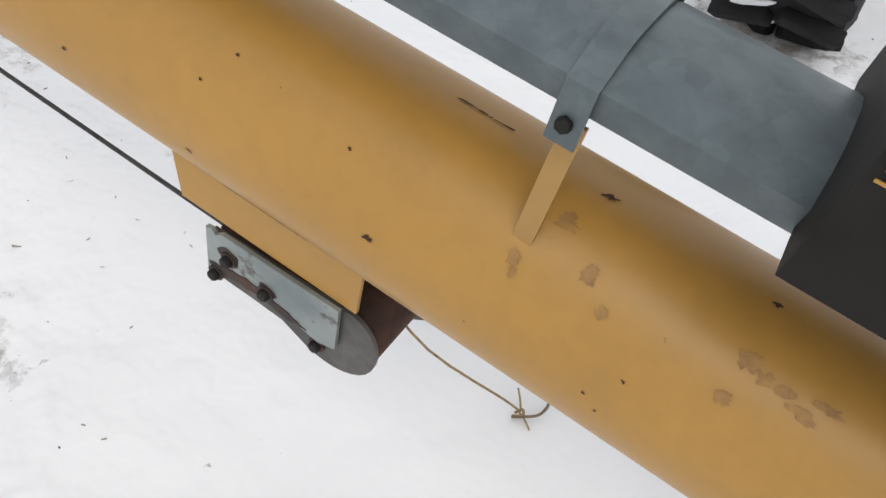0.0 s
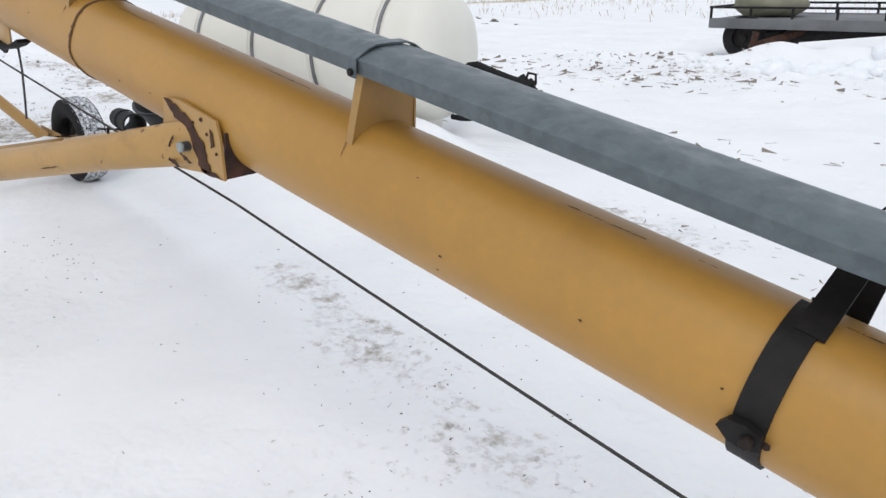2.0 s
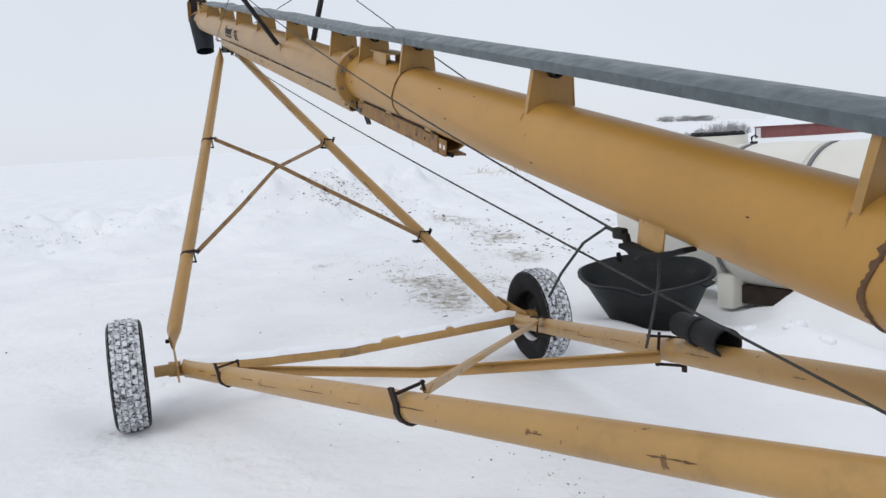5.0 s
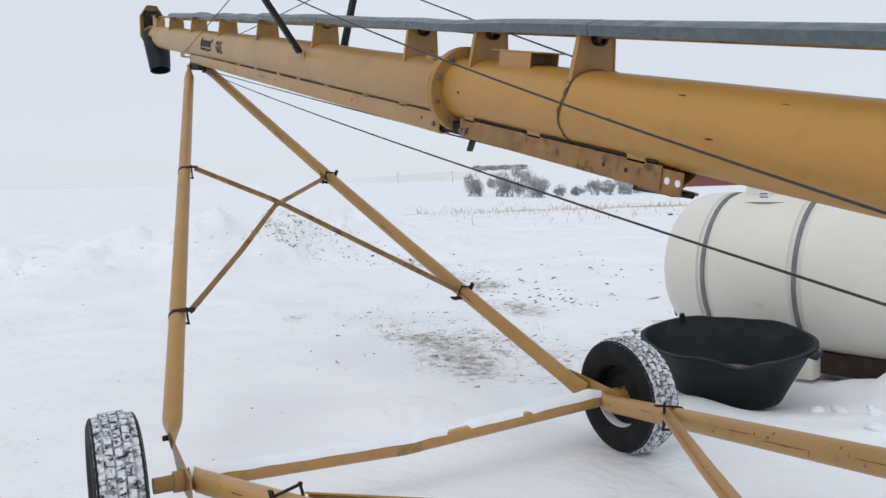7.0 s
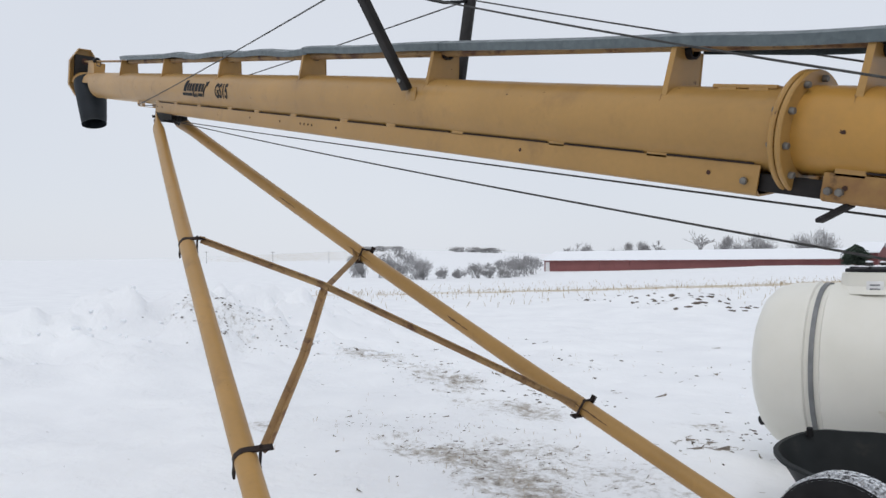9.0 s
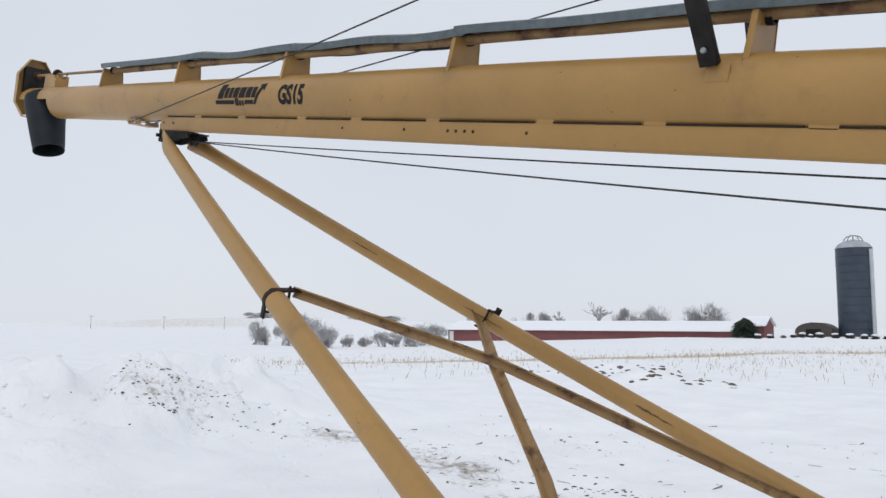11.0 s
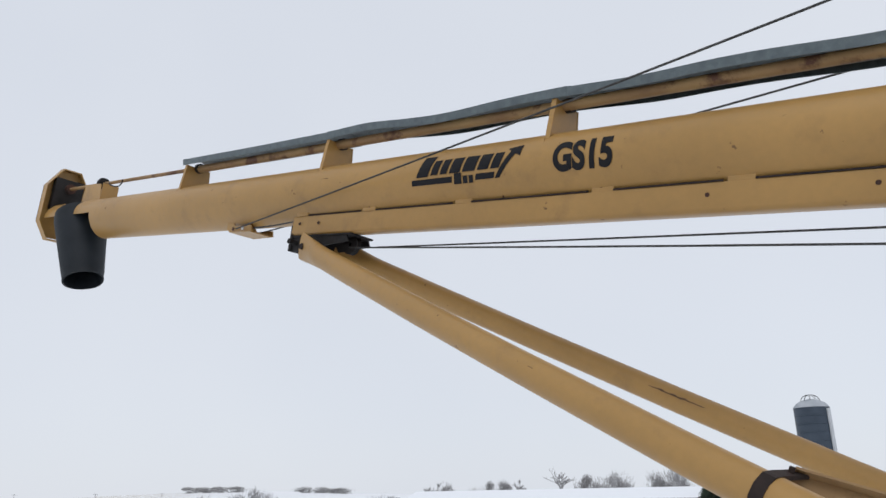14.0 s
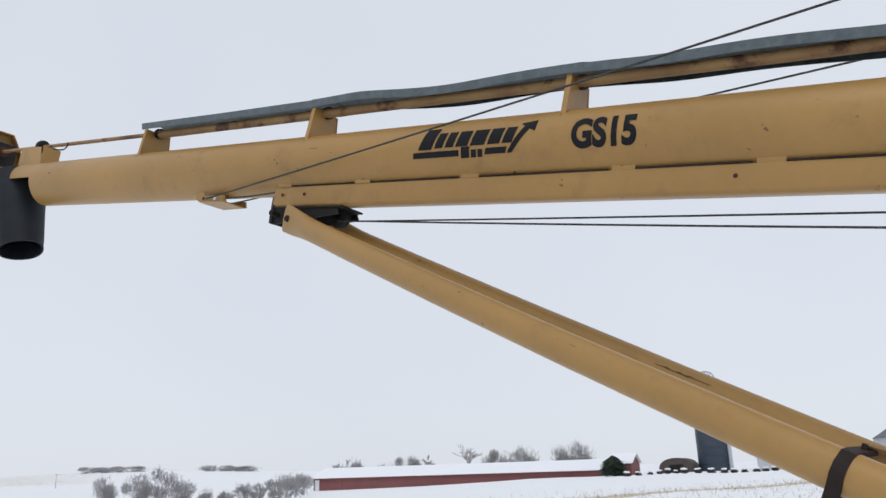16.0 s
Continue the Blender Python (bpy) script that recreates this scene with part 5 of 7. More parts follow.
# wheels
def wheel(x0, y, sg):
    R, W = 0.322, 0.19
    HZ = R - 0.028
    w = part("wheel", lathe([(0.05, -0.03), (0.10, -0.03), (0.13, -0.01), (0.165, -0.015), (0.175, -0.075), (0.190, -0.085), (0.192, -0.080), (0.182, -0.06), (0.182, 0.06), (0.192, 0.080), (0.190, 0.085), (0.175, 0.075), (0.165, 0.01), (0.13, 0.015), (0.10, -0.005), (0.05, -0.005)],
                    Matrix.Translation((x0, y, HZ)) @ Matrix.Rotation(radians(-90), 4, "X"), 40, True), M_IRON, frame_ob, "black steel wheel rim")
    mm = Matrix.Translation((x0, y, HZ)) @ Matrix.Rotation(radians(-90), 4, "X")
    side = [(0.186, -0.078), (0.205, -0.090), (0.245, -0.097), (0.280, -0.095), (0.300, -0.088), (0.309, -0.080)]
    prof = side + [(0.300, -0.07), (0.300, 0.07)] + [(r, -z) for r, z in side[::-1]]
    part("tyre", lathe(prof, mm, 64, True), M_RUBBER, w)
    # tread: five rows of staggered blocks
    bm = bmesh.new()
    rows, count = 5, 44
    for j in range(rows):
        z0 = -W / 2 * 0.9 + W * 0.9 * j / rows + 0.004
        z1 = z0 + W * 0.9 / rows - 0.008
        drop = 0.010 if j in (0, rows - 1) else 0.0
        for i in range(count):
            a0 = 2 * math.pi * (i + 0.5 * (j % 2)) / count
            a1 = a0 + 2 * math.pi / count * 0.80
            skew = 0.018 * (1 if j % 2 else -1)
            vs = []
            for r in (0.297, R - drop):
                for z, k in ((z0, 0), (z1, 1)):
                    for a in (a0, a1):
                        rr = r - (0.006 if r > 0.30 and ((j == 0 and k == 0) or (j == rows - 1 and k == 1)) else 0)
                        vs.append(bm.verts.new(mm @ Vector((rr * math.cos(a + skew * k), rr * math.sin(a + skew * k), z))))
            for f in ((4, 5, 7, 6), (0, 1, 5, 4), (2, 3, 7, 6), (0, 2, 6, 4), (1, 3, 7, 5)):
                bm.faces.new([vs[q] for q in f])
    part("tread", bm, M_TREAD, w, "tread packed with snow", smooth=False)
    part("tread_base", lathe([(0.3005, -0.088), (0.3045, -0.075), (0.3055, 0.0), (0.3045, 0.075), (0.3005, 0.088)], mm, 64), M_TREAD, w)
    hub = part("hub", lathe([(0.0, 0.075), (0.030, 0.075), (0.034, 0.065), (0.034, 0.02), (0.060, 0.015), (0.060, -0.02), (0.0, -0.02)], Matrix.Translation((x0, y, HZ)) @ Matrix.Rotation(radians(90 * sg), 4, "X"), 24), M_YELLOW_RUSTY, w)
    for k in range(5):
        a = 2 * math.pi * k / 5
        part("wheel_nut", bolt((x0 + 0.048 * math.cos(a), y - sg * 0.018, HZ + 0.048 * math.sin(a)), (0, -sg, 0), 0.010, 0.016), M_STEEL, hub)
    bm = bmesh.new()
    rings = []
    for i in range(15):
        a = radians(205 + 130 * i / 14)
        t = 0.016 * math.sin(math.pi * i / 14) * (1 + 0.5 * noise.noise(Vector((i * 0.7, y, 0))))
        rings.append([bm.verts.new((x0 + 0.176 * math.cos(a), y - sg * dy, HZ + 0.004 + 0.176 * math.sin(a) + up)) for dy, up in ((0.005, 0), (0.03, t), (0.055, t), (0.074, 0))])
    for lo, hi in zip(rings, rings[1:]):
        for k in range(3):
            bm.faces.new((lo[k], lo[k + 1], hi[k + 1], hi[k]))
    part("rim_snow", bm, M_SNOWCAP, w, "snow caught in the rim")


wheel(-0.02, -1.375, -1)
wheel(0.05, 1.262, 1)


# ---- cables ----
def cable(name, label, points, r, mat=None):
    bm = sweep(points, r, 8)
    ob = part(name, bm, mat or M_CABLE, None)
    return tagged(ob, label, "cable", "cables on the auger")


cable("winch_cable", "taut dark wire rope running beneath the auger tube", sagging(T(-4.64, -0.012, -0.240), T(4.45, -0.012, -0.257), 0.055, 18) + sagging(T(4.45, -0.012, -0.257), T(6.50, -0.012, -0.272), 0.006, 8)[1:], 0.0036)
cable("return_cable", "dark wire rope from the apex pulley to the rail end", sagging(T(-4.64, 0.02, -0.235), T(1.78, 0.045, -0.185), 0.01, 18), 0.0034)
TIP_N, TIP_F = Vector((-1.175, -0.430, 2.700)), Vector((-1.265, 0.285, 2.80))
cable("mast_cable", "thin wire rope from the head lug to the mast", sagging(T(-5.44, -0.072, -0.140), TIP_N, 0.01), 0.0036)
cable("mast_cable", "thin wire rope from the head lug to the mast", sagging(T(-5.44, 0.075, -0.125), TIP_F, 0.01), 0.0036)
HOOK_N, HOOK_F = Vector((2.944, -0.085, 1.246)), Vector((2.944, 0.115, 1.246))
cable("mast_cable", "wire rope from the mast down to the tube hook", sagging(TIP_N, HOOK_N, 0.055), 0.0034)
cable("mast_cable", "wire rope from the mast down to the tube hook", sagging(TIP_F, HOOK_F, 0.02), 0.0034)
cable("lug_cable", "short wire tail between head lug and rail", sagging(T(-5.28, -0.072, -0.140), T(-4.99, -0.070, -0.125), 0.004, 6), 0.0036)
# hook and rubber strap at the near tab, with loose rope ends
hook = thing("cable_hook", HOOK_N, "black hook and rubber strap joining cable to tube", "hook")
part("rubber_strap", strip([(0, 0.016), (0.05, 0.006), (0.11, 0.0), (0.18, 0.012), (0.225, 0.026)], Matrix.Translation((2.985, -0.100, 1.200)) @ pose(0, 0, 0, 0, 0, -85) , 0.045, 0.012), M_RUBBER, hook)
part("hook_body", sweep([HOOK_N, HOOK_N + Vector((0.025, 0.0, -0.005)), HOOK_N + Vector((0.03, 0.005, -0.04)), HOOK_N + Vector((0.05, 0.01, -0.055)), HOOK_N + Vector((0.07, 0.01, -0.04))], 0.011, 10), M_IRON, hook)
part("clip", block(Matrix.Translation(HOOK_N), (0.045, 0.024, 0.030), 0.006), M_IRON, hook)
part("rope_end", sweep([HOOK_N, HOOK_N + Vector((-0.05, -0.01, 0.012)), HOOK_N + Vector((-0.13, -0.03, -0.035)), HOOK_N + Vector((-0.22, -0.05, -0.13)), HOOK_N + Vector((-0.28, -0.06, -0.21))], 0.0042, 8), M_CABLE, hook)
part("rope_end", sweep([HOOK_N + Vector((0.12, 0.03, -0.045)), HOOK_N + Vector((0.115, 0.03, -0.12)), HOOK_N + Vector((0.08, 0.03, -0.24)), HOOK_N + Vector((0.06, 0.03, -0.30))], 0.004, 8), M_CABLE, hook)
def eased(points):
    """The same strand with its corners rounded."""
    p = [Vector(q) for q in points]
    p = [p[0]] + p + [p[-1]]
    out = []
    for a, b, c, d in zip(p, p[1:], p[2:], p[3:]):
        for k in range(5):
            t = k / 5
            out.append(0.5 * (2 * b + (c - a) * t + (2 * a - 5 * b + 4 * c - d) * t * t + (3 * b - a - 3 * c + d) * t ** 3))
    return out + [p[-1]]


# twine caught on the roller, trailing to the snow
tz = ground_at(6.655, 0.21)
tw = thing("baling_twine", (6.655, 0.21, tz), "frayed tan baling twine hanging to the snow", "twine")
part("strand", sweep([Vector((6.652, 0.212, tz + 0.012)).lerp(T(6.70, 0.03, -0.27), u) + Vector((0.010 * math.sin(7 * u), 0.008 * math.sin(5 * u), -0.03 * math.sin(math.pi * u))) for u in (0, 0.15, 0.3, 0.45, 0.6, 0.75, 0.9, 1.0)], 0.0022, 6), M_TWINE, tw)
part("knot", sweep(eased([(6.645, 0.205, tz + 0.010), (6.655, 0.215, tz + 0.016), (6.660, 0.207, tz + 0.012), (6.650, 0.202, tz + 0.008), (6.643, 0.199, tz + 0.006)]), 0.0028, 6), M_TWINE, tw)
part("strand", sweep(eased([(6.652, 0.215, tz + 0.01), (6.640, 0.235, tz + 0.012), (6.627, 0.250, tz + 0.02)]), 0.0021, 6), M_TWINE, tw)
part("strand", sweep(eased([(6.652, 0.210, tz + 0.01), (6.668, 0.202, tz + 0.008), (6.683, 0.190, tz + 0.006)]), 0.0019, 6), M_TWINE, tw)
part("loop", sweep(eased([(6.643, 0.197, tz + 0.006), (6.660, 0.205, tz + 0.010), (6.683, 0.222, tz + 0.012), (6.690, 0.245, tz + 0.016), (6.684, 0.265, tz + 0.02), (6.668, 0.280, tz + 0.025), (6.652, 0.292, tz + 0.03)]), 0.0027, 6), M_STALKDARK, tw, "thicker brown strand curled on the snow")
part("strand", sweep(eased([(6.600, 0.300, tz + 0.01), (6.625, 0.305, tz + 0.012), (6.655, 0.303, tz + 0.006)]), 0.0018, 6), M_STALKDARK, tw)

# black pipe lying on the far arm
pipe = thing("plastic_pipe", (2.57, 0.51, 0.765), "short black plastic pipe end resting on the far arm", "pipe")
mm = axis_matrix((2.40, 0.555, 0.800), (2.74, 0.470, 0.812)) @ Matrix.Diagonal((0.8, 0.8, 0.78, 1))
part("pipe_wall", lathe([(0.058, 0), (0.058, 0.30), (0.063, 0.31), (0.063, 0.43), (0.054, 0.43), (0.054, 0.0)], mm, 28, True), M_RUBBER, pipe)
part("pipe_collar", lathe([(0.059, 0.16), (0.066, 0.165), (0.066, 0.20), (0.059, 0.205)], mm, 28), M_RUBBER, pipe)

# ---- poly tank ----
tank = thing("liquid_tank", (-1.1, 3.45, 0.02), "milky white horizontal poly tank banded with grey straps", "tank")
TA = Vector((-1.07, 3.47, 0.75))
TD = Vector((0.97, 0.243, 0)).normalized()
TKM = axis_matrix(TA, TA + TD)
TR = 0.605
prof = [(0.0, -0.46), (0.22, -0.455), (0.40, -0.43), (0.50, -0.385), (0.565, -0.32), (0.595, -0.23), (TR - 0.004, -0.10)]
for k in range(4):
    c = 0.692 * k
    prof += [(TR, c - 0.09), (TR, c - 0.055), (TR - 0.016, c - 0.045), (TR - 0.016, c + 0.045), (TR, c + 0.055), (TR, c + 0.09)]
    if k < 3:
        prof += [(TR + 0.006, c + 0.25), (TR + 0.006, c + 0.45)]
prof += [(TR - 0.004, 2.20), (0.592, 2.34), (0.56, 2.43), (0.49, 2.50), (0.36, 2.55), (0.2, 2.575), (0.0, 2.58)]
body = part("tank_body", lathe(prof, TKM, 72), M_POLY, tank)
for k in range(4):
    c = 0.692 * k
    b = part("tank_band", lathe([(TR - 0.014, c - 0.015), (TR - 0.002, c - 0.015), (TR - 0.002, c + 0.015), (TR - 0.014, c + 0.015)], TKM, 72, True), M_STRAPGREY, tank, "grey steel band")
    top = TA + TD * c + Vector((0, 0, TR))
    bm = bmesh.new()
    add_sweep(bm, [top + Vector((-0.02, 0, 0)), top + Vector((-0.025, 0.0, 0.05)), top + Vector((0.01, 0.0, 0.065)), top + Vector((0.04, 0, 0.05))], 0.008, 8)
    add_block(bm, Matrix.Translation(top + Vector((0, 0, 0.005))), (0.04, 0.05, 0.02), 0.004)
    if k in (1, 3):
        part("band_hook", bm, M_IRON, b)
    else:
        bm.free()
hc = TA + TD * 0.34 + Vector((0, 0, TR - 0.05))
part("hatch_neck", lathe([(0.33, -0.02), (0.26, 0.03), (0.25, 0.12), (0.235, 0.125), (0.0, 0.125)], Matrix.Translation(hc), 48), M_POLY, tank)
lid = part("hatch_lid", lathe([(0.0, 0.160), (0.17, 0.160), (0.20, 0.152), (0.225, 0.150), (0.232, 0.142), (0.232, 0.126), (0.0, 0.126)], Matrix.Translation(hc), 48), M_RUBBER, tank, "black screw hatch lid")
for k in range(8):
    a = 2 * math.pi * k / 8
    part("lid_rib", block(Matrix.Translation(hc + Vector((0.19 * math.cos(a), 0.19 * math.sin(a), 0.156))) @ pose(0, 0, 0, 0, 0, math.degrees(a)), (0.05, 0.014, 0.012), 0.002), M_RUBBER, lid)
fr = TA + TD * 0.30 + Vector((0.10, -0.262, TR - 0.02))
plate = part("data_label", block(Matrix.Translation(fr) @ pose(0, 0, 0, 0, 0, 14), (0.10, 0.012, 0.075), 0.002), M_WHITE, tank)
for dz in (-0.015, 0.012):
    part("label_bar", block(Matrix.Translation(fr + Vector((0.002, -0.007, dz))) @ pose(0, 0, 0, 0, 0, 14), (0.06, 0.003, 0.010)), M_STRAPGREY, plate)
# feet moulded under the tank, snow banked round them
for c in (0.0, 0.69, 1.38, 2.07):
    q = TA + TD * c
    side = Vector((-TD.y, TD.x, 0))
    mm = Matrix((side, TD, Vector((0, 0, 1)))).transposed().to_4x4()
    mm.translation = Vector((q.x, q.y, 0.15))
    part("tank_foot", block(mm, (0.86, 0.16, 0.30), 0.03), M_POLY, tank)
part("sump_valve", lathe([(0.0, 0), (0.05, 0), (0.055, 0.05), (0.04, 0.06), (0.04, 0.14), (0.065, 0.145), (0.065, 0.19), (0, 0.19)], axis_matrix((-1.33, 3.15, 0.38), (-1.43, 2.99, 0.35)) @ Matrix.Diagonal((0.5, 0.5, 0.5, 1)), 20), M_RUBBER, tank, "black drain valve")
part("outlet_hose", sweep([(1.47, 4.02, 0.50), (1.50, 4.02, 0.60), (1.58, 4.03, 0.67), (1.66, 4.05, 0.68), (1.80, 4.08, 0.63), (1.94, 4.12, 0.58), (2.05, 4.15, 0.55)], 0.030, 12), M_RUBBER, tank, "black outlet hose")
part("drain_hose", sweep([(1.34, 4.06, 0.20), (1.43, 4.08, 0.19), (1.52, 4.09, 0.195), (1.62, 4.10, 0.22), (1.72, 4.10, 0.265), (1.80, 4.10, 0.315), (1.86, 4.10, 0.34)], 0.025, 12), M_RUBBER, tank, "black drain hose")
part("drain_valve", lathe([(0, 0), (0.045, 0), (0.045, 0.04), (0.066, 0.045), (0.066, 0.13), (0.050, 0.14), (0.050, 0.17), (0, 0.17)], axis_matrix((1.84, 4.10, 0.345), (2.0, 4.12, 0.31)), 20), M_RUBBER, tank, "black drain valve")
part("outlet_valve", lathe([(0, 0), (0.05, 0), (0.05, 0.07), (0.075, 0.075), (0.075, 0.13), (0.05, 0.14), (0.05, 0.20), (0.07, 0.205), (0.07, 0.25), (0, 0.25)], axis_matrix((2.04, 4.15, 0.58), (2.24, 4.18, 0.40)), 20), M_RUBBER, tank)
part("valve_handle", sweep([(2.10, 4.15, 0.56), (2.13, 4.15, 0.63), (2.20, 4.16, 0.62), (2.20, 4.16, 0.54)], 0.012, 8), M_IRON, tank)

# blocks added in dark brown to stand in for the shaded tank gap
recess = thing("tank_recess", (-0.07, 3.46, 0.02), "dark brown blocks standing in for the shaded gap under the white tank", "timber")
for dy, tw in ((0.0, 2), (0.16, -3)):
    part("recess_block", block(Matrix.Translation((-0.04, 3.47 + dy, 0.12)) @ pose(0, 0, 0, 0, 0, 14 + tw), (0.46, 0.11, 0.16), 0.012), M_RECESS, recess)

# ---- black stock tub, tipped towards the wheel ----
tub = thing("stock_tub", (-0.25, 2.35, 0.02), "large black oval plastic stock tub half full of snow", "tub")
TUBM = Matrix.Translation((-0.27, 2.44, 0.02)) @ pose(0, 0, 0, 9, 0, 16) @ Matrix.Diagonal((0.86, 0.86, 0.88, 1))


def oval(rx, ry, z, n=56):
    return [(rx * math.copysign(abs(math.cos(a)) ** 0.95, math.cos(a)), ry * math.copysign(abs(math.sin(a)) ** 0.95, math.sin(a)), z) for a in (2 * math.pi * i / n for i in range(n))]


bm = bmesh.new()
rings = []
for rx, ry, z in ((0.0, 0.0, 0.0), (0.36, 0.24, 0.0), (0.40, 0.27, 0.02), (0.50, 0.34, 0.20), (0.615, 0.44, 0.40), (0.645, 0.465, 0.445), (0.672, 0.488, 0.45), (0.672, 0.488, 0.470), (0.640, 0.462, 0.474), (0.600, 0.430, 0.40), (0.49, 0.33, 0.20), (0.385, 0.26, 0.035), (0.0, 0.0, 0.03)):
    rings.append([])
    for qx, qy, qz in oval(max(rx, 0.001), max(ry, 0.001), z):
        lip = max(0.0, (z - 0.20) / 0.28)
        sag = 0.055 * math.exp(-((qx - 0.30) / 0.13) ** 2) * (1 if qy < 0 else 0) + 0.012 * noise.noise(Vector((qx * 5, qy * 5, 0.7)))
        rings[-1].append(bm.verts.new(TUBM @ Vector((qx, qy + 0.02 * lip * math.sin(qx * 9), qz - lip * sag))))
for lo, hi in zip(rings, rings[1:]):
    for i in range(56):
        bm.faces.new((lo[i], lo[(i + 1) % 56], hi[(i + 1) % 56], hi[i]))
part("tub_shell", bm, M_TUB, tub)
part("tub_handle", block(TUBM @ Matrix.Translation((0.685, -0.05, 0.445)) @ pose(0, 0, 0, 0, 12, 0), (0.07, 0.13, 0.022), 0.008), M_TUB, tub)
part("drain_plug", lathe([(0, 0), (0.022, 0), (0.018, 0.05), (0, 0.05)], axis_matrix(TUBM @ Vector((-0.50, 0.28, 0.46)), TUBM @ Vector((-0.50, 0.28, 0.53))), 14), M_RUBBER, tub)
bm = bmesh.new()
rings = []
for k, z in ((0.0, 0.17), (0.5, 0.165), (0.8, 0.150), (1.0, 0.135)):
    rings.append([bm.verts.new(TUBM @ Vector((x * k * 1.0, y * k, z + 0.02 * noise.noise(Vector((x * k * 6, y * k * 6, 0)))))) for x, y, _ in oval(0.452, 0.306, 0)])
for lo, hi in zip(rings, rings[1:]):
    for i in range(56):
        bm.faces.new((lo[i], lo[(i + 1) % 56], hi[(i + 1) % 56], hi[i]))
part("tub_dirt", bm, M_CLOD, tub, "dirty frozen slush in the tub")

# ---- big lugged tyre standing behind the auger ----
TY = Vector((6.66, 2.20, 0.585))
old = thing("tractor_tyre", (TY.x, TY.y, 0.0), "big black lugged tractor tyre with snow packed between lugs", "tyre")
mm = Matrix.Translation(TY) @ Matrix.Rotation(radians(90), 4, "Y")
part("tyre_wall", lathe([(0.30, -0.17), (0.40, -0.205), (0.52, -0.205), (0.555, -0.19), (0.575, -0.10), (0.58, 0.0), (0.575, 0.10), (0.555, 0.19), (0.52, 0.205), (0.40, 0.205), (0.30, 0.17)], mm, 56, True), M_RUBBER, old)
part("wheel_disc", lathe([(0.0, -0.03), (0.28, -0.05), (0.31, -0.16), (0.31, 0.16), (0.28, -0.02), (0.0, 0.0)], mm, 40), M_IRON, old)
for i in range(22):
    for sg in (-1, 1):
        a0 = 2 * math.pi * (i + 0.25 * sg) / 22
        bm = bmesh.new()
        add_block(bm, mm @ Matrix.Rotation(a0, 4, "Z") @ Matrix.Translation((0.592, 0.022 * sg, 0.105 * sg)) @ pose(0, 0, 0, -24 * sg, 0, 0), (0.05, 0.058, 0.20), 0.008)
        part("tyre_lug", bm, M_RUBBER, old)
rt_ = random.Random(3)
for i in range(22):
    for sg in (-1, 1):
        if rt_.random() < 0.25:
            continue
        a0 = 2 * math.pi * (i + 0.5 + 0.25 * sg) / 22
        bm = bmesh.new()
        bmesh.ops.create_icosphere(bm, subdivisions=2, radius=1, matrix=mm @ Matrix.Rotation(a0, 4, "Z") @ Matrix.Translation((0.578, 0.015 * sg, rt_.uniform(0.06, 0.14) * sg)) @ pose(0, 0, 0, -24 * sg, 0, 0) @ Matrix.Diagonal((rt_.uniform(0.012, 0.03), rt_.uniform(0.015, 0.035), rt_.uniform(0.04, 0.10), 1)))
        for v in bm.verts:
            v.co += 0.008 * noise.noise_vector(v.co * 14)
        part("packed_snow", bm, M_SNOWCAP, old, "snow packed between the lugs")

# ---- flat wagon by the field ----
wagon = thing("flat_wagon", (3.1, 12.8, 0.0), "grey flat farm wagon parked behind heaped snow", "wagon")
WX0, WX1, WY0, WY1 = 0.20, 6.05, 11.72, 13.82
part("deck", block(Matrix.Translation(((WX0 + WX1) / 2, (WY0 + WY1) / 2, 0.60)), (WX1 - WX0, WY1 - WY0, 0.06), 0.01), M_DECK, wagon)
for y in (WY0, WY1):
    part("deck_beam", block(Matrix.Translation(((WX0 + WX1) / 2, y, 0.565)), (WX1 - WX0, 0.05, 0.16), 0.006), M_DECK, wagon)
    part("rail", block(Matrix.Translation(((WX0 + WX1) / 2, y, 0.815)), (WX1 - WX0, 0.04, 0.035), 0.004), M_IRON, wagon)
    q = WX0 + 0.02
    while q <= WX1:
        part("rail_post", block(Matrix.Translation((q, y, 0.72)), (0.035, 0.035, 0.17), 0.003), M_IRON, wagon)
        q += 0.66
for x in (WX0, WX1):
    part("rail", block(Matrix.Translation((x, (WY0 + WY1) / 2, 0.815)), (0.04, WY1 - WY0, 0.035), 0.004), M_IRON, wagon)
for x in (0.75, 5.0):
    part("wagon_axle", rod((x, WY0 + 0.1, 0.33), (x, WY1 - 0.1, 0.33), 0.06, segs=14), M_IRON, wagon)
    for y in (WY0 + 0.18, WY1 - 0.18):
        mm = Matrix.Translation((x, y, 0.34)) @ Matrix.Rotation(radians(90), 4, "X")
        w = part("wagon_wheel", lathe([(0.18, -0.09), (0.30, -0.10), (0.34, -0.07), (0.345, 0.07), (0.30, 0.10), (0.18, 0.09)], mm, 32, True), M_RUBBER, wagon, "dark worn wagon tyre")
        part("rim", lathe([(0.0, -0.03), (0.18, -0.03), (0.18, 0.03), (0.0, 0.03)], mm, 24), M_IRON, w)
part("gear_frame", block(Matrix.Translation((2.05, 12.2, 0.42)) @ pose(0, 0, 0, 0, -6, 8), (1.5, 0.35, 0.18), 0.03), M_IRON, wagon)
part("drawbar", rod((1.02, 11.5, 0.20), (1.75, 12.1, 0.50), 0.08, 0.06, 12), M_RUST, wagon)
part("jack", rod((1.05, 11.45, 0.05), (1.09, 11.5, 0.46), 0.05, segs=12), M_RUST, wagon)
bale = thing("wrapped_bale", (0.85, 12.7, 0.63), "pale olive wrapped bale lying on the wagon deck", "bale")
bm = bmesh.new()
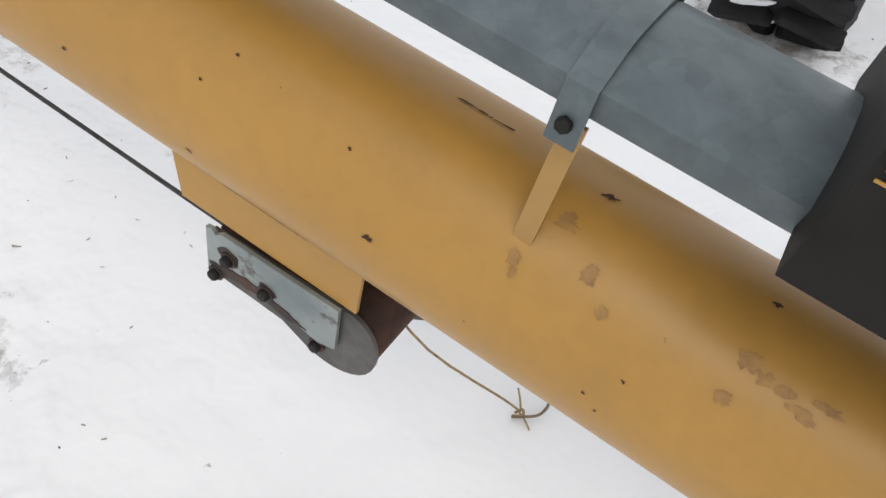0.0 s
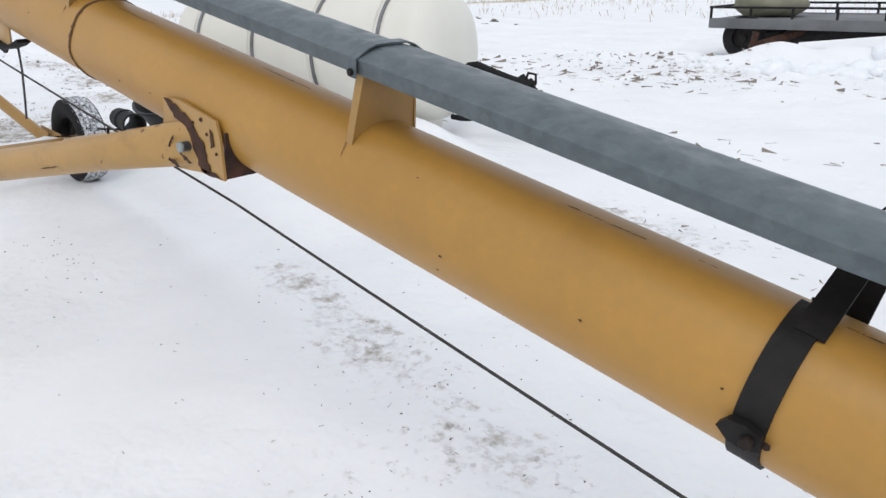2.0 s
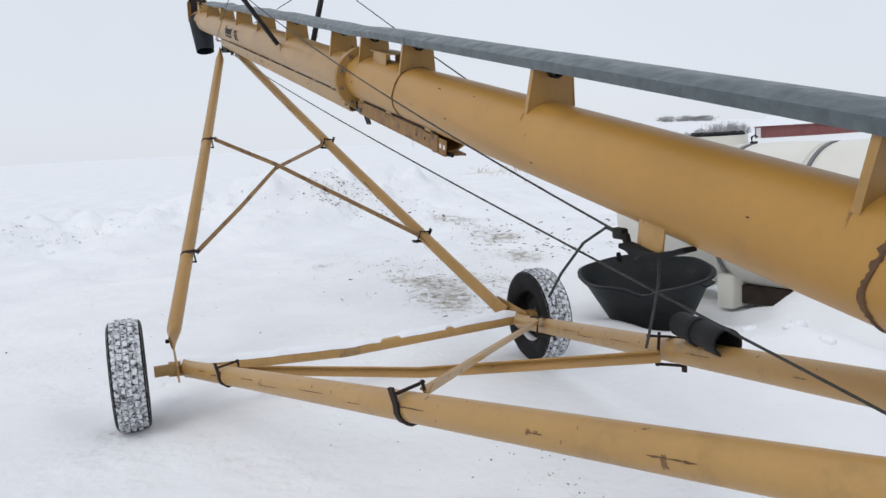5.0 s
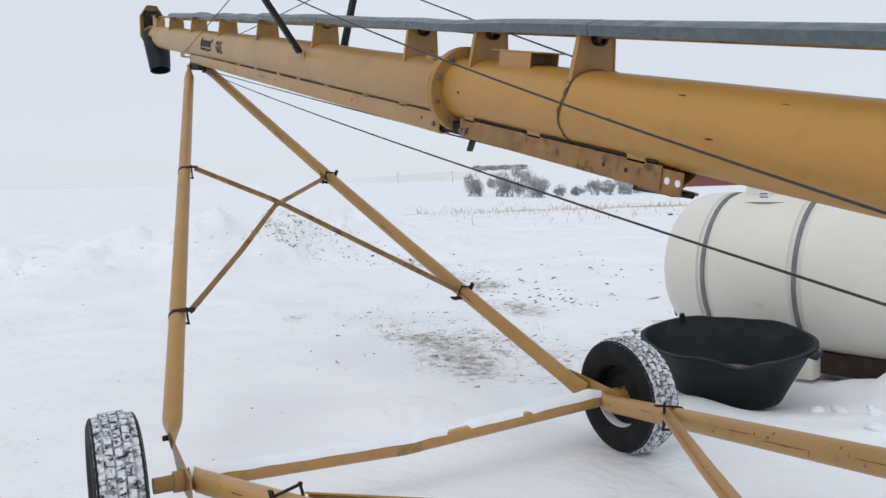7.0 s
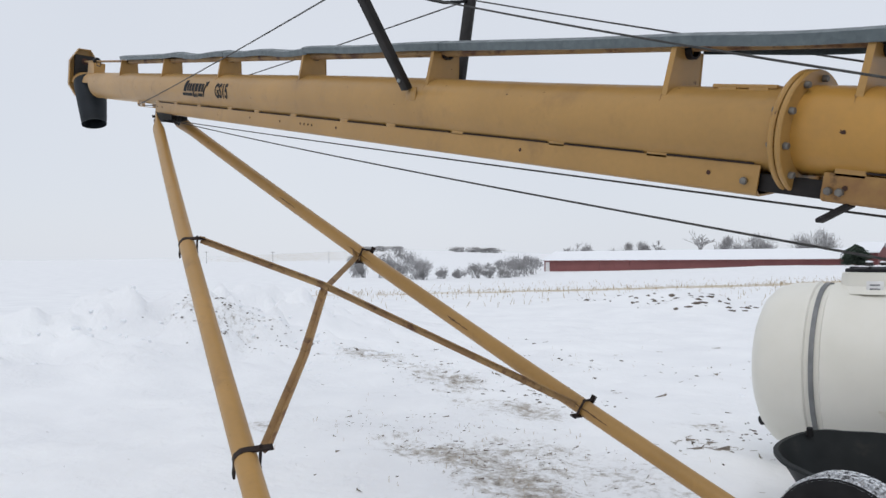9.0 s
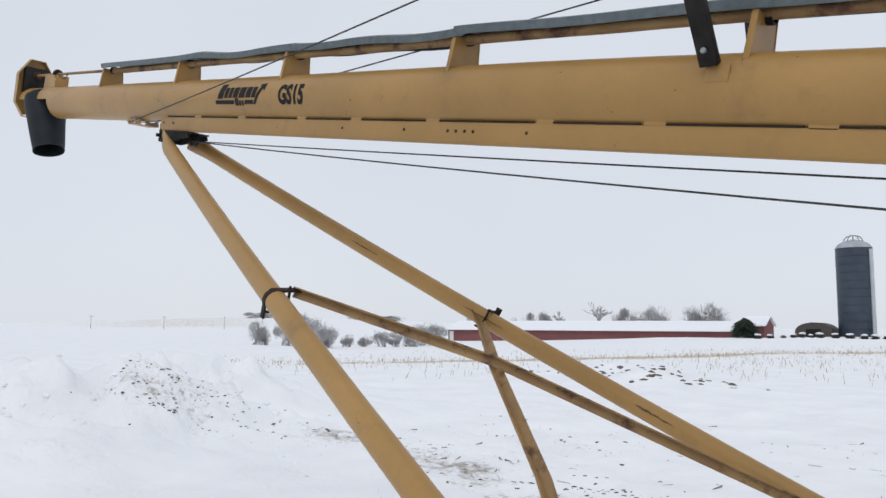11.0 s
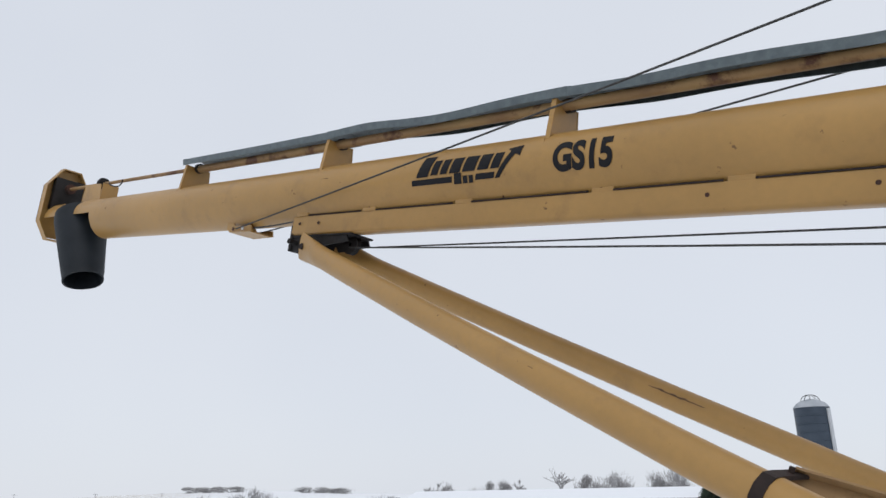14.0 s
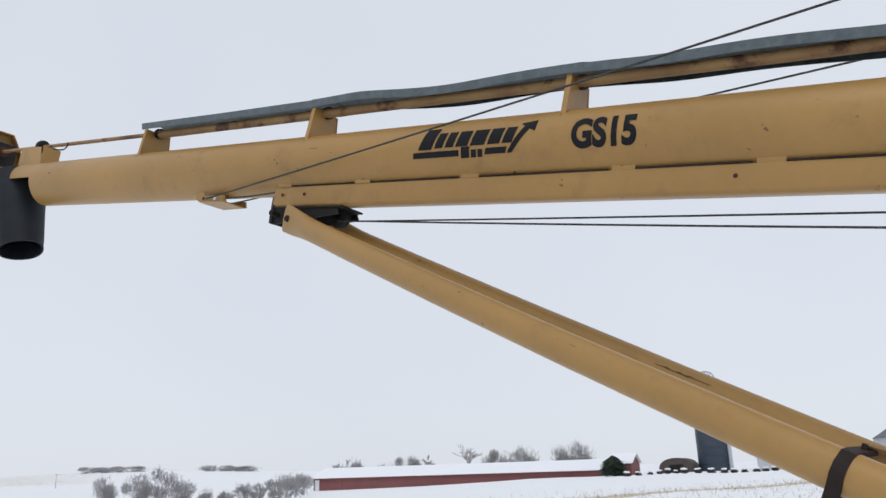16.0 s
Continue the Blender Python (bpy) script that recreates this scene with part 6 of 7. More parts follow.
bmesh.ops.create_icosphere(bm, subdivisions=3, radius=1, matrix=Matrix.Translation((0.82, 12.7, 0.83)) @ Matrix.Diagonal((0.62, 0.5, 0.27, 1)))
for v in bm.verts:
    v.co += 0.05 * noise.noise_vector(v.co * 4)
    v.co.z = max(v.co.z, 0.632)
part("bale_wrap", bm, M_CANVAS, bale)


# ---- loose stuff on the snow ----
def lumps(name, label, category, spots, mat, squash=0.6, soft=False):
    base = bmesh.new()
    bmesh.ops.create_icosphere(base, subdivisions=2 if soft else 1, radius=1)
    bv = np.array([v.co[:] for v in base.verts])
    bf = [[v.index for v in f.verts] for f in base.faces]
    base.free()
    rs = np.random.RandomState(3)
    verts, faces = [], []
    for x, y, r in spots:
        k = len(verts)
        z = ground_at(x, y)
        a = rs.rand() * 6.28
        c, s = math.cos(a), math.sin(a)
        st = np.array([r * rs.uniform(0.7, 1.5), r * rs.uniform(0.6, 1.0), r * squash * rs.uniform(0.6, 1.2)])
        q = bv * st * (1 + (0.35 if soft else 0.9) * (rs.rand(len(bv), 1) - 0.5))
        verts += [(x + c * u - s * v, y + s * u + c * v, z + w * 0.8 - 0.12 * r) for u, v, w in q]
        faces += [[i + k for i in f] for f in bf]
    m2 = bpy.data.meshes.new(name)
    m2.from_pydata(verts, [], faces)
    m2.materials.append(mat)
    if soft:
        m2.polygons.foreach_set("use_smooth", [True] * len(m2.polygons))
    return tagged(new(name, m2), label, category, kind="stuff")


rs = np.random.RandomState(9)
spots = []
for cx, cy, rx, ry, n, r0 in ((-10.2, 2.4, 0.5, 0.5, 60, 0.020), (-9.6, 2.5, 0.35, 0.7, 80, 0.019), (-10.2, -2.4, 0.5, 0.8, 40, 0.018), (5.25, 1.85, 0.45, 0.25, 70, 0.006), (3.5, 1.3, 0.4, 0.15, 14, 0.007), (2.0, 0.55, 0.35, 0.18, 16, 0.007), (-9.0, 3.6, 0.5, 0.5, 22, 0.022), (-3.3, 1.9, 1.2, 0.7, 110, 0.010), (-4.2, 3.9, 0.5, 0.4, 60, 0.02), (-6.8, 4.3, 1.5, 0.7, 60, 0.018), (-6.5, 6.3, 2.4, 1.2, 40, 0.03), (1.8, 0.35, 0.5, 0.3, 60, 0.006), (4.75, 0.05, 0.5, 0.2, 40, 0.0025),
                          (4.3, 0.75, 0.8, 0.3, 60, 0.004), (5.70, 0.75, 0.2, 0.15, 30, 0.0035), (5.66, -0.28, 0.2, 0.1, 26, 0.003), (0.6, 8.9, 2.2, 0.8, 50, 0.018), (0.0, 10.1, 1.8, 0.4, 40, 0.025), (-12.0, 16.6, 2.6, 1.0, 70, 0.09), (-1.9, 4.0, 0.5, 0.3, 40, 0.02), (3.0, -0.2, 2.2, 1.0, 60, 0.005),
                          (6.4, 1.5, 0.7, 0.4, 40, 0.005), (-3.5, -0.5, 2.5, 2.0, 50, 0.008), (-2.0, 7.0, 3.5, 2.5, 40, 0.018)):
    for _ in range(n):
        spots.append((cx + rx * rs.randn() * 0.7, cy + ry * rs.randn() * 0.7, r0 * rs.uniform(0.4, 1.5)))
spots = [q for q in spots if not (q[0] > 1.5 and q[1] < 4 and q[2] > 0.007)]
lumps("dirt_clods", "frozen dark dirt clods scattered on the snow", "dirt", spots, M_CLOD)
spots = []
for cx, cy, rx, ry, n, r0 in ((0.6, 10.0, 0.5, 0.3, 8, 0.10), (1.75, 10.0, 0.35, 0.25, 12, 0.19), (2.6, 10.1, 0.5, 0.25, 12, 0.19), (4.0, 10.6, 0.9, 0.4, 12, 0.19), (-10.0, 2.0, 0.6, 1.6, 60, 0.05), (-8.2, 4.2, 1.2, 0.8, 50, 0.05), (-10.2, -2.6, 0.8, 1.5, 40, 0.05), (-6.2, 4.4, 1.6, 0.8, 40, 0.035), (-1.0, 10.4, 0.8, 0.4, 8, 0.07), (1.2, 2.5, 0.5, 0.3, 14, 0.05)):
    for _ in range(n):
        spots.append((cx + rx * rs.randn() * 0.8, cy + ry * rs.randn() * 0.8, r0 * rs.uniform(0.4, 1.3)))
lumps("snow_lumps", "broken lumps of ploughed snow", "snow", spots, M_SNOWCAP, 0.85, True)


def blades(name, label, category, spots, mat, tall, thick):
    rs2 = np.random.RandomState(4)
    verts, faces = [], []
    for x, y, k in spots:
        z = ground_at(x, y)
        n0 = len(verts)
        lean = rs2.randn(2) * 0.35
        h = tall * k
        w = thick * (0.6 + 0.8 * rs2.rand())
        a = rs2.rand() * 3.14
        dx, dy = w * math.cos(a), w * math.sin(a)
        tx, ty = x + lean[0] * h, y + lean[1] * h
        verts += [(x - dx, y - dy, z - 0.02), (x + dx, y + dy, z - 0.02), (x - dy, y + dx, z - 0.02), (tx - dx * 0.6, ty - dy * 0.6, z + h), (tx + dx * 0.6, ty + dy * 0.6, z + h), (tx - dy * 0.6, ty + dx * 0.6, z + h)]
        faces += [(n0, n0 + 1, n0 + 4, n0 + 3), (n0 + 1, n0 + 2, n0 + 5, n0 + 4), (n0 + 2, n0, n0 + 3, n0 + 5), (n0 + 3, n0 + 4, n0 + 5)]
    m2 = bpy.data.meshes.new(name)
    m2.from_pydata(verts, [], faces)
    m2.materials.append(mat)
    return tagged(new(name, m2), label, category, kind="stuff")


spots = []
for _ in range(2300):
    run_, off_ = rs.uniform(-2, 62), abs(rs.randn()) * 2.2 - 0.6
    if rs.rand() < 0.35:
        off_ = rs.uniform(-9, 12)
    x = -28 + ex / el * run_ + ey / el * off_
    y = 16 + ey / el * run_ - ex / el * off_
    spots.append((x, y, rs.uniform(0.3, 1.2)))
for _ in range(900):
    spots.append((rs.uniform(-16, 12), rs.uniform(20, 48), rs.uniform(0.3, 1.2)))
blades("corn_stubble", "dry tan corn stubble standing out of the snow", "stubble", spots, M_STALK, 0.20, 0.010)
spots = []
for cx, cy, rx, ry, n in ((-3.2, 1.9, 1.3, 0.7, 120), (0.6, 8.9, 2.4, 0.8, 130), (-7, 6.5, 3, 1.5, 60)):
    for _ in range(n):
        spots.append((cx + rx * rs.randn() * 0.7, cy + ry * rs.randn() * 0.7, rs.uniform(0.2, 1.0)))
blades("straw_bits", "short bits of straw and weeds in the snow", "straw", spots, M_STALK, 0.045, 0.0022)


def litter(name, label, category, spots, mat):
    """Bits of stalk lying flat on the snow."""
    rs3 = np.random.RandomState(12)
    verts, faces = [], []
    for x, y, k in spots:
        z = ground_at(x, y) + 0.001
        n0 = len(verts)
        a, ln, r = rs3.rand() * 6.28, k * rs3.uniform(0.5, 1.4), 0.0012 + 0.028 * k * rs3.rand()
        c, s = math.cos(a), math.sin(a)
        for u in (-0.5, 0.5):
            for v, w in ((-r, 0), (r, 0), (0, r)):
                verts.append((x + c * u * ln - s * v, y + s * u * ln + c * v, z + w + (0.3 * ln * rs3.rand() if u > 0 else 0) * (rs3.rand() < 0.3)))
        faces += [(n0, n0 + 1, n0 + 4, n0 + 3), (n0 + 1, n0 + 2, n0 + 5, n0 + 4), (n0 + 2, n0, n0 + 3, n0 + 5), (n0, n0 + 2, n0 + 1), (n0 + 3, n0 + 4, n0 + 5)]
    m2 = bpy.data.meshes.new(name)
    m2.from_pydata(verts, [], faces)
    m2.materials.append(mat)
    return tagged(new(name, m2), label, category, kind="stuff")


spots = []
for cx, cy, rx, ry, n, k in ((0.6, 8.9, 2.4, 0.7, 170, 0.14), (0.0, 10.1, 1.9, 0.4, 90, 0.15), (3.2, 4.9, 1.1, 0.4, 60, 0.10), (-2.0, 7.0, 3.2, 2.0, 60, 0.12), (-1.9, 3.3, 0.35, 0.2, 40, 0.09), (-3.0, 1.9, 1.4, 0.6, 130, 0.05), (-6.8, 4.4, 1.4, 0.6, 50, 0.10), (4.2, 2.6, 0.8, 0.4, 60, 0.04), (4.4, 0.4, 0.7, 0.4, 50, 0.014), (5.6, 0.2, 0.6, 0.5, 30, 0.010)):
    for _ in range(n):
        spots.append((cx + rx * rs.randn() * 0.7, cy + ry * rs.randn() * 0.7, k))
litter("stalk_litter", "bits of dead stalk and frozen chaff lying on the snow", "litter", spots, M_LITTER)


# ---- farm and trees in the distance ----
def polar(az, d):
    az += 0.6
    return Vector((-1.5 - d * math.cos(radians(az)), -2 + d * math.sin(radians(az)), 0))


def far_ground(q):
    return ground_at(q.x, q.y)


def long_shed(name, label, p0, p1, deep, wall_h, ridge_h, wall_m, roof_m, category="barn"):
    z = min(far_ground(p0), far_ground(p1)) - 0.1
    ob = thing(name, (p0.x, p0.y, z), label, category)
    x = (p1 - p0).normalized()
    y = Vector((-x.y, x.x, 0))
    if y.dot(p0) < 0:
        y = -y
    L = (p1 - p0).length
    m = Matrix((x, y, Vector((0, 0, 1)))).transposed().to_4x4()
    m.translation = Vector((p0.x, p0.y, z))
    for yy in (0.1, deep - 0.1):
        part("side_wall", block(m @ Matrix.Translation((L / 2, yy, wall_h / 2)), (L, 0.2, wall_h)), wall_m, ob)
    for xx in (0.1, L - 0.1):
        bm = bmesh.new()
        mm = m @ Matrix.Translation((xx - 0.1, 0, 0)) @ Matrix(((0, 0, 1, 0), (1, 0, 0, 0), (0, 1, 0, 0), (0, 0, 0, 1)))
        add_prism(bm, [(0.2, 0), (deep - 0.2, 0), (deep - 0.2, wall_h - 0.05), (deep / 2, ridge_h - 0.15), (0.2, wall_h - 0.05)], mm, 0.2)
        part("gable_wall", bm, wall_m, ob)
    for sg in (0, 1):
        bm = bmesh.new()
        mm = m @ Matrix.Translation((-0.4, 0, 0)) @ Matrix(((0, 0, 1, 0), (1, 0, 0, 0), (0, 1, 0, 0), (0, 0, 0, 1)))
        e, r_ = (-0.5, wall_h - 0.12), (deep / 2, ridge_h)
        o = [e, r_, (r_[0], r_[1] + 0.18), (e[0], e[1] + 0.18)]
        if sg:
            o = [(deep - a, b) for a, b in o]
        add_prism(bm, o, mm, L + 0.8)
        part("roof", bm, roof_m, ob, "roof under snow")
    return ob, m, L


B0, B1 = polar(45.5, 165), polar(66.9, 150)
barn, bmx, BL = long_shed("barn", "long low red barn with a snow-covered roof", B0, B1, 13, 2.5, 4.3, M_BARN, M_SNOWCAP)
for xx in np.arange(3, BL - 2, 3.2):
    part("wall_rib", block(bmx @ Matrix.Translation((float(xx), -0.03, 1.2)), (0.10, 0.06, 2.4)), M_BARN, barn)
part("corner_board", block(bmx @ Matrix.Translation((0.8, -0.05, 1.1)), (0.9, 0.12, 2.1)), M_TRIM, barn)
part("end_door", block(bmx @ Matrix.Translation((BL - 1.6, -0.05, 1.1)), (1.6, 0.12, 2.1)), M_TRIM, barn)
part("eave_board", block(bmx @ Matrix.Translation((BL / 2, -0.5, 2.36)), (BL, 0.06, 0.14)), M_BARN, barn)
# small gabled entry at the barn's east end
ent = polar(66.6, 147)
ent2 = polar(68.0, 146)
long_shed("barn_entry", "small red gabled annex with pale door", ent, ent2, 6, 2.3, 3.9, M_BARN, M_SNOWCAP)

sq = polar(73.65, 155)
sz = far_ground(sq)
silo = thing("silo", (sq.x, sq.y, sz), "tall dark blue enamelled silo with pale domed roof", "silo")
SR, SH = 3.0, 16.0
for k in range(11):
    z0 = sz - 0.2 + SH * k / 11
    part("silo_ring", lathe([(SR, 0), (SR, SH / 11 - 0.08), (SR + 0.05, SH / 11 - 0.06), (SR + 0.05, SH / 11 - 0.02), (SR, SH / 11)], Matrix.Translation((sq.x, sq.y, z0)), 40), M_SILO, silo)
part("silo_dome", lathe([(SR + 0.05, 0), (SR, 0.15), (SR * 0.82, 0.85), (SR * 0.5, 1.35), (SR * 0.2, 1.6), (0.0, 1.65)], Matrix.Translation((sq.x, sq.y, sz - 0.2 + SH)), 40), M_DOME, silo)
bm = bmesh.new()
for k in range(10):
    a = 2 * math.pi * k / 10
    add_sweep(bm, [(sq.x + (SR * 0.55) * math.cos(a) * c, sq.y + (SR * 0.55) * math.sin(a) * c, sz + SH + 0.9 + h) for c, h in ((1.0, 0), (0.95, 0.5), (0.7, 1.0), (0.3, 1.25), (0, 1.3))], 0.04, 5)
part("dome_cage", bm, M_IRON, silo)
sd = (polar(75.5, 155) - sq).normalized()
toc = (Vector((-1.5, -2, 0)) - sq).normalized()
cq = sq + sd * (SR * 0.9) + toc * (SR * 0.55)
part("ladder_chute", rod((cq.x, cq.y, sz), (cq.x, cq.y, sz + SH - 0.5), 0.35, segs=12), M_PALE, silo)

s0, s1 = polar(69.9, 152), polar(72.2, 151)
mid = (s0 + s1) / 2
zz = far_ground(mid)
shed = thing("round_roof_shed", (mid.x, mid.y, zz), "low brown shed with a rounded roof", "shed")
xv = (s1 - s0).normalized()
yv = Vector((-xv.y, xv.x, 0))
mm = Matrix((xv, Vector((0, 0, 1)), yv)).transposed().to_4x4()
mm.translation = Vector((s0.x, s0.y, zz - 0.1))
hw = (s1 - s0).length
arch = [(0, 0), (hw, 0)] + [(hw / 2 + hw / 2 * math.cos(a), 1.0 + 1.7 * math.sin(a)) for a in (math.pi * k / 14 for k in range(15))]
part("shed_body", prism(arch, mm, 8.0), M_BROWNSHED, shed)
part("shed_door", prism([(hw * 0.3, 0), (hw * 0.7, 0), (hw * 0.7, 1.5), (hw * 0.3, 1.5)], mm @ Matrix.Translation((0, 0, -0.06)), 0.05), M_IRON, shed)
long_shed("pale_shed", "pale grey sheet-metal farm building", polar(76.3, 150), polar(79.5, 149), 9, 2.9, 4.0, M_PALE, M_SNOWCAP, "shed")
gq = polar(85.0, 150)
gz = far_ground(gq)
gbin = thing("grain_bin", (gq.x, gq.y, gz), "grey steel grain bin with conical roof", "grain bin")
part("bin_wall", lathe([(4.2, 0), (4.2, 4.6)], Matrix.Translation((gq.x, gq.y, gz - 0.1)), 40), M_PALE, gbin)
part("bin_roof", lathe([(4.4, 0), (0.7, 2.4), (0.6, 2.7), (0, 2.75)], Matrix.Translation((gq.x, gq.y, gz + 4.5)), 40), M_DECK, gbin)

rt = random.Random(21)


def twig_mesh(limbs, mat, name, parent, label=""):
    """Three-sided tapered limbs, joined."""
    verts, faces = [], []
    for a, b, r0, r1 in limbs:
        d = (b - a).normalized()
        x = d.cross(Vector((0.3, 0.5, 0.8))).normalized()
        y = d.cross(x)
        n = len(verts)
        for q, r in ((a, r0), (b, r1)):
            for k in range(3):
                t = 2 * math.pi * k / 3
                verts.append(tuple(q + r * (math.cos(t) * x + math.sin(t) * y)))
        faces += [(n, n + 1, n + 4, n + 3), (n + 1, n + 2, n + 5, n + 4), (n + 2, n, n + 3, n + 5), (n + 3, n + 4, n + 5)]
    m2 = bpy.data.meshes.new(name)
    m2.from_pydata(verts, [], faces)
    m2.materials.append(mat)
    ob = new(name, m2)
    ob.parent = parent
    ob.matrix_parent_inverse = Matrix.Translation(-parent.location)
    if label:
        ob["label"] = label
    return ob


def bare_tree(q, h, spread, seed, fine=0.055, name="bare_tree", label="leafless tree on the horizon, greyed by painted haze"):
    """Tapered trunk with limbs that fork into fine twigs."""
    rr = random.Random(seed)
    z = far_ground(q)
    ob = thing(name, (q.x, q.y, z), label, "tree", "trees behind the field")
    trunk, crown = [], []
    base = Vector((q.x, q.y, z - 0.2))

    def grow(into, a, d, length, r, level):
        b = a + d * length
        into.append((a, b, r, r * 0.6))
        if level >= 5:
            return
        for _ in range(3 if level < 4 else 2):
            nd = (d + Vector((rr.uniform(-1, 1) * spread, rr.uniform(-1, 1) * spread, rr.uniform(-0.15, 0.4)))).normalized()
            grow(crown, a.lerp(b, rr.uniform(0.3, 1.0)), nd, length * rr.uniform(0.55, 0.82), max(r * 0.5, fine), level + 1)

    d0 = Vector((rr.uniform(-0.1, 0.1), rr.uniform(-0.1, 0.1), 1)).normalized()
    grow(trunk, base, d0, h * 0.34, h * 0.022, 0)
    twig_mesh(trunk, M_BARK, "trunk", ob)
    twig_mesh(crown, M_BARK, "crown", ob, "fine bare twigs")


def brush(q, wide, h, seed, name="brush_clump", label="dense leafless brush at the field edge, greyed by painted haze"):
    """Many stems fanning up from one root, forking into twigs."""
    rr = random.Random(seed)
    z = far_ground(q)
    ob = thing(name, (q.x, q.y, z), label, "brush", "brush along the field edge")
    stems, twigs = [], []
    h *= 1.22 if (q - Vector((-1.5, -2, 0))).length > 150 else 1.02
    thin = 0.00026 * (q - Vector((-1.5, -2, 0))).length
    root = Vector((q.x, q.y, z - 0.2))
    mid = Vector((q.x, q.y, z + 0.47 * h))

    def spot(k):
        while True:
            v = Vector((rr.uniform(-1, 1), rr.uniform(-1, 1), rr.uniform(-1, 1)))
            if v.length < 1:
                return Vector((v.x * wide * k, v.y * wide * k, v.z * 0.46 * h * k))

    lobes = [(Vector((0, 0, 0)), 1.0)] + [(spot(0.8), rr.uniform(0.35, 0.6)) for _ in range(4)]
    for _ in range(16):
        tip = mid + spot(0.75)
        stems.append((root + Vector((rr.gauss(0, 0.35) * wide, rr.gauss(0, 0.35) * wide, 0)), tip, 1.9 * thin, 0.8 * thin))
    for _ in range(850):
        c, k = rr.choice(lobes)
        a = mid + c + spot(k)
        out = (a - root).normalized() + Vector((rr.uniform(-0.6, 0.6), rr.uniform(-0.6, 0.6), rr.uniform(-0.2, 0.5)))
        twigs.append((a, a + out.normalized() * h * rr.uniform(0.07, 0.18), 0.74 * thin, 0.4 * thin))
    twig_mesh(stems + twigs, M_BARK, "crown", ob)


seed = 100
for az, d, h in ((47.3, 188, 9.2), (56.7, 185, 12.5), (53.7, 192, 8.0)):
    seed += 1
    bare_tree(polar(az, d), h, 0.75, seed, 0.052)
# brush clumps: bearing, distance, half width, height
for az, d, wd, h in ((31.6, 95, 0.9, 3.0), (32.1, 96, 0.6, 2.0), (33.6, 100, 1.3, 3.4), (34.5, 102, 1.6, 4.0), (35.7, 101, 1.6, 3.9), (36.5, 104, 1.2, 3.2), (38.1, 110, 0.9, 1.9), (39.3, 112, 0.8, 1.6), (40.6, 114, 1.3, 2.5), (41.6, 116, 1.0, 2.1), (42.8, 118, 1.4, 2.7), (43.1, 124, 1.9, 3.6), (43.9, 128, 2.0, 4.0), (44.6, 140, 1.8, 3.6),
                     (48.3, 188, 2.6, 6.6), (50.4, 190, 2.0, 5.2), (51.4, 188, 2.6, 6.0), (52.4, 190, 2.8, 6.0), (57.9, 188, 1.6, 5.6), (58.6, 187, 2.4, 6.6), (59.5, 188, 2.4, 6.4), (60.9, 187, 3.0, 6.9), (63.3, 187, 3.0, 7.2), (64.0, 189, 2.8, 7.2), (64.8, 187, 3.0, 7.1),
                     (31.0, 480, 6.0, 3.0), (31.9, 480, 7.0, 2.8), (32.9, 480, 7.0, 2.7), (33.9, 480, 7.0, 2.5), (38.6, 470, 8.0, 2.8), (39.6, 470, 7.0, 2.6), (40.5, 470, 8.0, 2.7), (41.2, 470, 8.0, 2.6)):
    seed += 1
    brush(polar(az, d), wd * (1.25 if d < 150 else 1.0), h * (0.8 if 150 < d < 300 else 1.0), seed)
cq = polar(66.75, 143)
fz = far_ground(cq)
fir = thing("evergreen_tree", (cq.x, cq.y, fz), "dark round evergreen beside the red barn", "tree")
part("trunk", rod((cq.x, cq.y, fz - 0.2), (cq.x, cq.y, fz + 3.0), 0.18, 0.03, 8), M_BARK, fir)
limbs = []
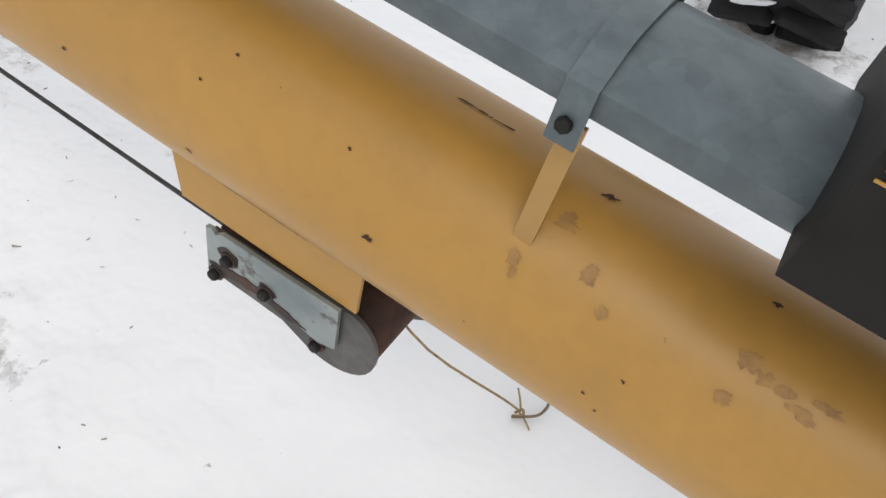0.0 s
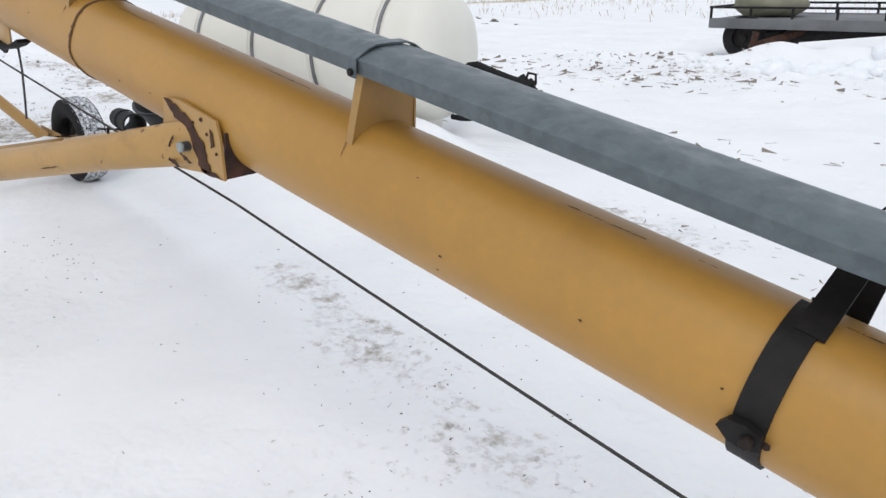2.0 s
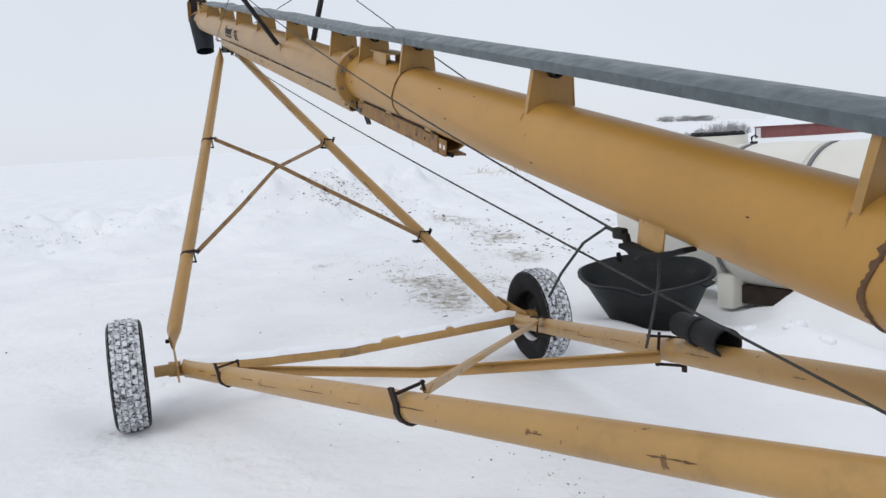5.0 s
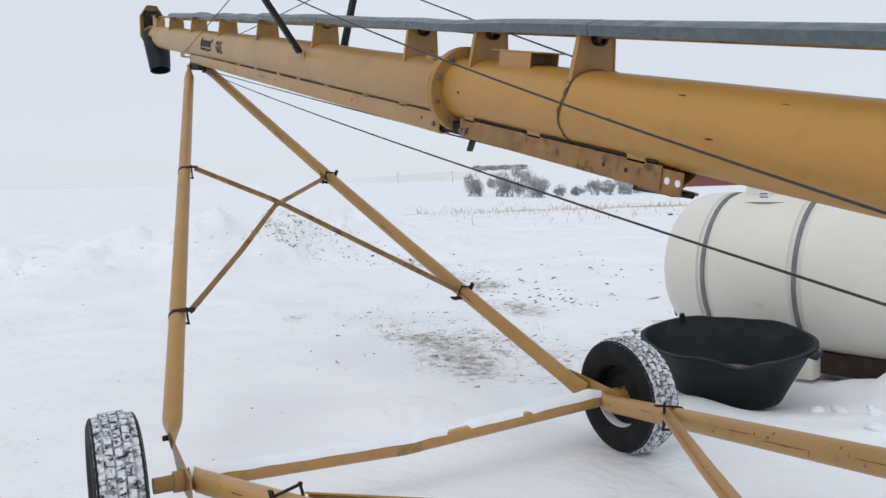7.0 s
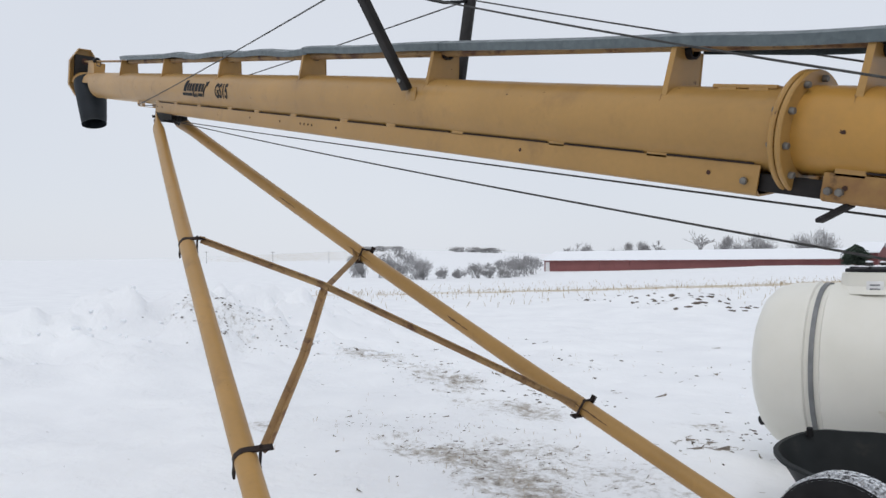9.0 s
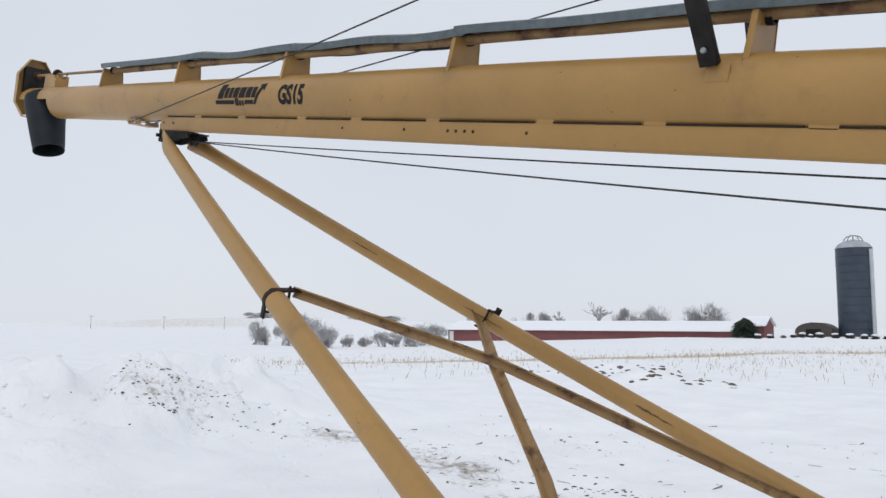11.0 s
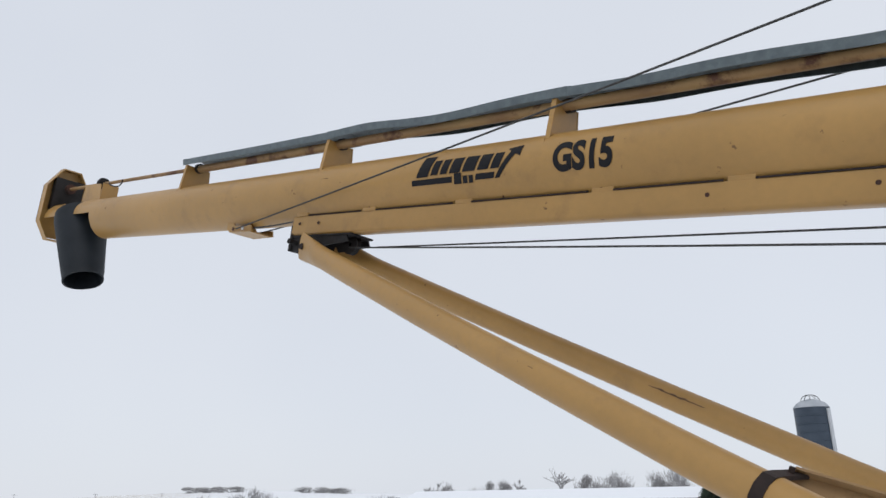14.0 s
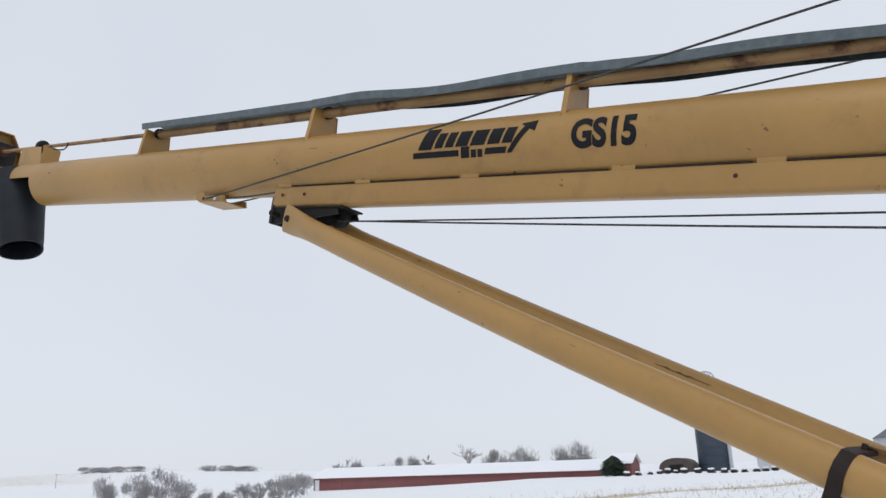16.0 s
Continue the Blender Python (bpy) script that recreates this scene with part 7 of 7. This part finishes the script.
for k in range(700):
    u = rt.random()
    h = 0.4 + 3.0 * u
    r = math.sqrt(max(0, 1 - (2 * u - 0.8) ** 2 / 1.5)) * 2.5 * rt.uniform(0.4, 1.1)
    a = rt.uniform(0, 6.28)
    tip = Vector((cq.x + r * math.cos(a), cq.y + r * math.sin(a), fz + h - 0.25 * r))
    root = Vector((cq.x + 0.3 * r * math.cos(a), cq.y + 0.3 * r * math.sin(a), fz + h))
    limbs.append((root, tip, 0.22, 0.03))
twig_mesh(limbs, M_FIR, "crown", fir)


def shrub(q, r, k):
    z = far_ground(q)
    ob = thing("shrub", (q.x, q.y, z), "low dark shrub capped with snow", "shrub", "shrubs along the farm lane")
    twigs = []
    for _ in range(70):
        a, e = rt.uniform(0, 6.28), rt.uniform(0.1, 1.4)
        d = Vector((math.cos(a) * math.cos(e), math.sin(a) * math.cos(e), math.sin(e) * 0.8))
        c = Vector((q.x, q.y, z))
        twigs.append((c + d * r * 0.3, c + d * r * rt.uniform(0.8, 1.1), 0.14 * r, 0.04 * r))
    twig_mesh(twigs, M_SHRUB, "crown", ob)
    bm = bmesh.new()
    bmesh.ops.create_icosphere(bm, subdivisions=2, radius=1, matrix=Matrix.Translation((q.x, q.y, z + r * 0.82)) @ Matrix.Diagonal((r * 0.7, r * 0.7, r * 0.22, 1)))
    for v in bm.verts:
        v.co += 0.12 * r * noise.noise_vector(v.co * 2)
    part("snow_cap", bm, M_SNOWCAP, ob)


az = 67.6
k = 0
while az < 88:
    shrub(polar(az, 136 + rt.uniform(-2, 2)), rt.uniform(0.55, 0.85), k)
    az += rt.uniform(0.5, 0.95)
    k += 1
for az, d in ((20.2, 260), (24.9, 255), (29.0, 270)):
    q = polar(az, d)
    z = far_ground(q)
    pole = thing("utility_pole", (q.x, q.y, z), "thin wooden utility pole in the snowy field", "pole", "utility poles")
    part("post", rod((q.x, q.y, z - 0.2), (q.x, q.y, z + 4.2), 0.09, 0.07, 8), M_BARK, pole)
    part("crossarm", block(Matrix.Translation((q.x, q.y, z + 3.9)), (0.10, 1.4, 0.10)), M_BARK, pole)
